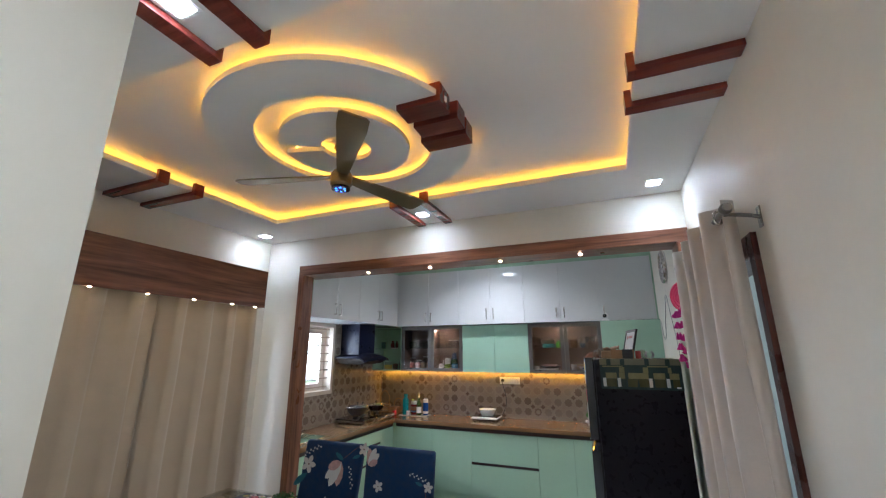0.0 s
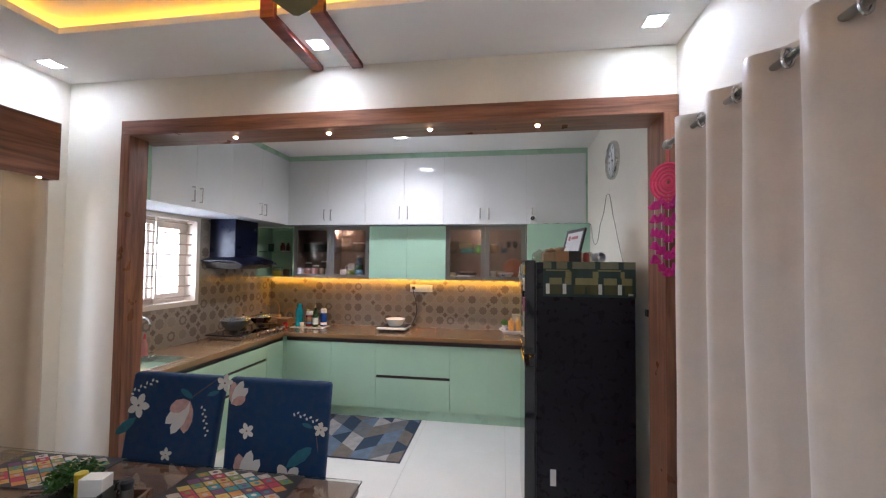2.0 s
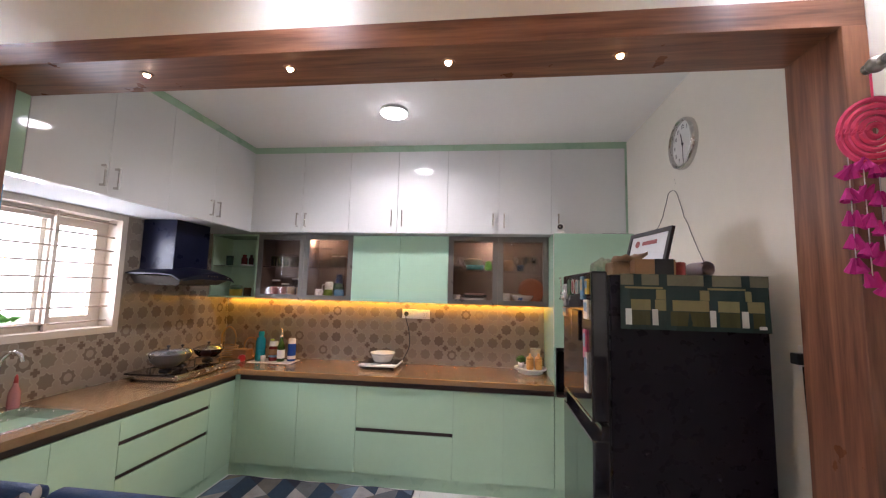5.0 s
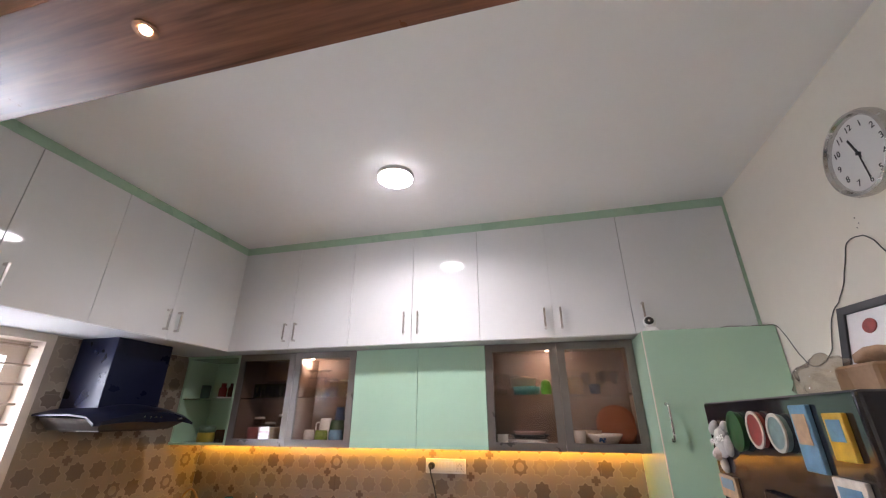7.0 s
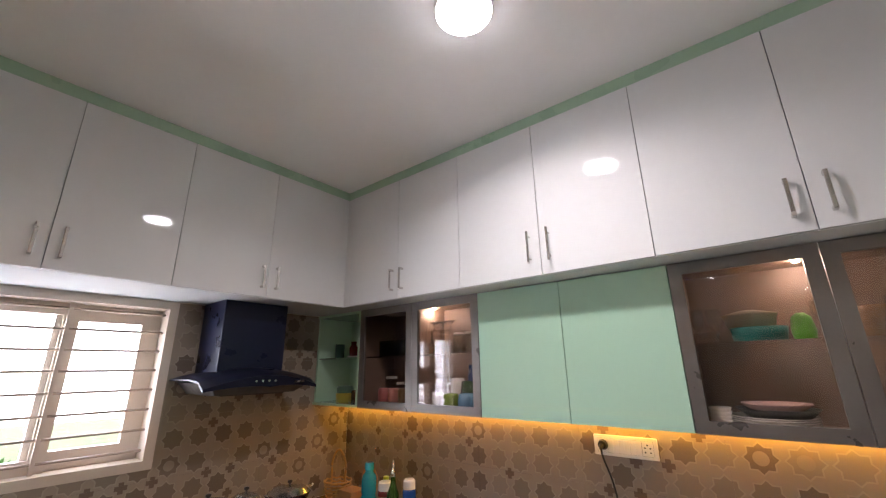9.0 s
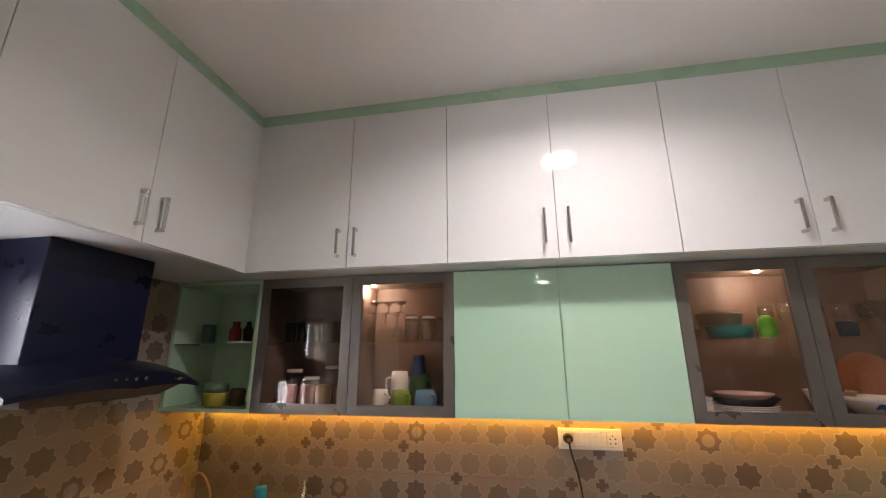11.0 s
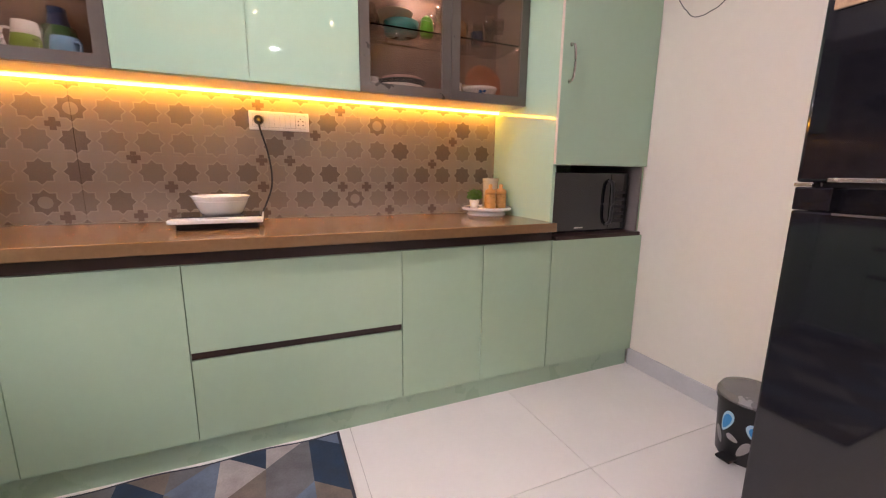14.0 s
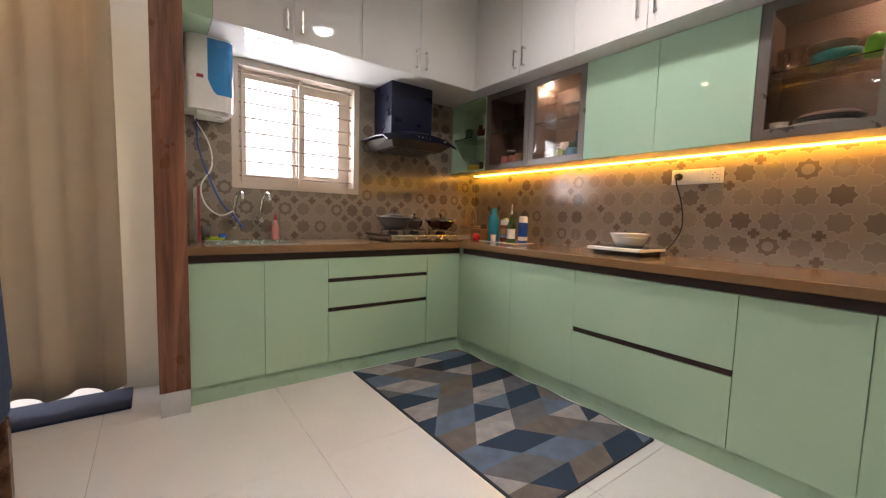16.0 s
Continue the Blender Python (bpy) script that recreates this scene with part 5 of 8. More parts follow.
for k in range(5):
    part("button", box(0.625, 5.2675, 0.86 + k * 0.04, 0.71, 5.2702, 0.878 + k * 0.04), BLACKPLA, mw)

# cooker hood
hd = thing("cooker_hood", (-2.9, 4.84, 1.58), "dark blue-black curved cooker hood over the stove", "cooker hood")
part("chimney", box(XL + 0.012, 4.685, 1.70, -2.80, 5.06, 2.106, 0.004), NAVY_STEEL, hd)
b = bmesh.new()
NY = 24
prof = []
for i in range(NY + 1):
    u = i / NY
    y = 4.565 + 0.63 * u
    w = abs(2 * u - 1)
    droop = 0.06 * w ** 1.8
    xf = -2.585 - 0.05 * w ** 2.4
    prof.append((y, droop, xf))
top, bot = [], []
for y, dr, xf in prof:
    top.append([b.verts.new((XL + 0.012, y, 1.735 - dr * 0.9)), b.verts.new((-2.82, y, 1.742 - dr)), b.verts.new((-2.70, y, 1.73 - dr)), b.verts.new((xf, y, 1.695 - dr))])
    bot.append([b.verts.new((v.co.x, y, v.co.z - (0.045 if k == 3 else 0.03) * (1.3 - abs(2 * (y - 4.565) / 0.63 - 1)))) for k, v in enumerate(top[-1])])
for i in range(NY):
    for k in range(3):
        b.faces.new((top[i][k], top[i][k + 1], top[i + 1][k + 1], top[i + 1][k]))
        b.faces.new((bot[i][k], bot[i + 1][k], bot[i + 1][k + 1], bot[i][k + 1]))
    b.faces.new((top[i][3], bot[i][3], bot[i + 1][3], top[i + 1][3]))
for c in (0, NY):
    b.faces.new(top[c] + bot[c][::-1])
bmesh.ops.recalc_face_normals(b, faces=b.faces)
CANOPY = mat("dark_canopy_glass", (0.006, 0.007, 0.018), 0.34, var=0.1)
CANOPY.node_tree.nodes["Principled BSDF"].inputs["Specular IOR Level"].default_value = 0.2
part("canopy", b, CANOPY, hd, "curved black glass canopy", "auto")
HOODIN = mat("hood_underside_steel", (0.085, 0.075, 0.066), 0.5, metal=0.4, scale=20)
b = bmesh.new()
lo_ = [b.verts.new(q) for q in ((XL + 0.013, 4.66, 1.60), (-2.72, 4.66, 1.60), (-2.72, 5.10, 1.60), (XL + 0.013, 5.10, 1.60))]
hi_ = [b.verts.new(q) for q in ((XL + 0.013, 4.60, 1.667), (-2.64, 4.60, 1.655), (-2.64, 5.16, 1.655), (XL + 0.013, 5.16, 1.667))]
for i in range(4):
    b.faces.new((lo_[i], lo_[(i + 1) % 4], hi_[(i + 1) % 4], hi_[i]))
b.faces.new(lo_)
b.faces.new(hi_)
bmesh.ops.recalc_face_normals(b, faces=b.faces)
part("housing", b, HOODIN, hd, "dull steel underside")
part("filter", box(-3.05, 4.70, 1.592, -2.76, 5.06, 1.5995, 0.002), HOODIN, hd, "steel filter under the canopy")
part("logo_bar", box(-2.592, 5.02, 1.655, -2.586, 5.08, 1.664), CHROME, hd)
for k in range(4):
    part("button", cyl((-2.591, 4.80 + k * 0.035, 1.668), (-2.583, 4.80 + k * 0.035, 1.668), 0.006, seg=10), CHROME, hd)

# gas stove
st = thing("gas_stove", (-2.80, 4.90, 0.885), "three-burner gas stove with black glass top and steel front", "stove")
part("glass_top", box(-3.03, 4.585, 0.925, -2.64, 5.335, 0.938, 0.003), BLACK, st)
part("front_panel", box(-2.64, 4.60, 0.893, -2.605, 5.335, 0.937, 0.005), CHROME, st, "brushed steel front")
part("tray_body", box(-3.02, 4.60, 0.895, -2.642, 5.327, 0.924, 0.003), CHROME, st)
for x, y in ((-2.99, 4.62), (-2.99, 5.30), (-2.67, 4.62), (-2.67, 5.30)):
    part("rubber_foot", cyl((x, y, 0.885), (x, y, 0.896), 0.013, seg=12), BLACKPLA, st)
for y in (4.92, 5.01, 5.10):
    part("knob", lathe([(0, 0), (0.017, 0), (0.015, 0.016), (0, 0.018)], (0, 0, 0), 18), CHROME, None).matrix_world = Matrix.Translation((-2.6045, y, 0.915)) @ Matrix.Rotation(radians(90), 4, 'Y')
    kn = scene.collection.objects[-1]
    km = kn.matrix_world.copy()
    kn.parent = st
    kn.matrix_local = Matrix.Translation(-Vector(st.location)) @ km
BURNERS = [(-2.82, 4.73), (-2.89, 4.97), (-2.82, 5.19)]
IRON = mat("cast_iron", (0.02, 0.02, 0.02), 0.6)
for x, y in BURNERS:
    part("burner", lathe([(0, 0), (0.045, 0), (0.04, 0.012), (0.02, 0.018), (0, 0.018)], (x, y, 0.938), 24), IRON, st)
    for k in range(4):
        a = radians(45 + 90 * k)
        d2 = Vector((math.cos(a), math.sin(a), 0))
        p = Vector((x, y, 0.939))
        part("pan_support", tube([p + d2 * 0.095, p + d2 * 0.095 + Vector((0, 0, 0.03)), p + d2 * 0.03 + Vector((0, 0, 0.032))], 0.0045, 6), IRON, st)
ZP = 0.9745


def pot(x, y, r, h, material, label, lid=True, loops=True, bulge=0.0):
    t = thing("cooking_pot", (x, y, ZP), label, "pot", "pots on the stove")
    part("bowl", lathe([(0, 0), (r * 0.55, 0), (r * (0.85 + bulge), h * 0.45), (r, h), (r * 1.03, h), (r * 1.03, h + 0.003), (r * 0.96, h), (r * 0.8, h * 0.45), (r * 0.5, 0.006), (0, 0.006)], (x, y, ZP), 32), material, t, smooth=True)
    if lid:
        ld = part("lid", lathe([(r * 0.99, h), (r * 0.8, h + 0.02), (r * 0.3, h + 0.034), (0, h + 0.036), (0, h + 0.03), (r * 0.8, h + 0.015), (r * 0.97, h)], (x, y, ZP), 32), mat("steel_lid", (0.52, 0.51, 0.50), 0.22, metal=0.8), t, "lid", True)
        part("lid_knob", lathe([(0, 0), (0.006, 0), (0.006, 0.01), (0.014, 0.016), (0.013, 0.026), (0, 0.028)], (x, y, ZP + h + 0.035), 14), BLACKPLA, ld, smooth=True)
    if loops:
        for s2 in (-1, 1):
            part("loop_handle", tube(curve_points([(x, y + s2 * r, ZP + h * 0.8), (x + 0.02, y + s2 * (r + 0.025), ZP + h + 0.012), (x - 0.0, y + s2 * (r + 0.03), ZP + h + 0.016), (x - 0.02, y + s2 * (r + 0.025), ZP + h + 0.012), (x - 0.035, y + s2 * r * 0.95, ZP + h * 0.8)], 5), 0.004), CHROME, t)


pot(-2.82, 4.74, 0.132, 0.092, mat("dark_aluminium", (0.34, 0.33, 0.32), 0.32, metal=0.8), "dark steel kadai with loop handles on the stove")
pot(-2.89, 4.97, 0.077, 0.066, mat("worn_steel", (0.42, 0.39, 0.35), 0.3, metal=0.9), "small steel pot on the middle burner", True, False)
pot(-2.82, 5.19, 0.118, 0.066, mat("maroon_enamel", (0.06, 0.022, 0.02), 0.25), "dark maroon pan with a glass lid on the stove", True, True)

# sink corner
tp = mat("blue_hose", (0.03, 0.08, 0.30), 0.4)
for y in (3.635, 3.80):
    z = 1.02
    t = thing("wall_tap", (XL, y, z), "chrome swan-neck wall tap above the kitchen sink", "tap", "kitchen taps")
    part("flange", cyl((XL + 0.0066, y, z), (XL + 0.012, y, z), 0.030, 0.026, 20), CHROME, t)
    part("body", cyl((XL + 0.012, y, z), (XL + 0.085, y, z), 0.017, 0.015, 16), CHROME, t)
    part("lever", tube(curve_points([(XL + 0.06, y, z - 0.014), (XL + 0.075, y, z - 0.035), (XL + 0.10, y, z - 0.05)], 5), 0.007, 8), CHROME, t)
    part("spout", tube(curve_points([(XL + 0.07, y, z + 0.008), (XL + 0.072, y + 0.002, z + 0.08), (XL + 0.085, y + 0.012, z + 0.15), (XL + 0.125, y + 0.025, z + 0.185), (XL + 0.165, y + 0.034, z + 0.170), (XL + 0.180, y + 0.038, z + 0.135)], 7), 0.011, 12), CHROME, t)
solid("water_hose", tube(curve_points([(XL + 0.05, 3.43, 1.66), (XL + 0.05, 3.44, 1.48), (XL + 0.05, 3.50, 1.28), (XL + 0.06, 3.57, 1.12), (XL + 0.085, 3.63, 1.05), (XL + 0.12, 3.68, 0.97)], 8), 0.0055), tp, "blue water hose from the purifier to the tap", "hose")
solid("white_hose", tube(curve_points([(XL + 0.05, 3.42, 1.66), (XL + 0.05, 3.50, 1.50), (XL + 0.05, 3.51, 1.36), (XL + 0.05, 3.45, 1.24), (XL + 0.06, 3.47, 1.12), (XL + 0.07, 3.55, 1.05), (XL + 0.085, 3.63, 1.08)], 8), 0.005), WHITEPLA, "white water hose below the purifier", "hose")
def rounded_back(x0, y0, x1, y1, r):
    """Plan of a case with its two front corners rounded."""
    turn = [math.pi / 2 * k / 8 for k in range(9)]
    return ([(x0, y0)] + [(x1 - r + r * math.sin(a), y0 + r - r * math.cos(a)) for a in turn]
            + [(x1 - r + r * math.cos(a), y1 - r + r * math.sin(a)) for a in turn] + [(x0, y1)])


# blue panel that wraps round the case's corner, with a swept lower edge
panel = bmesh.new()
wrap = [(-2.850, 3.478 + 0.0110 * k) for k in range(9)] + [(-2.900 + 0.050 * math.cos(a), 3.566 + 0.053 * math.sin(a)) for a in (0.26, 0.52, 0.79, 1.05, 1.31, 1.57)] + [(-2.955, 3.619)]
rim = []
for k, (px, py) in enumerate(wrap):
    low = 1.775 + 0.085 * max(0.0, 1 - k / 5) ** 2
    rim.append([panel.verts.new((px - d, py - (d if px < -2.86 else 0), z)) for z in (low, 2.095) for d in (0.0, 0.006)])
for a, c in zip(rim, rim[1:]):
    for i, j in ((0, 2), (2, 3), (3, 1), (1, 0)):
        panel.faces.new((a[i], c[i], c[j], a[j]))
for e in (rim[0], rim[-1]):
    panel.faces.new((e[0], e[2], e[3], e[1]))
bmesh.ops.recalc_face_normals(panel, faces=panel.faces[:])
pu = thing("water_purifier", (-2.99, 3.505, 1.66), "white wall-mounted water purifier with a blue side", "water purifier")
part("case", prism(rounded_back(XL + 0.008, 3.368, -2.853, 3.616, 0.05), 1.68, 2.135), WHITEPLA, pu, smooth="auto")
part("blue_panel", panel, mat("blue_plastic", (0.03, 0.24, 0.55), 0.25), pu, "blue front panel")
part("bottom_cap", box(XL + 0.02, 3.42, 1.655, -2.88, 3.59, 1.682, 0.008), WHITEPLA, pu)
part("mark", box(-2.8535, 3.42, 1.86, -2.8515, 3.455, 1.88), MAGMAT["red"], pu)
sp = thing("soap_bottle", (-3.02, 3.895, 0.885), "pink dish soap bottle beside the sink", "bottle")
part("bottle", lathe([(0, 0), (0.026, 0), (0.028, 0.01), (0.026, 0.09), (0.012, 0.125), (0.010, 0.14), (0, 0.14)], (-3.02, 3.895, 0.8855), 18), mat("pink_soap", (0.55, 0.22, 0.20), 0.25), sp, smooth=True)
part("cap", lathe([(0, 0.14), (0.012, 0.14), (0.008, 0.17), (0.004, 0.185), (0, 0.185)], (-3.02, 3.895, 0.8855), 14), mat("red_cap", (0.40, 0.03, 0.03), 0.35), sp, smooth=True)
solid("soap_tray", lathe([(0, 0), (0.05, 0), (0.062, 0.018), (0.058, 0.018), (0.047, 0.005), (0, 0.005)], (-3.0, 3.52, 0.889), 24), mat("lime_plastic", (0.42, 0.55, 0.04), 0.35), "lime green scrubber dish at the sink", "dish", smooth=True)
solid("sponge", box(-3.03, 3.54, 0.896, -2.98, 3.585, 0.93, 0.008), mat("blue_sponge", (0.02, 0.09, 0.42), 0.9, bump=0.8, bscale=90), "blue scrubbing sponge in the dish", "sponge")
solid("glass_tumbler", lathe([(0, 0), (0.026, 0), (0.030, 0.09), (0.028, 0.09), (0.024, 0.004), (0, 0.004)], (-3.03, 3.47, 0.889), 20), mat("cloudy_glass", (0.45, 0.42, 0.38), 0.2, trans=0.6), "cloudy glass tumbler by the sink", "glass", smooth=True)
bd = thing("chopping_board", (-2.93, 3.43, 0.885), "white chopping board with red edge against the jamb", "board")
b = box(-3.05, 3.405, 0.886, -2.78, 3.417, 1.22, 0.003)
part("board", b, WHITEPLA, bd)
part("edge", box(-2.78, 3.404, 0.886, -2.774, 3.418, 1.22, 0.002), MAGMAT["red"], bd)

# corner of the counter
TEAL = mat("teal_bottle", (0.02, 0.34, 0.42), 0.2, trans=0.25)
TBL = (-2.555, 5.565, 0.8895)
tb = thing("water_bottle", TBL, "teal plastic water bottle in the counter corner", "bottle")
part("bottle", lathe([(0, 0), (0.042, 0), (0.045, 0.008), (0.045, 0.085), (0.042, 0.095), (0.042, 0.103), (0.045, 0.113), (0.045, 0.185), (0.040, 0.205), (0.025, 0.222), (0.024, 0.236), (0, 0.236)], TBL, 28), TEAL, tb, smooth=True)
part("cap", lathe([(0, 0.236), (0.028, 0.236), (0.028, 0.268), (0.023, 0.276), (0, 0.276)], TBL, 24), TEAL, tb, smooth="auto")
OBL = (-2.345, 5.565, 0.8895)
ol = thing("oil_bottle", OBL, "green glass oil bottle with steel pourer", "bottle")
part("bottle", lathe([(0, 0), (0.033, 0), (0.035, 0.008), (0.035, 0.135), (0.016, 0.185), (0.013, 0.225), (0, 0.225)], OBL, 24), mat("green_glass", (0.05, 0.16, 0.02), 0.1, trans=0.5), ol, smooth=True)
part("label", lathe([(0.0355, 0.03), (0.0359, 0.03), (0.0359, 0.11), (0.0355, 0.11)], OBL, 24), CERAMIC, ol, "pale paper label")
part("pourer", lathe([(0, 0.225), (0.015, 0.225), (0.014, 0.250), (0.006, 0.262), (0.0045, 0.312), (0, 0.312)], OBL, 14), CHROME, ol, smooth=True)
JBL = (-2.432, 5.585, 0.8895)
jr = thing("spice_jar", JBL, "dark red jar with a white lid on the counter", "jar")
part("jar", lathe([(0, 0), (0.040, 0), (0.042, 0.01), (0.042, 0.125), (0.036, 0.138), (0, 0.138)], JBL, 24), mat("dark_red_jar", (0.16, 0.02, 0.02), 0.2), jr, smooth=True)
part("lid", lathe([(0, 0.138), (0.041, 0.138), (0.041, 0.178), (0.036, 0.184), (0, 0.184)], JBL, 24), CERAMIC, jr, "white lid", "auto")
part("label", lathe([(0.0423, 0.035), (0.0427, 0.035), (0.0427, 0.055), (0.0423, 0.055)], JBL, 24), MAGMAT["blue"], jr, "blue band on the label")
part("label", lathe([(0.0423, 0.06), (0.0427, 0.06), (0.0427, 0.11), (0.0423, 0.11)], JBL, 24), CARTON, jr, "brown printed label")
FBL = (-2.262, 5.615, 0.8895)
bb = thing("blue_flask", FBL, "dark blue bottle with white cap on the counter", "bottle")
part("body", lathe([(0, 0), (0.036, 0), (0.039, 0.008), (0.039, 0.150), (0.034, 0.165), (0, 0.165)], FBL, 24), mat("royal_blue", (0.012, 0.06, 0.26), 0.2), bb, smooth=True)
part("cap", lathe([(0, 0.165), (0.036, 0.165), (0.035, 0.205), (0.027, 0.215), (0, 0.215)], FBL, 24), CERAMIC, bb, "white cap", "auto")
part("label", lathe([(0.0392, 0.02), (0.0396, 0.02), (0.0396, 0.05), (0.0392, 0.05)], FBL, 24), CERAMIC, bb, "white band")
solid("plastic_cup", lathe([(0, 0), (0.020, 0), (0.026, 0.055), (0.024, 0.055), (0.018, 0.004), (0, 0.004)], (-2.485, 5.50, 0.8895), 18), CERAMIC, "small white measuring cup beside the jars", "cup", smooth=True)
solid("lime_cap_bottle", lathe([(0, 0), (0.026, 0), (0.026, 0.15), (0.018, 0.165), (0.018, 0.195), (0, 0.197)], (-2.478, 5.635, 0.8895), 18), mat("lime_cap", (0.45, 0.55, 0.05), 0.35), "lime capped bottle behind the jars", "bottle", smooth="auto")
solid("bottle_tray", box(-2.62, 5.46, 0.8852, -2.205, 5.68, 0.889, 0.001), CERAMIC, "white tray under the counter bottles", "tray")
bk = thing("wire_basket", (-2.93, 5.62, 0.885), "woven cane basket with a high handle in the corner", "basket")
CANE = mat("cane", (0.38, 0.22, 0.08), 0.6, var=0.15, scale=40)
for k in range(6):
    z = 0.89 + k * 0.022
    rr = 0.07 + 0.004 * k
    part("weave", tube([(-2.93 + rr * math.cos(a * math.pi / 12), 5.62 + rr * math.sin(a * math.pi / 12), z + 0.004 * math.sin(a * 3)) for a in range(25)], 0.006, 6), CANE, bk)
part("handle", tube(curve_points([(-3.0, 5.62, 0.99), (-3.0, 5.62, 1.12), (-2.93, 5.62, 1.19), (-2.86, 5.62, 1.12), (-2.86, 5.62, 0.99)], 7), 0.007), CANE, bk)
solid("cane_tray", tube([(-2.78 + 0.075 * math.cos(a * math.pi / 14), 5.77, 0.985 + 0.09 * math.sin(a * math.pi / 14)) for a in range(29)], 0.007, 6), CANE, "round cane trivet leaning on the tiles", "trivet")
solid("red_jar", lathe([(0, 0), (0.03, 0), (0.034, 0.02), (0.03, 0.05), (0.01, 0.06), (0, 0.06)], (-2.70, 5.50, 0.8855), 20), mat("bright_red", (0.50, 0.02, 0.025), 0.3), "small red pot by the cane basket", "pot", smooth=True)
solid("leather_box", box(-2.83, 5.54, 0.8855, -2.69, 5.66, 0.98, 0.006), CARTON, "brown carton in the counter corner", "box")

# induction cooker with bowl
ic = thing("induction_cooker", (-1.36, 5.53, 0.885), "white-rimmed induction cooker with a black glass plate", "cooker")
part("foot_body", box(-1.50, 5.43, 0.886, -1.20, 5.68, 0.918, 0.006), BLACKPLA, ic)
part("shell", box(-1.52, 5.39, 0.912, -1.18, 5.70, 0.93, 0.006, seg=3), WHITEPLA, ic)
part("glass_plate", box(-1.515, 5.46, 0.9302, -1.185, 5.696, 0.934, 0.001), BLACK, ic, "black glass plate")
part("control_strip", box(-1.41, 5.405, 0.9302, -1.31, 5.43, 0.9315), mat("grey_film", (0.35, 0.35, 0.35), 0.4), ic)
solid("white_bowl", lathe([(0, 0), (0.075, 0), (0.085, 0.012), (0.104, 0.055), (0.106, 0.060), (0.100, 0.058), (0.078, 0.018), (0, 0.014)], (-1.345, 5.575, 0.9342), 40), CERAMIC, "white plastic bowl on the induction cooker", "bowl", smooth=True)
solid("bowl_insert", lathe([(0, 0), (0.092, 0.0), (0.110, 0.030), (0.116, 0.040), (0.117, 0.044), (0.109, 0.042), (0.085, 0.010), (0, 0.008)], (-1.345, 5.575, 0.972), 40), CERAMIC, "second white bowl stacked in the first", "bowl", smooth=True)
sb = thing("switch_board", (-1.081, YB, 1.32), "white switch board with a black plug on the tiles", "switch")
SBX, SBZ = -1.081, 1.3645


def board_box(u0, u1, w0, w1, d0, d1, bev=0.0):
    return box(SBX + u0, YB - d1, SBZ + w0, SBX + u1, YB - d0, SBZ + w1, bev)


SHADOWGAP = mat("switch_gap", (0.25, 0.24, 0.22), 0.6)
part("plate", board_box(-0.138, 0.138, -0.0445, 0.0445, 0.006, 0.019, 0.004), WHITEPLA, sb)
part("inner_frame", board_box(-0.122, 0.122, -0.031, 0.031, 0.0191, 0.0205, 0.0006), SHADOWGAP, sb, "grey gap round the switches")
for u0, u1 in ((-0.121, -0.0735), (0.0745, 0.121)):
    part("socket", board_box(u0, u1, -0.030, 0.030, 0.0195, 0.0225, 0.001), WHITEPLA, sb)
for k in range(6):
    part("switch", board_box(-0.0725 + k * 0.0243, -0.0725 + (k + 1) * 0.0243 - 0.0008, -0.030, 0.030, 0.0195, 0.0228 + 0.0012 * (k % 2), 0.001), WHITEPLA, sb)
for dx, dz in ((0, 0.016), (-0.011, 0.004), (0.011, 0.004), (-0.011, -0.014), (0.011, -0.014)):
    part("socket_hole", cyl((SBX + 0.098 + dx, YB - 0.0232, SBZ + dz), (SBX + 0.098 + dx, YB - 0.0224, SBZ + dz), 0.0035, seg=8), BLACKPLA, sb)
PGX = SBX - 0.095
b = cyl((PGX, YB - 0.0228, SBZ + 0.002), (PGX, YB - 0.042, SBZ + 0.002), 0.023, 0.018, 18)
cyl((PGX, YB - 0.042, SBZ + 0.002), (PGX, YB - 0.058, SBZ - 0.012), 0.010, 0.007, 12, bm=b)
part("plug", b, BLACKPLA, sb, "black round plug")
part("cord", tube(curve_points([(PGX, YB - 0.056, SBZ - 0.01), (PGX + 0.006, YB - 0.056, SBZ - 0.05), (PGX + 0.030, YB - 0.040, 1.22), (PGX + 0.043, YB - 0.032, 1.12), (PGX + 0.038, YB - 0.034, 1.04), (PGX + 0.008, YB - 0.06, 0.96), (-1.19, YB - 0.11, 0.915), (-1.20, 5.66, 0.915)], 8), 0.0045), BLACKPLA, ic, "black power cord")

# cake stand with plant and jars
cs = thing("turntable", (0.015, 5.63, 0.885), "white two-tier turntable at the end of the counter", "tray")
part("foot", lathe([(0, 0), (0.11, 0), (0.115, 0.006), (0.105, 0.022), (0.09, 0.03), (0, 0.03)], (0.015, 5.63, 0.8855), 40), CERAMIC, cs, smooth="auto")
part("plate", lathe([(0, 0.03), (0.14, 0.03), (0.146, 0.036), (0.146, 0.048), (0.138, 0.048), (0.136, 0.04), (0, 0.04)], (0.015, 5.63, 0.8855), 40), CERAMIC, cs, smooth="auto")
AMB = mat("amber_ceramic", (0.62, 0.30, 0.08), 0.3, var=0.1, scale=40, bump=0.5, bscale=120)
for x, y in ((0.005, 5.57), (0.08, 5.58)):
    t = thing("amber_jar", (x, y, 0.927), "amber lidded jar on the white turntable", "jar", "amber jars")
    part("jar", lathe([(0, 0), (0.03, 0), (0.033, 0.01), (0.033, 0.075), (0.03, 0.085), (0, 0.085)], (x, y, 0.926), 24), AMB, t, smooth=True)
    part("lid", lathe([(0, 0.085), (0.034, 0.085), (0.03, 0.105), (0.01, 0.115), (0.012, 0.135), (0, 0.14)], (x, y, 0.926), 24), AMB, t, smooth=True)
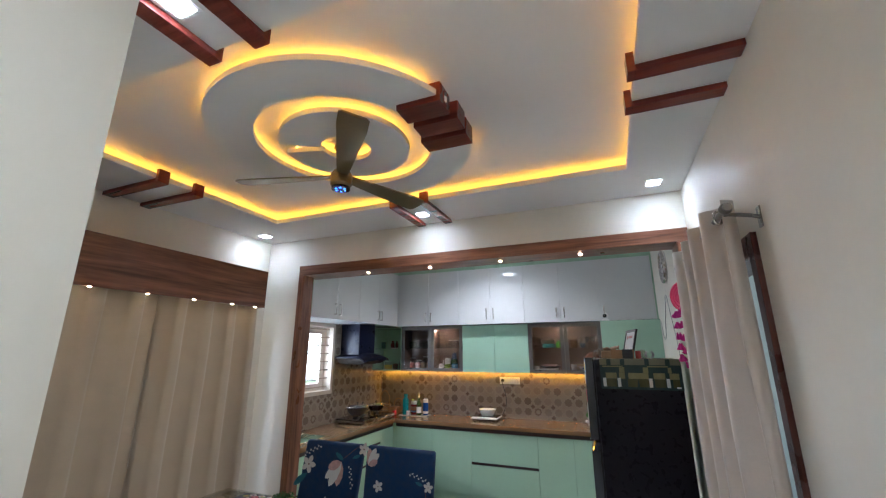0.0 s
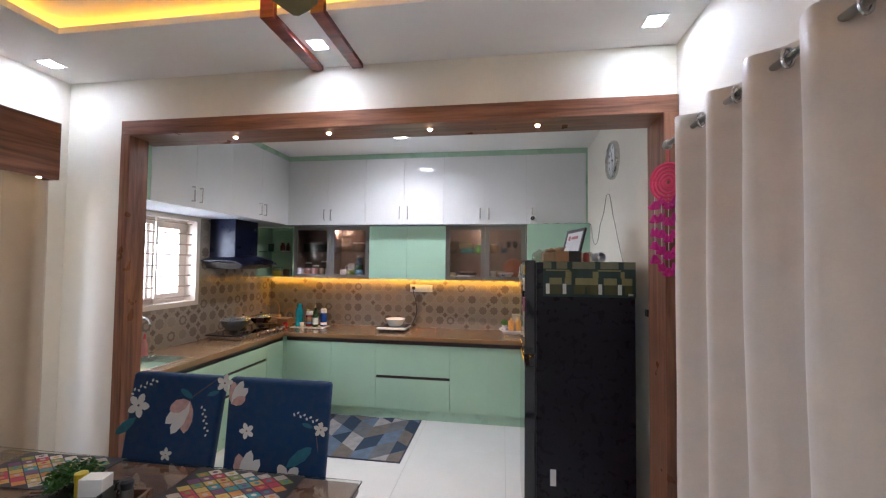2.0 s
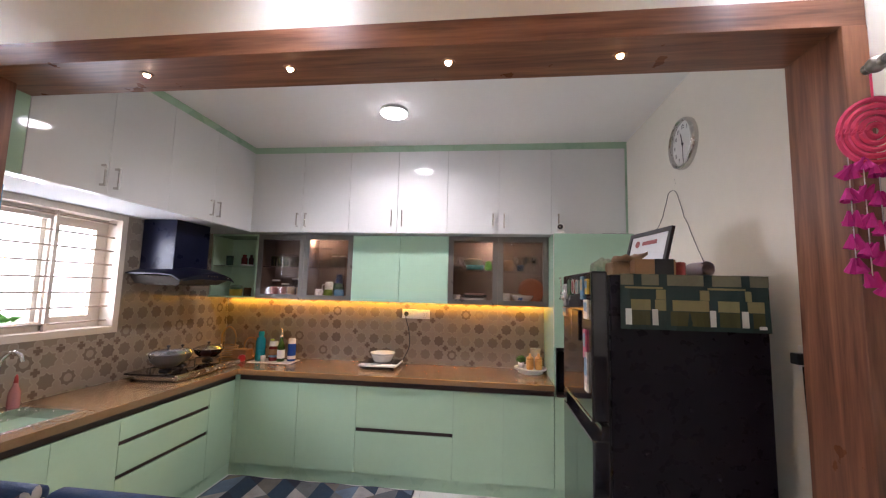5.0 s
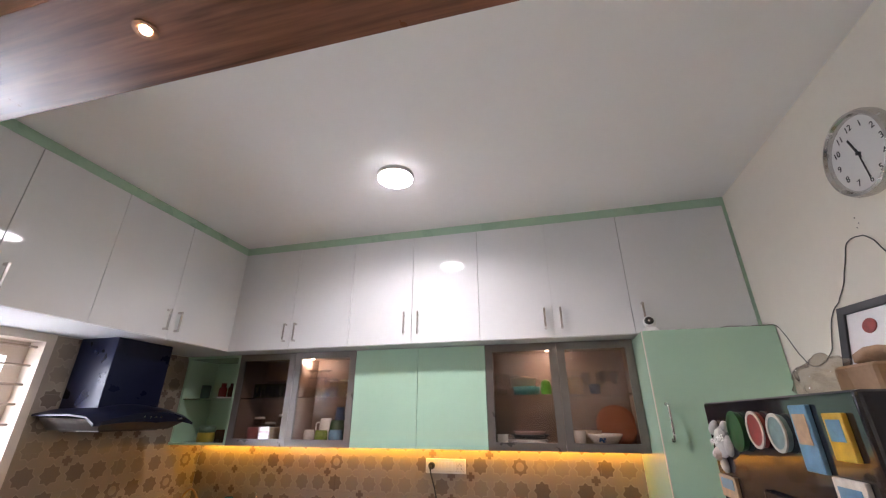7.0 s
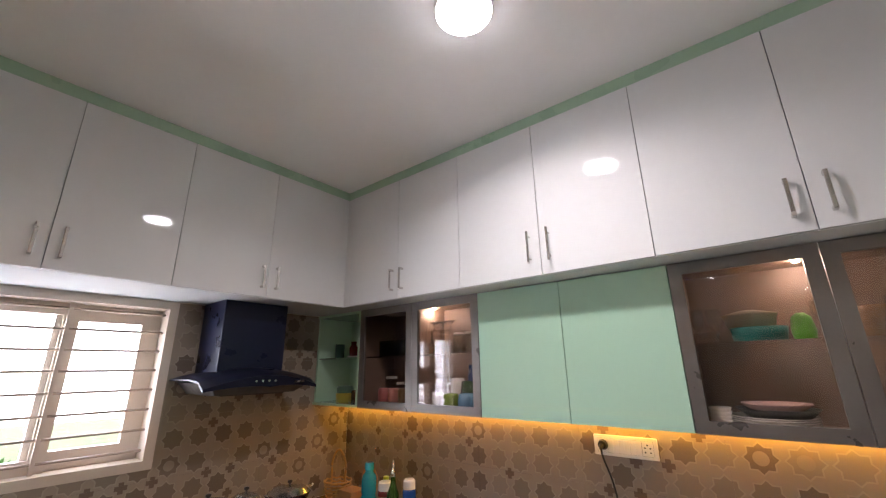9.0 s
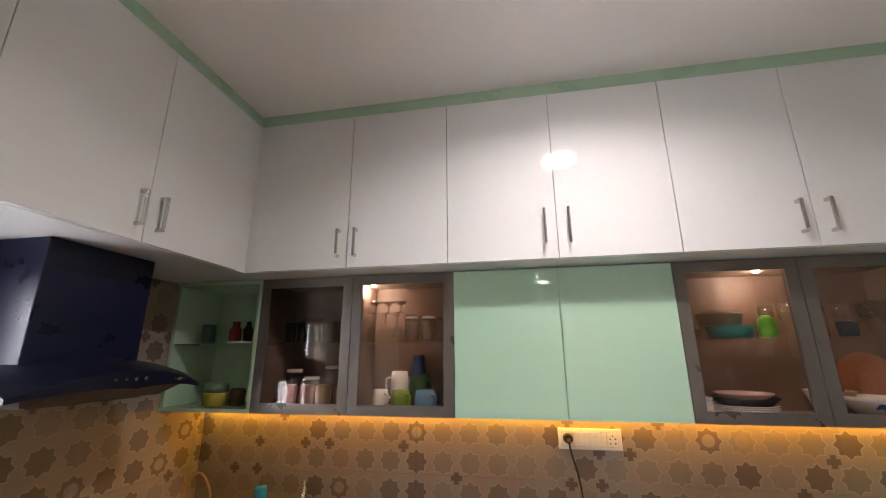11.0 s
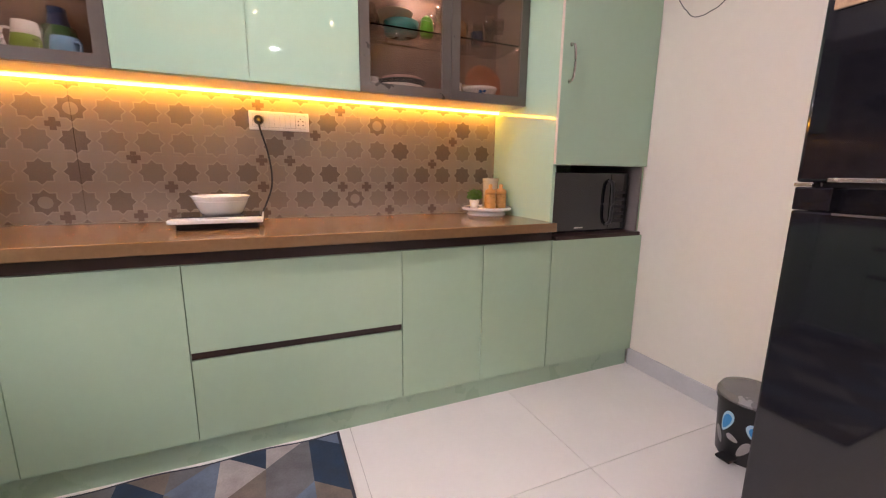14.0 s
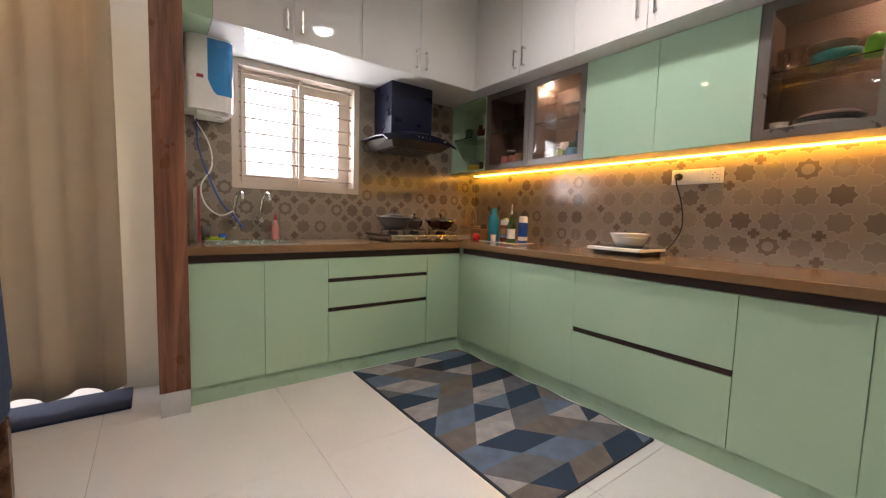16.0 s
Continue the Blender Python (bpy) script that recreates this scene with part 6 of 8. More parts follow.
solid("clear_canister", lathe([(0, 0), (0.045, 0), (0.045, 0.15), (0.048, 0.152), (0.048, 0.17), (0, 0.172)], (0.065, 5.675, 0.926), 26), mat("milky_plastic", (0.70, 0.62, 0.48), 0.25, trans=0.35), "tall cloudy canister behind the amber jars", "jar", smooth="auto")
pl = thing("small_plant", (-0.07, 5.62, 0.926), "small green plant in a white pot on the turntable", "plant")
part("flower_pot", lathe([(0, 0), (0.022, 0), (0.03, 0.05), (0.026, 0.05), (0.02, 0.006), (0, 0.006)], (-0.07, 5.62, 0.926), 22), CERAMIC, pl, smooth=True)


def leaf_ball(c, r, n, size, squash=0.8):
    b = bmesh.new()
    for _ in range(n):
        d3 = Vector((random.gauss(0, 1), random.gauss(0, 1), random.gauss(0, 1))).normalized() * r * random.uniform(0.35, 1.05)
        d3.z *= squash
        m = Matrix.Translation(Vector(c) + d3) @ Euler([random.uniform(0, 6.28) for _ in range(3)]).to_matrix().to_4x4()
        s3 = size * random.uniform(0.6, 1.3)
        vs = [b.verts.new(m @ Vector(p)) for p in ((0, -s3, 0), (s3 * 0.45, 0, s3 * 0.15), (0, s3, 0), (-s3 * 0.45, 0, s3 * 0.15))]
        b.faces.new(vs)
    return b


LEAF = mat("leaf_green", (0.07, 0.20, 0.02), 0.5, var=0.3, scale=30)
part("leaves", leaf_ball((-0.07, 5.62, 1.0), 0.042, 420, 0.010), LEAF, pl)

# ---- contents of shelves and glass cabinets ----
ZS0, ZS1 = ZM0 + 0.0185, 1.7975


STEMG = THIN_GLASS
GREENG = glazing("green_tumbler", (0.62, 0.68, 0.22), 0.10, 0.7, 0.03)


def vessel(name, cat_, label, x, y, z, prof, material, group="", handle=None):
    t = thing(name, (x, y, z), label, cat_, group)
    bd = part("body", lathe(prof, (x, y, z), 22), material, t, smooth=True)
    bd.visible_shadow = material not in (STEMG, GREENG)
    if handle:
        r, h0, h1, dx, dy = handle
        part("handle", tube(curve_points([(x + dx * r * 0.93, y + dy * r * 0.93, z + h1), (x + dx * (r + 0.022), y + dy * (r + 0.022), z + h1 - 0.004), (x + dx * (r + 0.024), y + dy * (r + 0.024), z + (h0 + h1) / 2), (x + dx * (r + 0.012), y + dy * (r + 0.012), z + h0 + 0.004), (x + dx * r * 0.9, y + dy * r * 0.9, z + h0)], 5), 0.005, 8), material, t)
    return t


def mug(x, y, z, r, h, color, label):
    m_ = mat("mug_glaze", color, 0.15, var=0.05, coat=0.3)
    vessel("mug", "mug", label, x, y, z, [(0, 0), (r * 0.7, 0), (r, h * 0.3), (r * 1.02, h * 0.6), (r * 0.9, h), (r * 0.84, h), (r * 0.9, h * 0.6), (r * 0.85, h * 0.3), (0, 0.006)], m_, "mugs in the glass cabinet", (r, h * 0.25, h * 0.8, 0.8, -0.6))


mug(-2.01, 5.58, ZS0, 0.036, 0.085, (0.72, 0.70, 0.66), "white mug on the cabinet floor")
mug(-1.91, 5.57, ZS0, 0.043, 0.082, (0.22, 0.32, 0.05), "lime green mug on the cabinet floor")
mug(-1.795, 5.56, ZS0, 0.046, 0.085, (0.13, 0.30, 0.46), "light blue mug on the cabinet floor")
mug(-1.845, 5.67, ZS0, 0.055, 0.145, (0.03, 0.075, 0.03), "dark green jug behind the mugs")
vessel("flask", "flask", "blue capped flask behind the mugs", -1.87, 5.745, ZS0, [(0, 0), (0.035, 0), (0.037, 0.17), (0.03, 0.2), (0.03, 0.235), (0, 0.235)], mat("flask_blue", (0.03, 0.06, 0.16), 0.3))
vessel("black_cup", "cup", "dark cup in the corner of the cabinet", -1.71, 5.66, ZS0, [(0, 0), (0.03, 0), (0.034, 0.16), (0.03, 0.16), (0, 0.01)], BLACKPLA)
for k, (x, y) in enumerate(((-2.07, 5.60), (-2.005, 5.61), (-1.94, 5.60), (-2.05, 5.69), (-1.98, 5.70), (-1.91, 5.70))):
    vessel("wine_glass", "glass", "clear glass turned upside down on the board", x, y, ZS1, [(0.029, 0), (0.030, 0.03), (0.024, 0.065), (0.004, 0.078), (0.004, 0.13), (0.027, 0.136), (0.027, 0.138), (0, 0.138)], STEMG, "glasses on the board")
    if k < 3:
        vessel("coupe_glass", "glass", "clear shallow glass stacked on another", x + 0.01, y + 0.01, ZS1 + 0.1385, [(0, 0), (0.026, 0.001), (0.004, 0.005), (0.004, 0.03), (0.034, 0.052), (0.032, 0.054), (0, 0.034)], STEMG, "glasses on the board")
for x, lid_, nm in ((-1.872, CERAMIC, "white"), (-1.792, CERAMIC, "white")):
    t = vessel("preserve_jar", "jar", "clear preserve jar with a %s lid on the board" % nm, x, 5.61, ZS1, [(0, 0), (0.034, 0), (0.036, 0.008), (0.036, 0.085), (0.030, 0.098), (0.030, 0.105), (0.028, 0.105), (0.028, 0.097), (0.034, 0.083), (0.034, 0.01), (0, 0.006)], STEMG, "preserve jars")
    part("lid", lathe([(0, 0.106), (0.033, 0.106), (0.033, 0.116), (0.03, 0.118), (0, 0.118)], (x, 5.61, ZS1), 22), lid_, t, "white screw lid", "auto")
t = vessel("straw_jar", "jar", "handled drinking jar with a red lid and striped straw", -1.722, 5.63, ZS1, [(0, 0), (0.032, 0), (0.034, 0.008), (0.034, 0.085), (0.029, 0.098), (0.027, 0.098), (0.032, 0.083), (0.032, 0.01), (0, 0.006)], STEMG)
part("lid", lathe([(0, 0.099), (0.033, 0.099), (0.033, 0.112), (0, 0.115)], (-1.722, 5.63, ZS1), 20), MAGMAT["red"], t, "red lid")
part("straw", cyl((-1.722, 5.63, ZS1 + 0.11), (-1.716, 5.625, ZS1 + 0.20), 0.0035, seg=8), MAGMAT["red"], t, "red striped straw")
vessel("steel_tumbler", "glass", "small steel tumbler at the end of the board", -1.682, 5.575, ZS1, [(0, 0), (0.016, 0), (0.020, 0.07), (0.0185, 0.07), (0.015, 0.004), (0, 0.004)], CHROME)
for k in range(5):
    vessel("green_tumbler", "glass", "olive green tumbler behind the tinted glass", -2.50 + 0.066 * k, 5.60, ZS1, [(0, 0), (0.024, 0), (0.028, 0.10), (0.0265, 0.10), (0.0225, 0.006), (0, 0.006)], GREENG, "green tumblers")
for k, c in enumerate(((0.50, 0.18, 0.18), (0.55, 0.25, 0.22), (0.45, 0.28, 0.14), (0.35, 0.20, 0.12))):
    vessel("canister", "jar", "coloured canister behind the tinted glass", -2.48 + 0.09 * k, 5.60, ZS0, [(0, 0), (0.036, 0), (0.038, 0.09), (0.03, 0.10), (0, 0.10)], mat("canister_tint", c, 0.3), "canisters in the glass cabinet")
# plates and bowls
for k in range(5):
    vessel("plate", "plate", "white plate in a low stack", -0.515, 5.62, ZS0 + 0.007 * k, [(0, 0), (0.07, 0), (0.125, 0.012), (0.125, 0.015), (0.07, 0.004), (0, 0.004)], CERAMIC, "stack of white plates")
vessel("red_rim_bowl", "bowl", "white bowl with a red rim in the black pan", -0.50, 5.62, ZS0 + 0.0445, [(0, 0), (0.05, 0), (0.10, 0.035), (0.102, 0.04), (0.095, 0.037), (0.048, 0.006), (0, 0.006)], mat("pinkish_ceramic", (0.62, 0.42, 0.38), 0.2))
vessel("black_pan", "pan", "shallow black pan standing on the stack of plates", -0.50, 5.62, ZS0 + 0.038, [(0, 0), (0.09, 0), (0.122, 0.03), (0.118, 0.03), (0.087, 0.006), (0, 0.006)], IRON)
for k in range(4):
    vessel("small_bowl", "bowl", "small white bowl in a stack", -0.665, 5.585, ZS0 + 0.014 * k, [(0, 0), (0.025, 0), (0.038, 0.026), (0.035, 0.026), (0.023, 0.004), (0, 0.004)], CERAMIC, "stack of small bowls")
vessel("cup", "cup", "white cup behind the tinted glass", -0.205, 5.62, ZS0, [(0, 0), (0.03, 0), (0.038, 0.09), (0.035, 0.09), (0.027, 0.006), (0, 0.006)], CERAMIC)
pb = vessel("patterned_bowl", "bowl", "white bowl with blue pattern in the cabinet", -0.06, 5.62, ZS0, [(0, 0), (0.05, 0), (0.095, 0.06), (0.101, 0.076), (0.095, 0.075), (0.047, 0.006), (0, 0.006)], CERAMIC)
BLUE_PRINT = mat("blue_glaze", (0.05, 0.16, 0.42), 0.2)
for ang, z, r in ((-1.95, 0.046, 0.011), (-1.80, 0.036, 0.008), (-1.72, 0.050, 0.008), (-2.08, 0.038, 0.006)):
    rr = 0.05 + 0.045 * z / 0.06
    c, n = Vector((-0.06 + rr * math.cos(ang), 5.62 + rr * math.sin(ang), ZS0 + z)), Vector((0.8 * math.cos(ang), 0.8 * math.sin(ang), -0.6))
    part("blue_print", cyl(c - 0.003 * n, c + 0.0012 * n, r, seg=12), BLUE_PRINT, pb, "blue painted petal")
vessel("mixing_bowl", "bowl", "cloudy mixing bowl behind the cup", -0.15, 5.70, ZS0, [(0, 0), (0.05, 0), (0.085, 0.09), (0.08, 0.09), (0.046, 0.006), (0, 0.006)], mat("beige_bowl", (0.45, 0.36, 0.26), 0.3))
vessel("teal_casserole", "pot", "teal casserole on the glass board", -0.50, 5.63, ZS1, [(0, 0), (0.08, 0), (0.088, 0.05), (0.084, 0.05), (0.075, 0.006), (0, 0.006)], mat("teal_casserole", (0.02, 0.16, 0.15), 0.3))
vessel("sand_casserole", "pot", "pale lidded pot stacked on the casserole", -0.52, 5.66, ZS1 + 0.052, [(0, 0), (0.075, 0), (0.085, 0.045), (0.09, 0.05), (0.03, 0.065), (0, 0.067)], mat("sand_pot", (0.48, 0.40, 0.28), 0.4))
vessel("green_toy_cup", "cup", "bright green cup on the glass board", -0.375, 5.60, ZS1, [(0, 0), (0.03, 0), (0.035, 0.03), (0.028, 0.075), (0.012, 0.09), (0, 0.09)], mat("bright_green", (0.12, 0.42, 0.03), 0.35))
for x in (-0.69, -0.645):
    vessel("glass_bowl", "bowl", "small clear glass bowl on the board", x, 5.60, ZS1, [(0, 0), (0.018, 0), (0.03, 0.04), (0.028, 0.04), (0.016, 0.005), (0, 0.005)], STEMG, "small glass bowls")
vessel("storage_jar", "jar", "clear storage jar of brown grain on the board", -0.19, 5.63, ZS1, [(0, 0), (0.045, 0), (0.048, 0.085), (0.04, 0.10), (0, 0.105)], mat("grain_jar", (0.36, 0.22, 0.12), 0.15, var=0.2, scale=60))
vessel("blue_cup", "cup", "dark blue cup on the glass board", -0.08, 5.62, ZS1, [(0, 0), (0.03, 0), (0.036, 0.06), (0.033, 0.06), (0.026, 0.006), (0, 0.006)], mat("ink_blue", (0.04, 0.06, 0.10), 0.2))
pl2 = thing("serving_plate", (0.06, 5.76, ZS0), "terracotta serving plate standing in the cabinet", "plate")
n = lathe([(0, 0), (0.09, 0), (0.12, 0.01), (0.12, 0.014), (0.09, 0.005), (0, 0.005)], (0, 0, 0), 30)
bmesh.ops.transform(n, matrix=Matrix.Translation((0.03, 5.745, ZS0 + 0.118)) @ Matrix.Rotation(radians(78), 4, 'X'), verts=n.verts)
part("dish", n, mat("terracotta", (0.33, 0.12, 0.055), 0.5), pl2, smooth=True)
for x, y in ((-0.70, 5.70), (-0.635, 5.705), (-0.30, 5.60), (-0.31, 5.71), (-0.02, 5.60), (0.045, 5.61), (-0.12, 5.71), (-0.03, 5.71), (0.05, 5.72)):
    vessel("wine_glass", "glass", "clear stemmed glass on the glass board", x, y, ZS1, [(0, 0), (0.026, 0), (0.026, 0.002), (0.004, 0.006), (0.004, 0.055), (0.024, 0.075), (0.029, 0.11), (0.026, 0.14), (0.0245, 0.14), (0.027, 0.11), (0.022, 0.077), (0, 0.062)], STEMG, "glasses on the board")
for x in (-2.47, -2.40, -2.33, -2.26, -2.19):
    vessel("tumbler", "glass", "clear tumbler behind the tinted glass", x, 5.70, ZS1, [(0, 0), (0.025, 0), (0.03, 0.13), (0.0285, 0.13), (0.0235, 0.006), (0, 0.006)], STEMG, "glasses on the board")
for k, (x, h) in enumerate(((-2.52, 0.17), (-2.42, 0.13), (-2.31, 0.19), (-2.21, 0.15))):
    vessel("glass_jar", "jar", "clear glass jar with a pale lid", x, 5.705, ZS0, [(0, 0), (0.04, 0), (0.042, h * 0.8), (0.034, h * 0.9), (0, h * 0.9)], STEMG, "glass jars in the cabinet")
    vessel("jar_lid", "lid", "cream plastic lid on a glass jar", x, 5.705, ZS0 + h * 0.9 + 0.0005, [(0, 0), (0.037, 0), (0.037, 0.014), (0, 0.016)], CREAMPLA, "jar lids")
vessel("white_pitcher", "pitcher", "white pitcher with a dark blue band", -1.955, 5.70, ZS0, [(0, 0), (0.04, 0), (0.045, 0.11), (0.038, 0.16), (0.034, 0.16), (0.04, 0.11), (0, 0.008)], CERAMIC, "", (0.042, 0.04, 0.13, -0.9, -0.4))
# open corner shelf
vessel("yellow_tin", "tin", "yellow round tin with a green lid on the shelf", -2.88, 5.60, ZS0, [(0, 0), (0.06, 0), (0.062, 0.055), (0.06, 0.06), (0, 0.06)], mat("yellow_tin", (0.46, 0.35, 0.05), 0.35))
vessel("tin_lid_box", "tin", "dark green box stacked on the yellow tin", -2.88, 5.60, ZS0 + 0.0605, [(0, 0), (0.056, 0), (0.058, 0.03), (0.05, 0.045), (0, 0.045)], mat("sage_box", (0.10, 0.17, 0.11), 0.4))
vessel("brown_jar", "jar", "brown jar on the lower shelf", -2.765, 5.61, ZS0, [(0, 0), (0.035, 0), (0.037, 0.07), (0.03, 0.08), (0, 0.08)], mat("brown_jar", (0.12, 0.07, 0.035), 0.25))
vessel("black_pepper_mill", "mill", "dark pepper bottle on the lower shelf", -2.68, 5.62, ZS0, [(0, 0), (0.026, 0), (0.026, 0.09), (0.018, 0.10), (0.02, 0.13), (0, 0.132)], BLACKPLA)
vessel("green_lid_jar", "jar", "jar with a dark green lid on the glass board", -2.98, 5.61, ZS1, [(0, 0), (0.032, 0), (0.034, 0.06), (0.035, 0.065), (0.035, 0.10), (0, 0.102)], mat("dark_green_jar", (0.015, 0.06, 0.035), 0.3))
vessel("red_lid_jar", "jar", "red capped sauce bottle on the glass board", -2.82, 5.61, ZS1 + 0.013, [(0, 0), (0.03, 0), (0.03, 0.06), (0.018, 0.075), (0.02, 0.10), (0, 0.102)], mat("sauce_red", (0.12, 0.015, 0.012), 0.25))
vessel("sauce_bottle", "bottle", "small dark sauce bottle on the glass board", -2.755, 5.62, ZS1 + 0.013, [(0, 0), (0.022, 0), (0.024, 0.06), (0.012, 0.08), (0.012, 0.10), (0, 0.10)], mat("sauce_brown", (0.06, 0.018, 0.012), 0.2))
vessel("white_dish", "dish", "white dish under the sauce bottles", -2.79, 5.615, ZS1, [(0, 0), (0.06, 0), (0.068, 0.012), (0.06, 0.012), (0, 0.012)], CERAMIC)

# ---- dining room ----
# fan
fan = thing("ceiling_fan", (-1.13, 1.93, 2.67), "antique-brass three-blade ceiling fan hanging still", "ceiling fan")
BRASS = mat("antique_brass", (0.22, 0.17, 0.09), 0.32, metal=0.85, var=0.1)
part("rod", cyl((-1.13, 1.93, 2.78), (-1.13, 1.93, ZT - 0.001), 0.011), BRASS, fan)
part("canopy_cup", lathe([(0, 0), (0.05, 0), (0.055, -0.02), (0.03, -0.05), (0.012, -0.055), (0, -0.055)], (-1.13, 1.93, ZT - 0.001), 26), BRASS, fan, smooth="auto")
part("motor", lathe([(0, 0.0), (0.05, 0.0), (0.062, 0.015), (0.064, 0.075), (0.05, 0.10), (0.02, 0.115), (0, 0.115)], (-1.13, 1.93, 2.685), 32), BRASS, fan, smooth="auto")
part("light_ring", lathe([(0, 0), (0.054, 0), (0.054, 0.012), (0, 0.012)], (-1.13, 1.93, 2.672), 32), BLACK, fan, "black sensor cap")
for k in range(6):
    a = k * math.pi / 3
    part("led", lathe([(0, 0), (0.006, 0), (0.006, 0.0015), (0, 0.0015)], (-1.13 + 0.028 * math.cos(a), 1.93 + 0.028 * math.sin(a), 2.6702), 10), BLUE_LED, fan, "blue indicator light")
for ang in (193, 72, 311):
    b = bmesh.new()
    sts = ((0.05, 0.030, 0.0), (0.14, 0.040, 0.0), (0.35, 0.056, 0.003), (0.55, 0.072, 0.006), (0.64, 0.070, 0.007), (0.655, 0.055, 0.007))
    up, dn = [], []
    for r, w, dz in sts:
        tilt = -0.2
        up.append([b.verts.new((r, s2 * w, dz + s2 * w * tilt + 0.004)) for s2 in (-1, 0, 1)])
        dn.append([b.verts.new((r, s2 * w, dz + s2 * w * tilt - 0.004 - (0.006 if s2 == 0 else 0))) for s2 in (-1, 0, 1)])
    for i in range(len(sts) - 1):
        for k in range(2):
            b.faces.new((up[i][k], up[i + 1][k], up[i + 1][k + 1], up[i][k + 1]))
            b.faces.new((dn[i][k], dn[i][k + 1], dn[i + 1][k + 1], dn[i + 1][k]))
        for k in (0, 2):
            b.faces.new((up[i][k], dn[i][k], dn[i + 1][k], up[i + 1][k]))
    for i in (0, -1):
        b.faces.new((up[i][0], up[i][1], up[i][2], dn[i][2], dn[i][1], dn[i][0]))
    bmesh.ops.recalc_face_normals(b, faces=b.faces)
    bmesh.ops.transform(b, matrix=Matrix.Translation((-1.13, 1.93, 2.755)) @ Matrix.Rotation(radians(ang), 4, 'Z'), verts=b.verts)
    part("blade", b, BRASS, fan, smooth="auto")

# pelmet with small lights
pm = thing("pelmet", (-2.86, 1.75, 2.152), "brown wood-veneer curtain pelmet on the dining wall", "pelmet")
part("front_board", box(-2.765, YF + 0.002, 2.152, -2.745, 3.0, 2.498, 0.001), WOOD_Y, pm)
part("end_board", box(XLD + 0.001, 2.98, 2.152, -2.765, 3.0, 2.498), WOOD_Y, pm)
part("top_board", box(XLD + 0.001, YF + 0.002, 2.476, -2.765, 2.98, 2.498), WOOD_Y, pm)
for y in (0.9, 1.25, 1.6, 1.95, 2.3, 2.65, 2.9):
    part("light", lathe([(0, 0), (0.010, 0), (0.010, 0.004), (0, 0.004)], (-2.755, y, 2.1478), 12), LENS_WARM, pm, "tiny warm light")


def curtain(name, x, y0, y1, z0, z1, folds, amp, label, group, flip=1, wear=0.012, sharp=1.0):
    """Hanging cloth along y, folded in x, with a slight spread to the hem."""
    t = thing(name, (x, (y0 + y1) / 2, z0), label, "curtain", group)
    ny, nz = folds * 14, 16
    b = bmesh.new()
    grid = []
    for i in range(ny + 1):
        u = i / ny
        col = []
        for k in range(nz + 1):
            v = k / nz
            ph = 2 * math.pi * folds * u
            a = amp * (0.85 + 0.3 * noise.noise((u * 5, v * 1.2, folds)))
            s_ = math.sin(ph + 0.25 * noise.noise((u * 4, v * 2, 7)))
            s_ = math.copysign(abs(s_) ** sharp, s_)
            xx = x + flip * (a * s_ + wear * noise.noise((u * 9, v * 4, 1)))
            yy = y0 + (y1 - y0) * u + 0.012 * math.cos(ph * 2) + (1 - v) * 0.03 * (u - 0.5)
            zz = z0 + (z1 - z0) * v + (0.01 * math.sin(ph) if k == 0 else 0)
            col.append(b.verts.new((xx, yy, zz)))
        grid.append(col)
    for a, c in zip(grid, grid[1:]):
        for k in range(nz):
            b.faces.new((a[k], c[k], c[k + 1], a[k + 1]))
    ob = part("cloth", b, CURTAIN, t, smooth=True)
    so_ = ob.modifiers.new("thick", 'SOLIDIFY')
    so_.thickness = 0.003
    return t


def backlit(m, share):
    """Lets some daylight through a cloth."""
    nt = m.node_tree
    b_, x_, o_ = nt.nodes.new("ShaderNodeBsdfTranslucent"), nt.nodes.new("ShaderNodeMixShader"), nt.nodes["Material Output"]
    b_.inputs[0].default_value = (0.70, 0.60, 0.46, 1)
    x_.inputs[0].default_value = share
    nt.links.new(nt.nodes["Principled BSDF"].outputs[0], x_.inputs[1])
    nt.links.new(b_.outputs[0], x_.inputs[2])
    nt.links.new(x_.outputs[0], o_.inputs[0])
    return m


TAN_CLOTH = backlit(mat("tan_satin_curtain", (0.44, 0.355, 0.255), 0.38, var=0.05, scale=8, bump=0.25, bscale=400, sheen=0.3), 0.22)
curtain("curtain", -2.872, 0.62, 2.11, 0.10, 2.474, 6, 0.036, "beige satin curtain hanging closed under the pelmet", "dining window curtains").children[0].data.materials[0] = TAN_CLOTH
curtain("curtain", -2.872, 2.09, 3.025, 0.075, 2.474, 4, 0.036, "beige satin curtain drawn over the balcony door", "dining window curtains", -1).children[0].data.materials[0] = TAN_CLOTH
rc = curtain("door_curtain", 0.700, 1.90, 2.90, 0.03, 2.322, 4, 0.056, "beige eyelet curtain on a steel rod over the doorway", "", 1, 0.008, 0.8)
for k in range(8):
    y = 1.92 + 0.98 * (k + 0.5) / 8
    b = bmesh.new()
    ring = [(0.700 + 0.030 * math.cos(a * math.pi / 10) * 0.55, y + 0.004 * math.cos(a * math.pi / 10), 2.268 + 0.027 * math.sin(a * math.pi / 10)) for a in range(21)]
    tube(ring, 0.005, 6, bm=b)
    part("eyelet", b, CHROME, rc, "steel eyelet")
rod = thing("curtain_rod", (0.700, 2.4, 2.268), "brushed steel curtain rod with ball ends", "curtain rod")
ROD = mat("dull_steel", (0.30, 0.28, 0.25), 0.3, metal=0.9)
part("rod", cyl((0.700, 1.88, 2.268), (0.700, 3.04, 2.268), 0.012), ROD, rod)
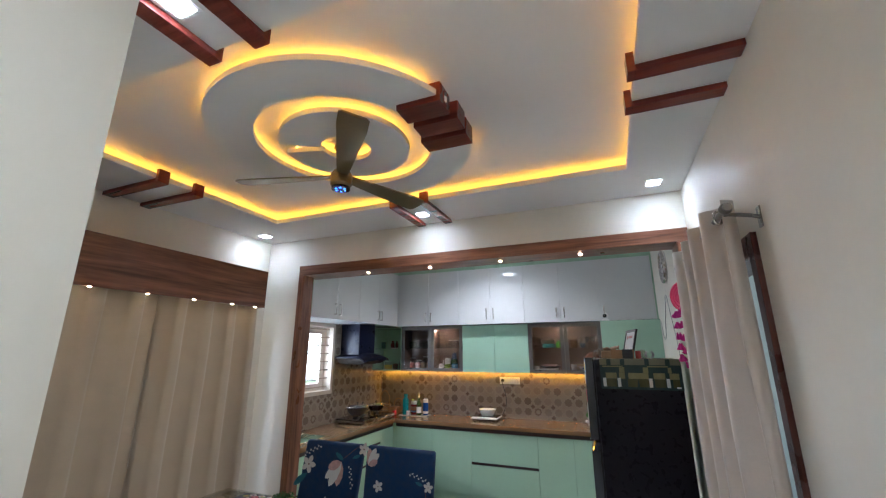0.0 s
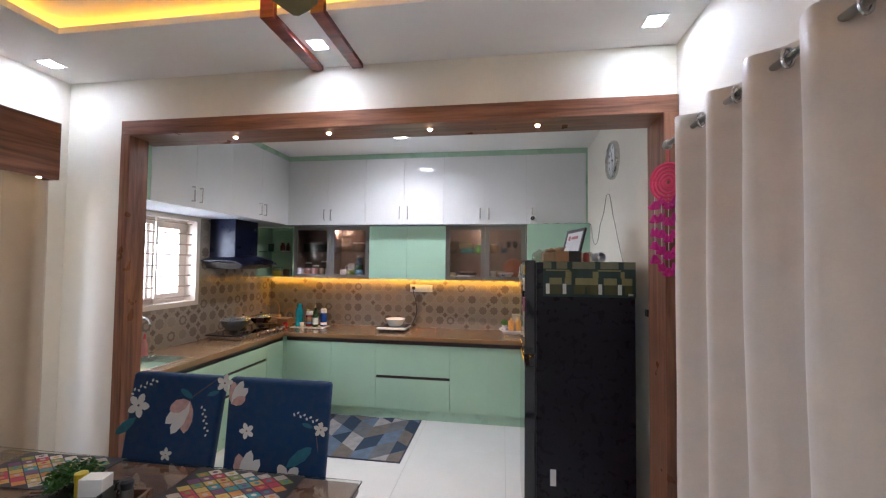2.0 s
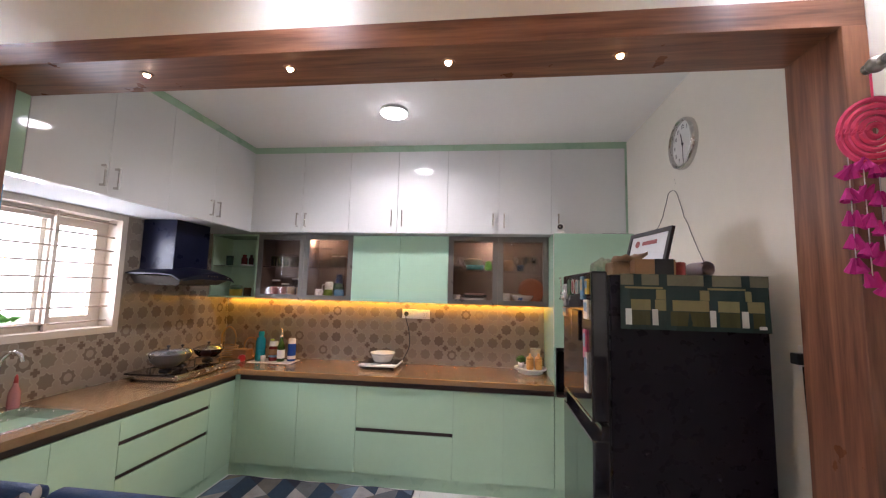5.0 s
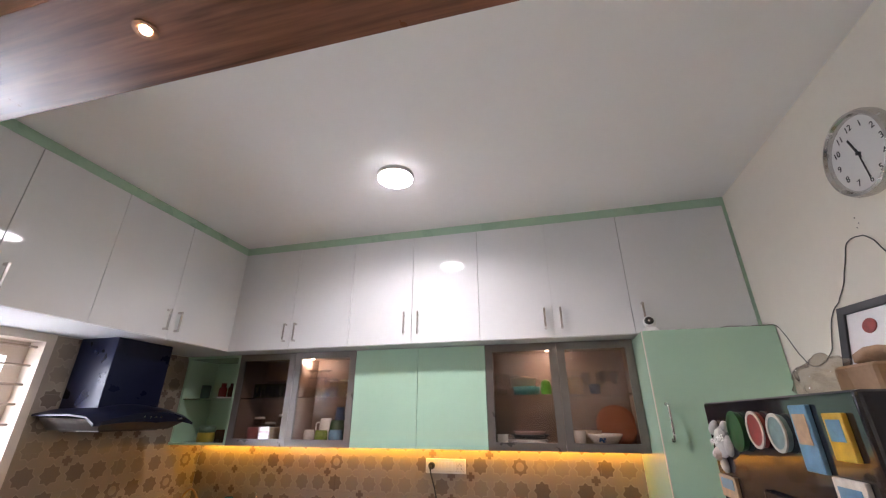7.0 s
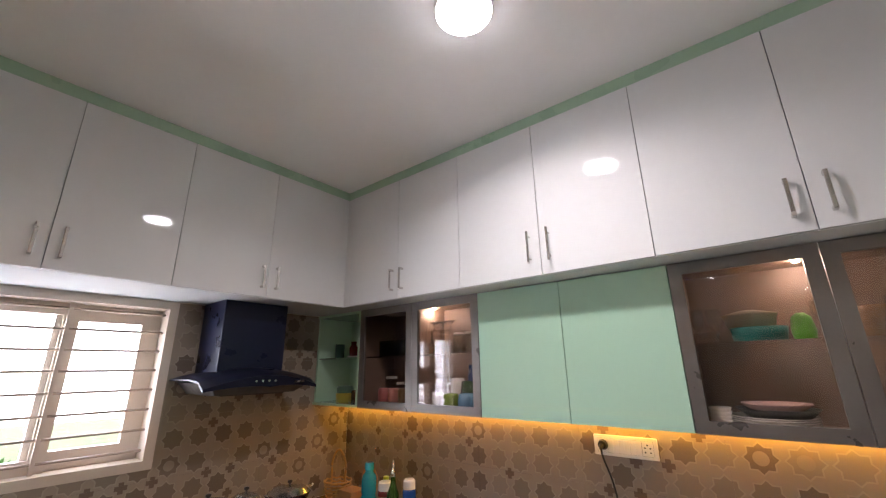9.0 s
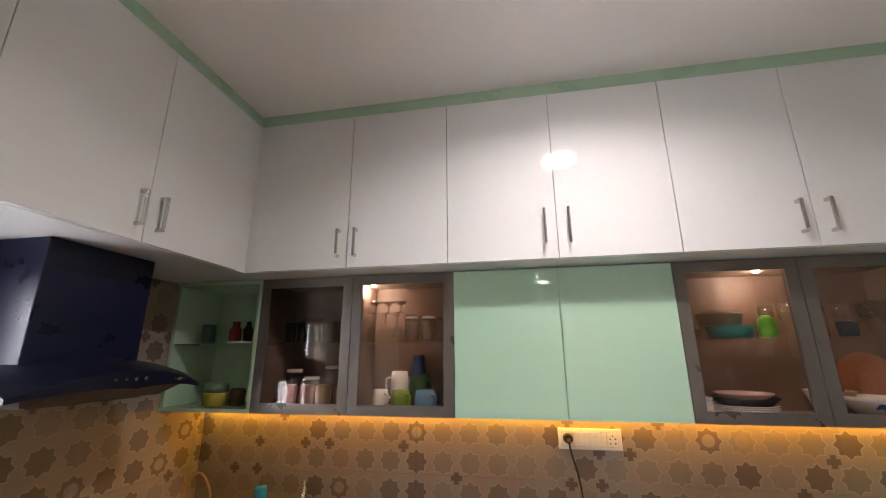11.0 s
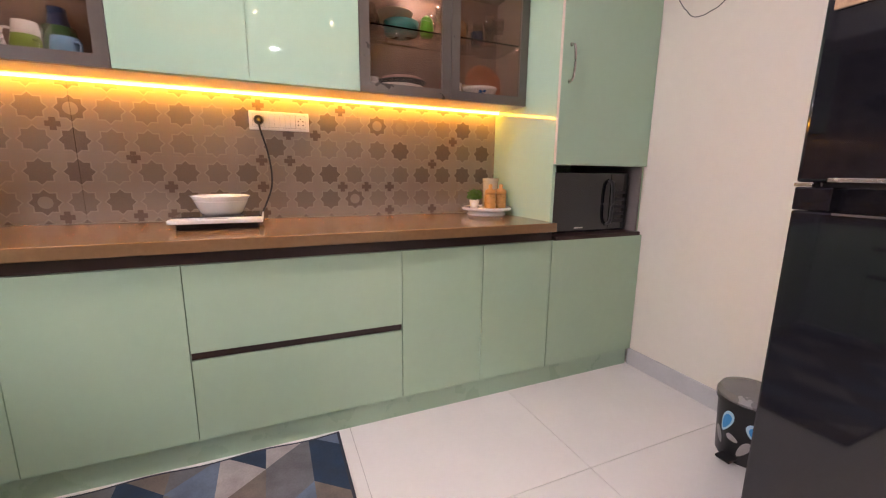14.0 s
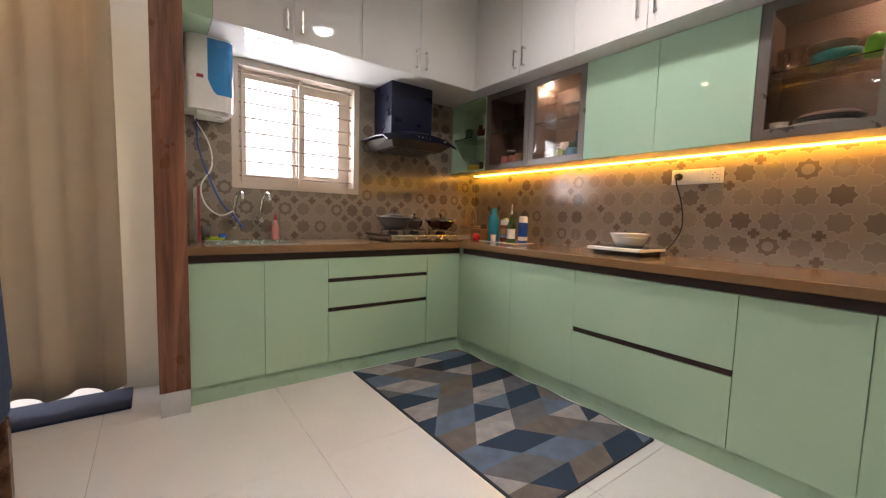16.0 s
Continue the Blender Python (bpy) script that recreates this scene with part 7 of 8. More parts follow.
for y in (1.868, 3.055):
    n = bmesh.new()
    bmesh.ops.create_uvsphere(n, u_segments=18, v_segments=10, radius=0.023)
    bmesh.ops.translate(n, verts=n.verts, vec=(0.700, y, 2.268))
    cyl((0.700, y - 0.03, 2.268), (0.700, y + 0.03, 2.268), 0.015, seg=16, bm=n)
    part("finial", n, ROD, rod, smooth="auto")
for y in (1.905, 2.96):
    b = tube(curve_points([(XRD - 0.003, y, 2.235), (0.78, y, 2.245), (0.72, y, 2.256), (0.700, y, 2.256)], 5), 0.008)
    box(XRD - 0.006, y - 0.016, 2.195, XRD - 0.001, y + 0.016, 2.275, bm=b)
    part("bracket", b, ROD, rod)

# pink hanging ornament at the rod's end
PINK, MAGENTA = mat("pink_yarn", (0.75, 0.06, 0.16), 0.7, bump=0.5, bscale=250), mat("magenta_felt", (0.52, 0.015, 0.22), 0.75)
dc = thing("dream_catcher", (0.71, 3.07, 1.66), "pink wall hanging with a spiral disc and petal strings", "wall hanging")
DM = Matrix.Translation((0.715, 3.09, 2.09)) @ Matrix.Rotation(radians(-25), 4, 'Z')


def hung(name, b, material, label="", smooth=False):
    bmesh.ops.transform(b, matrix=DM, verts=b.verts)
    return part(name, b, material, dc, label, smooth)


b = bmesh.new()
for r in (0.016, 0.033, 0.05, 0.067, 0.084):
    tube([(r * math.cos(a * math.pi / 16) * 0.9, 0, r * math.sin(a * math.pi / 16) * 1.1) for a in range(33)], 0.0085, 6, bm=b)
hung("disc", b, PINK, "coiled pink disc")
hung("loop", tube([(0, 0, 0.08), (0, 0, 0.20)], 0.003), PINK)
for k in range(5):
    x = -0.06 + 0.03 * k
    ln = 0.30 + 0.07 * (1 - abs(k - 2) / 2) + 0.03 * (k % 2)
    hung("string", tube([(x, 0, -0.06), (x, 0, -0.06 - ln)], 0.0015, 5), WHITEPLA)
    for j in range(5):
        z = -0.11 - ln * 0.9 * j / 4 + 0.02 * (k % 2)
        b = bmesh.new()
        for s2 in (0, 1, 2):
            n = bmesh.new()
            bmesh.ops.create_cone(n, cap_ends=False, segments=7, radius1=0.017, radius2=0.003, depth=0.042)
            bmesh.ops.transform(n, matrix=Matrix.Translation((x + 0.008 * (s2 - 1), 0.006 * (s2 % 2), z)) @ Euler((random.uniform(-0.5, 0.5), random.uniform(-0.6, 0.6), 0)).to_matrix().to_4x4(), verts=n.verts)
            join(b, n)
        hung("petal", b, MAGENTA, "magenta felt petals")

# door opening on the right
df = thing("door_1", (XRD + 0.06, 2.4, 0), "dark red-brown wooden door frame", "door frame", kind="structure")
part("jamb", box(XRD - 0.02, 1.985, 0, XRD + 0.125, 2.045, 2.20, 0.003), DOORWOOD, df)
part("jamb", box(XRD - 0.02, 2.815, 0, XRD + 0.125, 2.90, 2.20, 0.003), DOORWOOD, df)
part("head", box(XRD - 0.02, 2.045, 2.115, XRD + 0.125, 2.815, 2.20, 0.003), DOORWOOD, df)
# bedroom walls; the opening in the far one is added to let light in
bm = bmesh.new()
box(3.3, 0.8, 0, 3.4, 4.2, 0.9, bm=bm)
box(3.3, 0.8, 2.2, 3.4, 4.2, 2.9, bm=bm)
box(3.3, 0.8, 0.9, 3.4, 2.0, 2.2, bm=bm)
box(3.3, 3.4, 0.9, 3.4, 4.2, 2.2, bm=bm)
box(XRD + 0.115, 0.7, 0, 3.4, 0.8, 2.9, bm=bm)
box(XRD + 0.115, 4.2, 0, 3.4, 4.3, 2.9, bm=bm)
structure("wall_bedroom", bm, mat("pale_green_paint", (0.55, 0.60, 0.53), 0.6, var=0.03))
structure("ceiling_bedroom", box(XRD + 0.115, 0.7, 2.9, 3.4, 4.3, 3.0), CEIL)
# added fill light at an unseen opening, to brighten the bedroom
lamp("bedroom_window_light", 'AREA', pose(3.45, 2.7, 1.55, 0, 90, 0), 16, DAY, 1.25, 1.35)
bed = thing("bed", (2.0, 3.2, 0), "dark wooden bed with crumpled blue-grey bedding", "bed")
part("bed_frame", box(1.15, 2.5, 0.05, 3.0, 4.1, 0.40, 0.01), DOORWOOD, bed)
part("mattress", box(1.18, 2.53, 0.40, 2.97, 4.08, 0.60, 0.04, seg=3), mat("grey_sheet", (0.30, 0.34, 0.40), 0.8, bump=0.3, bscale=60), bed)
b = box(1.15, 2.52, 0.60, 2.1, 3.6, 0.75, 0.05, seg=4)
bmesh.ops.subdivide_edges(b, edges=b.edges[:], cuts=3, use_grid_fill=True)
for v in b.verts:
    v.co += Vector((0, 0, 0.05 * noise.noise(v.co * 6)))
part("quilt", b, mat("blue_quilt", (0.10, 0.14, 0.22), 0.85, var=0.25, scale=14), bed, "crumpled blue quilt", True)

# balcony mat and the world behind the curtain
solid("door_mat", box(-2.99, 2.40, 0.0, -2.69, 3.075, 0.016, 0.006, seg=3), mat("navy_mat", (0.008, 0.018, 0.05), 1.0, var=0.2, scale=40, bump=0.7, bscale=240), "navy blue doormat at the balcony door", "mat")

# dining table
tb2 = thing("dining_table", (-1.55, 2.2, 0), "brown wooden dining table with a glass sheet on top", "table")
TBX0, TBX1, TBY0, TBY1 = -2.50, -0.670, 1.72, 2.612
part("tabletop", box(TBX0 + 0.01, TBY0 + 0.01, 0.72, TBX1 - 0.01, TBY1 - 0.01, 0.757, 0.006), TABLEWOOD, tb2)
part("apron", box(TBX0 + 0.09, TBY0 + 0.09, 0.64, TBX1 - 0.09, TBY1 - 0.09, 0.72), TABLEWOOD, tb2)
for x in (TBX0 + 0.09, TBX1 - 0.16):
    for y in (TBY0 + 0.09, TBY1 - 0.16):
        part("leg", box(x, y, 0, x + 0.07, y + 0.07, 0.64, 0.006), TABLEWOOD, tb2)
gs = part("glass_sheet", box(TBX0, TBY0, 0.758, TBX1, TBY1, 0.766, 0.002), mat("greenish_glass", (0.86, 0.90, 0.86), 0.02, trans=1.0, var=0), tb2, "clear glass sheet")
gs.visible_shadow = False

MATCOL = palette("placemat_print", [(0.55, 0.22, 0.06), (0.05, 0.25, 0.30), (0.45, 0.40, 0.33), (0.42, 0.04, 0.08), (0.20, 0.25, 0.06), (0.16, 0.07, 0.16), (0.50, 0.35, 0.10), (0.60, 0.55, 0.48)], 0.6)
MATDARK = palette("runner_print", [(0.10, 0.03, 0.07), (0.03, 0.06, 0.16), (0.20, 0.05, 0.04), (0.03, 0.10, 0.12), (0.14, 0.09, 0.05), (0.07, 0.03, 0.10)], 0.6)


def placemat(cx, cy, w, h, rot, pal, label, cell=0.052):
    t = thing("placemat", (cx, cy, 0.7665), label, "placemat", "placemats on the table")
    m = Matrix.Translation((cx, cy, 0)) @ Matrix.Rotation(radians(rot), 4, 'Z')
    b = box(-w / 2, -h / 2, 0.7663, w / 2, h / 2, 0.768)
    bmesh.ops.transform(b, matrix=m, verts=b.verts)
    part("cloth", b, INK, t)
    b, dots = bmesh.new(), bmesh.new()
    n_ = int(w / cell) + 3
    for i in range(-n_, n_):
        for j in range(-n_, n_):
            c0 = Vector(((i + j) * cell * 0.72, (i - j) * cell * 0.5, 0))
            if abs(c0.x) > w / 2 - cell * 0.5 or abs(c0.y) > h / 2 - cell * 0.4:
                continue
            b.faces.new([b.verts.new((c0.x + a, c0.y + d, 0.7687)) for a, d in ((-cell * 0.66, 0), (0, -cell * 0.45), (cell * 0.66, 0), (0, cell * 0.45))])
            dots.faces.new([dots.verts.new((c0.x + cell * 0.24 * math.cos(q), c0.y + cell * 0.16 * math.sin(q), 0.7692)) for q in [k * math.pi / 4 for k in range(8)]])
    for q in (b, dots):
        bmesh.ops.transform(q, matrix=m, verts=q.verts)
    part("diamond_print", b, pal, t)
    part("motif_print", dots, pal, t)


placemat(-1.16, 2.465, 0.49, 0.265, 1, MATCOL, "multicoloured diamond-print placemat on the glass table")
placemat(-2.035, 2.462, 0.49, 0.27, 3, MATCOL, "multicoloured diamond-print placemat on the glass table")
placemat(-1.10, 2.02, 0.62, 0.32, 3, MATDARK, "dark red and blue patchwork placemat on the table")
placemat(-2.10, 2.05, 0.62, 0.32, -8, MATDARK, "dark red and blue patchwork placemat on the table")
JUTE = mat("jute_coaster", (0.42, 0.24, 0.09), 0.8, var=0.2, scale=90)
for x, y, r in ((-2.02, 2.13, 12), (-1.80, 2.05, 8), (-1.25, 2.10, -15), (-1.02, 2.02, 5)):
    t = thing("coaster", (x, y, 0.769), "light brown jute coaster with dark dots", "coaster", "jute coasters")
    m = Matrix.Translation((x, y, 0)) @ Matrix.Rotation(radians(r), 4, 'Z')
    b = box(-0.09, -0.055, 0.7695, 0.09, 0.055, 0.7735, 0.001)
    bmesh.ops.transform(b, matrix=m, verts=b.verts)
    part("pad", b, JUTE, t)
    b = bmesh.new()
    for i in range(5):
        for j in range(4):
            cxx, cyy = -0.068 + i * 0.034, -0.039 + j * 0.026
            b.faces.new([b.verts.new((cxx + 0.006 * math.cos(q), cyy + 0.006 * math.sin(q), 0.774)) for q in [k * math.pi / 4 for k in range(8)]])
    bmesh.ops.transform(b, matrix=m, verts=b.verts)
    tagged(part("dot_print", b, INK, t), kind="stuff")

ty = thing("serving_tray", (-1.62, 2.22, 0.767), "brown wooden serving tray in the table's middle", "tray")
TM = Matrix.Translation((-1.60, 2.20, 0.767)) @ Matrix.Rotation(radians(12), 4, 'Z')


def trayed(b):
    bmesh.ops.transform(b, matrix=TM, verts=b.verts)
    return b


b = box(-0.22, -0.11, 0.003, 0.22, 0.11, 0.012)
for q in ((-0.22, -0.11, 0.012, 0.22, -0.098, 0.045), (-0.22, 0.098, 0.012, 0.22, 0.11, 0.045), (-0.22, -0.098, 0.012, -0.208, 0.098, 0.045), (0.208, -0.098, 0.012, 0.22, 0.098, 0.045)):
    box(*q, 0.002, bm=b)
part("tray", trayed(b), TABLEWOOD, ty)
hb = thing("holder_box", (-1.60, 2.2, 0.78), "black floral-print cutlery box on the tray", "box")
b = bmesh.new()
for q in ((-0.02, -0.07, 0.013, 0.15, -0.064, 0.11), (-0.02, 0.044, 0.013, 0.15, 0.05, 0.11), (-0.02, -0.064, 0.013, -0.014, 0.044, 0.11), (0.144, -0.064, 0.013, 0.15, 0.044, 0.11), (-0.014, -0.064, 0.013, 0.144, 0.044, 0.02)):
    box(*q, bm=b)
part("box", trayed(b), mat("black_lacquer", (0.03, 0.028, 0.022), 0.3, var=0.3, scale=30), hb)
for k in range(4):
    for r, nm in ((0.018, "ring_print"), (0.009, "dot_print")):
        b = lathe([(r - 0.004 if nm == "ring_print" else 0, 0), (r, 0), (r, 0.001), (r - 0.004 if nm == "ring_print" else 0, 0.001)], (0, 0, 0), 16)
        bmesh.ops.transform(b, matrix=Matrix.Translation((0.005 + 0.04 * k, -0.0705, 0.05 + 0.02 * (k % 2))) @ Matrix.Rotation(radians(90), 4, 'X'), verts=b.verts)
        part(nm, trayed(b), mat("old_gold", (0.30, 0.25, 0.14), 0.4), hb)
lb = solid("lidded_box", trayed(box(-0.19, -0.07, 0.0125, -0.06, 0.05, 0.065, 0.004)), mat("dark_walnut", (0.04, 0.022, 0.014), 0.3, var=0.2, scale=20), "dark wooden lidded box on the tray", "box")
p3 = TM @ Vector((-0.0, 0.075, 0.012))
tpl = thing("table_plant", p3, "small bushy green plant on the dining tray", "plant")
part("flower_pot", lathe([(0, 0), (0.028, 0), (0.034, 0.06), (0.03, 0.06), (0.026, 0.006), (0, 0.006)], p3, 20), BLACKPLA, tpl, smooth=True)
part("leaves", leaf_ball(p3 + Vector((-0.05, 0.0, 0.085)), 0.085, 900, 0.011, 0.75), mat("herb_green", (0.035, 0.11, 0.018), 0.6, var=0.3, scale=30), tpl)
p4 = TM @ Vector((0.18, 0.03, 0.0125))
pm2 = thing("pepper_shaker", p4, "dark glass pepper shaker with a steel top", "shaker")
part("glass", lathe([(0, 0), (0.022, 0), (0.024, 0.01), (0.02, 0.07), (0.018, 0.075), (0, 0.075)], p4, 18), mat("smoky_glass", (0.08, 0.07, 0.06), 0.1), pm2, smooth=True)
part("cap", lathe([(0, 0.075), (0.02, 0.075), (0.022, 0.10), (0.015, 0.108), (0, 0.108)], p4, 18), BLACKPLA, pm2, smooth="auto")
p5 = TM @ Vector((0.09, 0.0, 0.02))
solid("paper_napkin", trayed(box(0.05, -0.02, 0.021, 0.13, 0.035, 0.145, 0.003)), CERAMIC, "white paper napkins standing in the holder box", "napkins")
solid("yellow_bottle", lathe([(0, 0), (0.018, 0), (0.018, 0.10), (0.02, 0.102), (0.02, 0.13), (0, 0.132)], TM @ Vector((0.03, 0.02, 0.021)), 16), mat("yellow_cap", (0.60, 0.42, 0.02), 0.4), "yellow capped bottle in the holder box", "bottle", smooth="auto")


# chairs with printed covers
NAVY = mat("navy_chair_cover", (0.003, 0.028, 0.09), 0.85, var=0.14, scale=30, bump=0.7, bscale=200, sheen=0.05)
PETALW, PETALP, LEAFT, STEMB = mat("print_white", (0.62, 0.58, 0.54), 0.8), mat("print_blush", (0.55, 0.33, 0.29), 0.8, var=0.2, scale=40), mat("print_teal_leaf", (0.025, 0.13, 0.18), 0.8, var=0.2, scale=40), mat("print_brown_stem", (0.16, 0.08, 0.06), 0.8)


def petal_shape(b, cx, cz, ang, ln, w, y):
    """One flat printed petal on the chair's front, pointing at ang."""
    ca, sa = math.cos(ang), math.sin(ang)
    pts_ = [(0, 0), (0.25, 0.75), (0.6, 1), (0.88, 0.6), (1, 0), (0.88, -0.6), (0.6, -1), (0.25, -0.75)]
    b.faces.new([b.verts.new((cx + ca * a * ln - sa * d * w / 2, y, cz + sa * a * ln + ca * d * w / 2)) for a, d in pts_])


def chair(x0, x1, yb, prints, label, facing=1, top=1.118, lean=0.0):
    """A padded high-back chair in a stretch cover; its back at yb, its seat towards -y for facing 1."""
    f = facing
    t = thing("dining_chair", ((x0 + x1) / 2, yb - f * 0.22, 0), label, "chair", "chairs round the table")
    part("backrest", box(x0, yb, 0.44, x1, yb + f * 0.05, top, 0.022, seg=4), NAVY, t, smooth="auto")
    part("seat", box(x0 + 0.01, yb - f * 0.44, 0.36, x1 - 0.01, yb + f * 0.045, 0.475, 0.03, seg=4), NAVY, t, smooth="auto")
    for lx in (x0 + 0.03, x1 - 0.07):
        for ly in (yb - f * 0.41, yb + f * 0.003):
            part("leg", box(lx, ly, 0, lx + 0.04, ly + f * 0.04, 0.36, 0.004), TABLEWOOD, t)
    y = yb - f * 0.0012
    groups = {}
    for kind_, cx, cz, size, ang in prints:
        b1 = groups.setdefault("w", bmesh.new())
        b2 = groups.setdefault("p", bmesh.new())
        b3 = groups.setdefault("l", bmesh.new())
        b4 = groups.setdefault("s", bmesh.new())
        a0 = radians(ang)
        if kind_ == "flower":
            for k in range(5):
                petal_shape(b1, cx, cz, a0 + k * 2 * math.pi / 5, size, size * 0.62, y)
            petal_shape(b4, cx - size * 0.12, cz, 0, size * 0.25, size * 0.2, y - f * 0.0005)
        elif kind_ == "magnolia":
            for k, (da, l_) in enumerate(((-0.35, 1.0), (0.38, 0.95), (0.0, 1.1), (-0.7, 0.7))):
                petal_shape(b2 if k % 2 else b1, cx, cz, a0 + da, size * l_, size * 0.4, y - f * 0.0004 * k)
        elif kind_ == "leaf":
            petal_shape(b3, cx, cz, a0, size, size * 0.36, y)
        elif kind_ == "catkin":
            for k in range(9):
                px, pz = cx + math.cos(a0) * size * k / 9, cz + math.sin(a0) * size * k / 9 - 0.012 * (k / 9) ** 2
                petal_shape(b1, px, pz, a0 + (0.9 if k % 2 else -0.9), size * 0.11, size * 0.07, y)
        elif kind_ == "stem":
            petal_shape(b4, cx, cz, a0, size, 0.004, y + f * 0.0004)
    for key, m_, nm in (("w", PETALW, "white_print"), ("p", PETALP, "blush_print"), ("l", LEAFT, "leaf_print"), ("s", STEMB, "stem_print")):
        if key in groups and len(groups[key].faces):
            tagged(part(nm, groups[key], m_, t), kind="stuff")
    # the covers lean a little to one side
    for ch in t.children:
        for v in ch.data.vertices:
            v.co.x += lean * (max(v.co.z, 0.44) - top)
    return t


def spot_on(x_left, cx, cz):
    return x_left + cx / 785, 1.118 - cz / 785


def prints_at(x_left, rows_):
    return [(k, *spot_on(x_left, cx, cz), s_ / 760, a) for k, cx, cz, s_, a in rows_]


chair(-1.905, -1.412, 2.735, prints_at(-1.905, [("flower", 45, 125, 48, 70), ("magnolia", 265, 95, 125, 245), ("leaf", 275, 85, 65, 150), ("leaf", 290, 140, 70, 230), ("leaf", 45, 170, 105, 222), ("flower", 197, 302, 26, 20), ("catkin", 320, 110, 110, 290), ("catkin", 5, 80, 125, 32), ("stem", 250, 95, 150, 38), ("flower", 395, 20, 34, 10), ("leaf", 330, 70, 50, 20)]), "navy chair in a white-flowered stretch cover at the table", lean=0.15)
chair(-1.385, -0.876, 2.735, prints_at(-1.385, [("magnolia", 20, 95, 85, 65), ("flower", 90, 190, 30, 40), ("catkin", 270, 112, 110, -12), ("flower", 378, 165, 27, 15), ("leaf", 350, 160, 45, 165), ("leaf", 255, 310, 120, 40), ("magnolia", 80, 390, 120, 75), ("flower", 262, 355, 62, 50), ("stem", 375, 250, 80, 100), ("leaf", 45, 400, 60, 150)]), "navy chair in a white-flowered stretch cover at the table", lean=0.06)
chair(-2.46, -1.94, 1.36, [], "navy covered chair on the near side of the table", -1, 1.06)

# console with bottles by the doorway
co = thing("console", (0.66, 1.66, 0), "narrow dark wooden console against the wall", "console")
part("console_top", box(0.56, 1.42, 1.02, XRD - 0.002, 1.92, 1.05, 0.003), DOORWOOD, co)
part("carcass", box(0.58, 1.44, 0.06, XRD - 0.004, 1.90, 1.02), DOORWOOD, co)
part("base", box(0.60, 1.46, 0, XRD - 0.01, 1.88, 0.06), BLACKPLA, co)
for x, y, c, h, nm in ((0.745, 1.79, (0.30, 0.03, 0.14), 0.115, "magenta"), (0.72, 1.70, (0.06, 0.02, 0.14), 0.15, "dark purple"), (0.755, 1.52, (0.03, 0.14, 0.12), 0.14, "green"), (0.745, 1.61, (0.60, 0.16, 0.24), 0.12, "pink")):
    t = thing("drinking_bottle", (x, y, 1.0505), nm + " plastic drinking bottle on the console", "bottle", "bottles on the console")
    m_ = mat("bottle_" + nm.replace(" ", "_"), c, 0.25, trans=0.2)
    part("bottle", lathe([(0, 0), (0.034, 0), (0.036, 0.01), (0.036, h * 0.7), (0.022, h * 0.82), (0, h * 0.82)], (x, y, 1.0505), 22), m_, t, smooth=True)
    part("cap", lathe([(0, h * 0.82), (0.027, h * 0.82), (0.027, h), (0.02, h + 0.006), (0, h + 0.006)], (x, y, 1.0505), 20), m_, t, smooth="auto")

# exercise bike by the passage: post, console and looped grips
eb = thing("exercise_bike", (0.34, 1.60, 0), "dark grey exercise bike standing beside the passage", "exercise bike")
GREYP = mat("grey_moulded_plastic", (0.016, 0.016, 0.019), 0.4)
part("base_frame", box(0.12, 1.55, 0.0, 0.66, 1.62, 0.05, 0.01), BLACKPLA, eb)
part("post", cyl((0.36, 1.585, 0.05), (0.29, 1.585, 1.15), 0.025), BLACKPLA, eb)
b = box(-0.024, -0.016, -0.105, 0.024, 0.016, 0.105, 0.014, seg=4)
bmesh.ops.transform(b, matrix=Matrix.Translation((0.212, 1.585, 1.175)) @ Matrix.Rotation(radians(-24), 4, 'Y') @ Matrix.Rotation(radians(12), 4, 'Z'), verts=b.verts)
part("console_panel", b, GREYP, eb, "grey rounded console", "auto")
for dx in (-0.085, 0.13):
    part("grip", tube([(0.235 + dx + 0.042 * math.cos(a * math.pi / 10), 1.58 + 0.01 * math.sin(a * math.pi / 10), 1.15 + 0.055 * math.sin(a * math.pi / 10)) for a in range(21)], 0.011, 8), GREYP, eb, "grey looped grip")
part("crossbar", cyl((0.19, 1.585, 1.13), (0.33, 1.585, 1.13), 0.013), BLACKPLA, eb)
part("flywheel", lathe([(0, 0), (0.16, 0), (0.17, 0.02), (0.17, 0.05), (0.16, 0.07), (0, 0.07)], (0.42, 1.585, 0.05), 30), BLACKPLA, eb, smooth="auto")

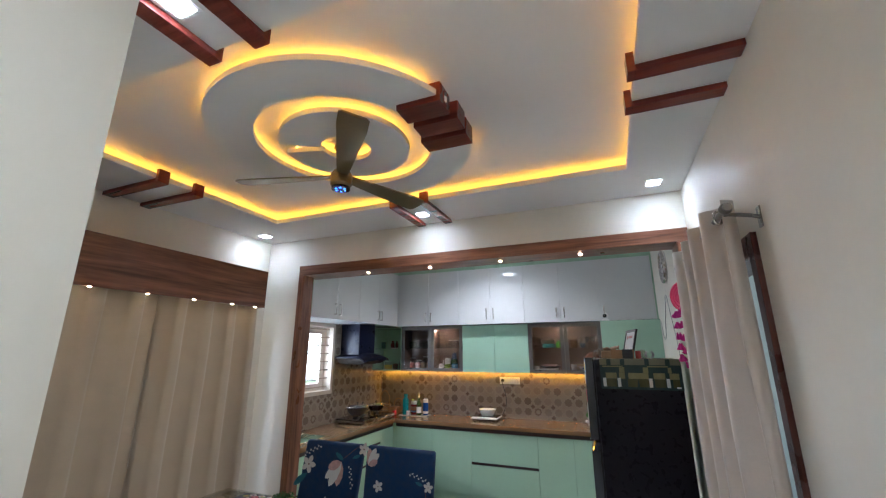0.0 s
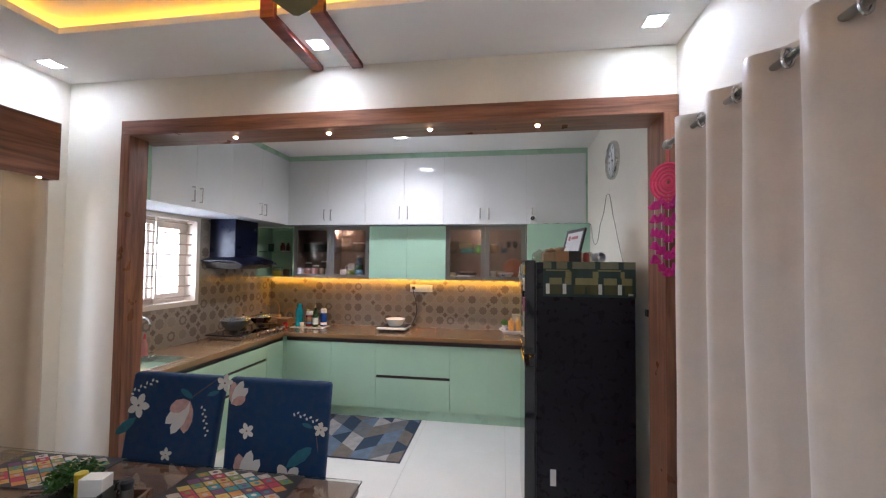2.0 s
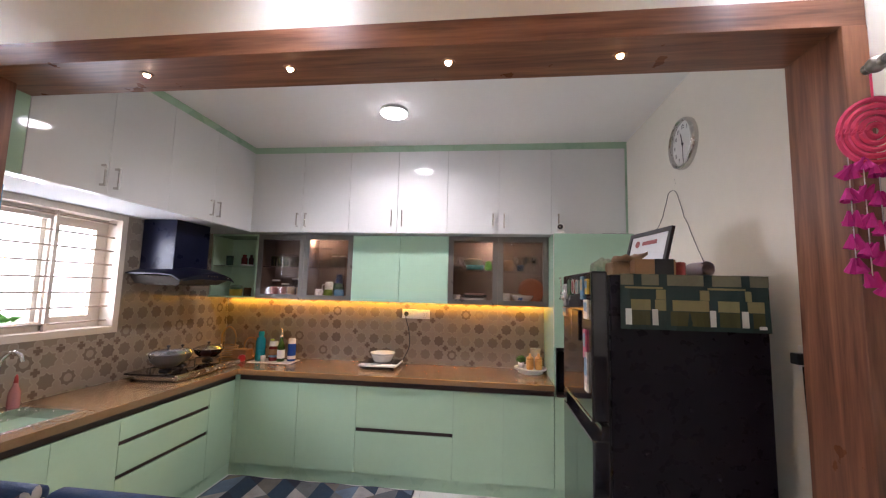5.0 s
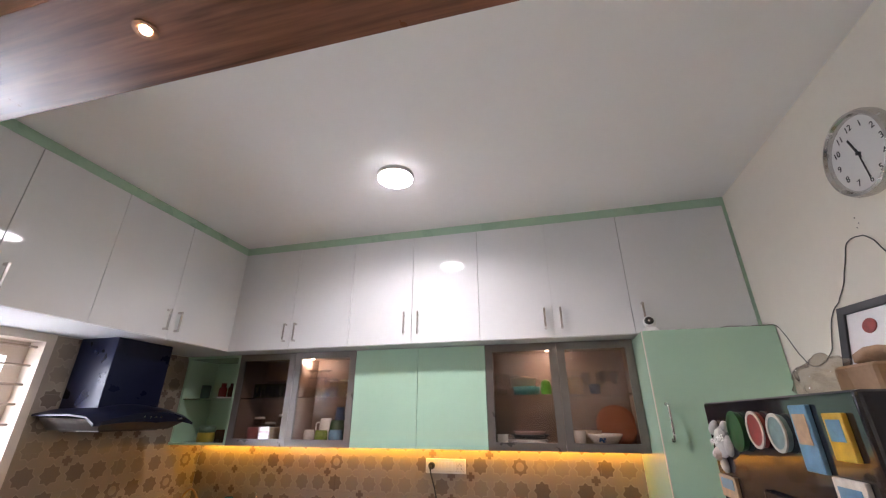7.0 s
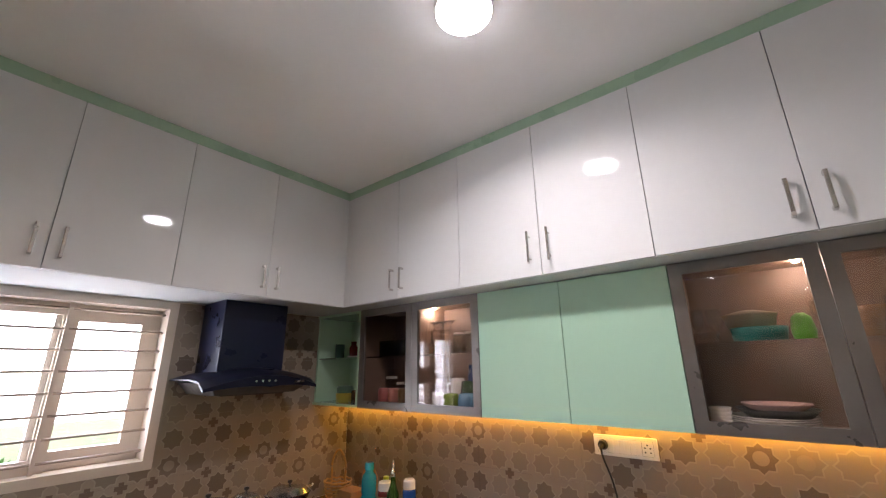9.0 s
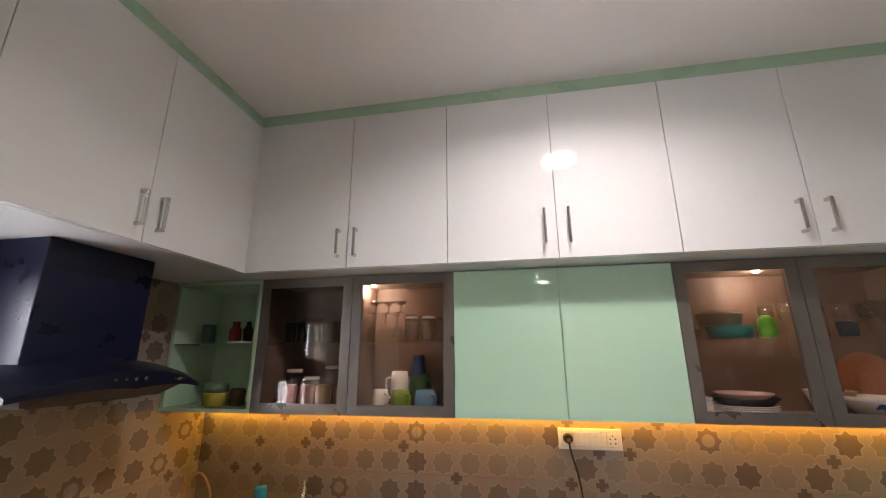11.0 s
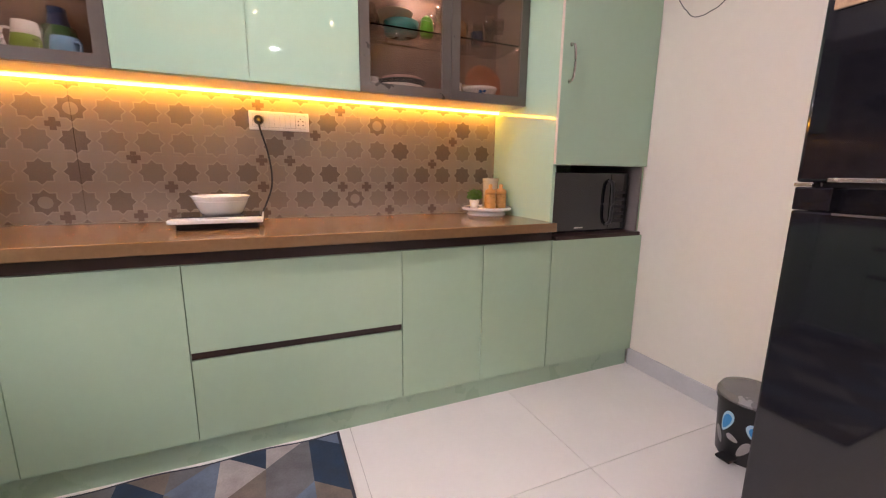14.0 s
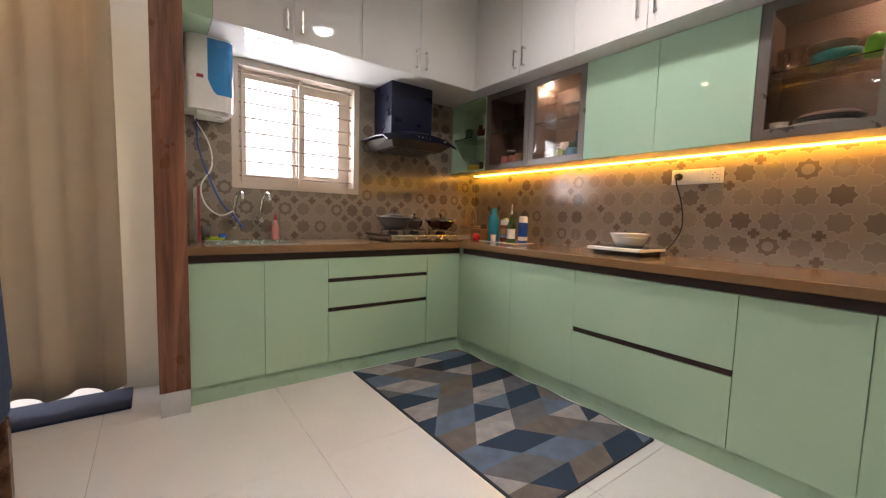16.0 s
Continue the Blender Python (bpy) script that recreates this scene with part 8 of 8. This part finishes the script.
# ---- outside the window ----
outside = mat("garden_ground", (0.16, 0.22, 0.07), 0.9, var=0.4, scale=0.6)
structure("balcony_floor", box(-4.5, 0.2, -0.14, -3.47, 3.3, -0.03), mat("balcony_tile", (0.34, 0.29, 0.24), 0.5, var=0.1, scale=3, bump=0.1, bscale=60))
# unseen low wall added to block sky reflections under the curtain hem
structure("balcony_parapet", box(-4.6, 0.2, -0.14, -4.503, 3.3, 0.98, 0.006), mat("sky_block_plaster", (0.50, 0.44, 0.36), 0.85, var=0.1, scale=2, bump=0.2, bscale=90))
structure("ground", box(-60, -40, -3.4, -3.6, 60, -3.2), outside)
b = bmesh.new()
box(-60.2, -90, -4, -60, 140, 60, bm=b)
bd_ = structure("backdrop", b, glow("bright_hazy_sky", (0.95, 0.97, 1.0), 5.0))
TRUNK = mat("bark", (0.10, 0.075, 0.055), 0.9)
for x, y, s3 in ((-11, 7.5, 1.0), (-14, 3.2, 1.25), (-12, 0.5, 0.9), (-17, 10.5, 1.3)):
    t = thing("garden_tree", (x, y, -3.2), "leafy green tree outside the kitchen window", "tree", "trees outside")
    b = cyl((x, y, -3.2), (x + 0.1, y + 0.1, -0.6 * s3), 0.16 * s3, 0.08 * s3, 10)
    for k in range(4):
        a = k * 1.7
        cyl((x + 0.05, y + 0.05, -1.3 * s3), (x + math.cos(a) * 0.9 * s3, y + math.sin(a) * 0.9 * s3, 0.1), 0.05, 0.02, 8, bm=b)
    part("trunk", b, TRUNK, t)
    b = bmesh.new()
    for k in range(7):
        c = (x + random.uniform(-1, 1) * s3, y + random.uniform(-1, 1) * s3, -0.3 + random.uniform(-0.6, 0.7) * s3)
        join(b, leaf_ball(c, 0.8 * s3, 260, 0.13))
    part("crown", b, LEAF, t)

# ---- floor tiles, with thin joints ----
flo = bpy.data.objects["floor"]
me = bpy.data.meshes.new("tile")
S2 = 0.82
b = box(0.0012, 0.0012, -0.0038, S2 - 0.0012, S2 - 0.0012, 0.0)
b.to_mesh(me)
b.free()
me.materials.append(FLOOR)
GROUT = mat("grout", (0.42, 0.41, 0.39), 0.8)
flo.data.materials[0] = GROUT
for i in range(-4, 3):
    for j in range(-6, 4):
        x, y = -0.885 + i * S2, 4.60 + j * S2
        if x < -3.9 or x + S2 > 4.0:
            continue
        if not (x + S2 > -3.3 and y > -2.1):
            continue
        o = new("tile", me)
        o.parent = flo
        o.location = (x, y, 0)
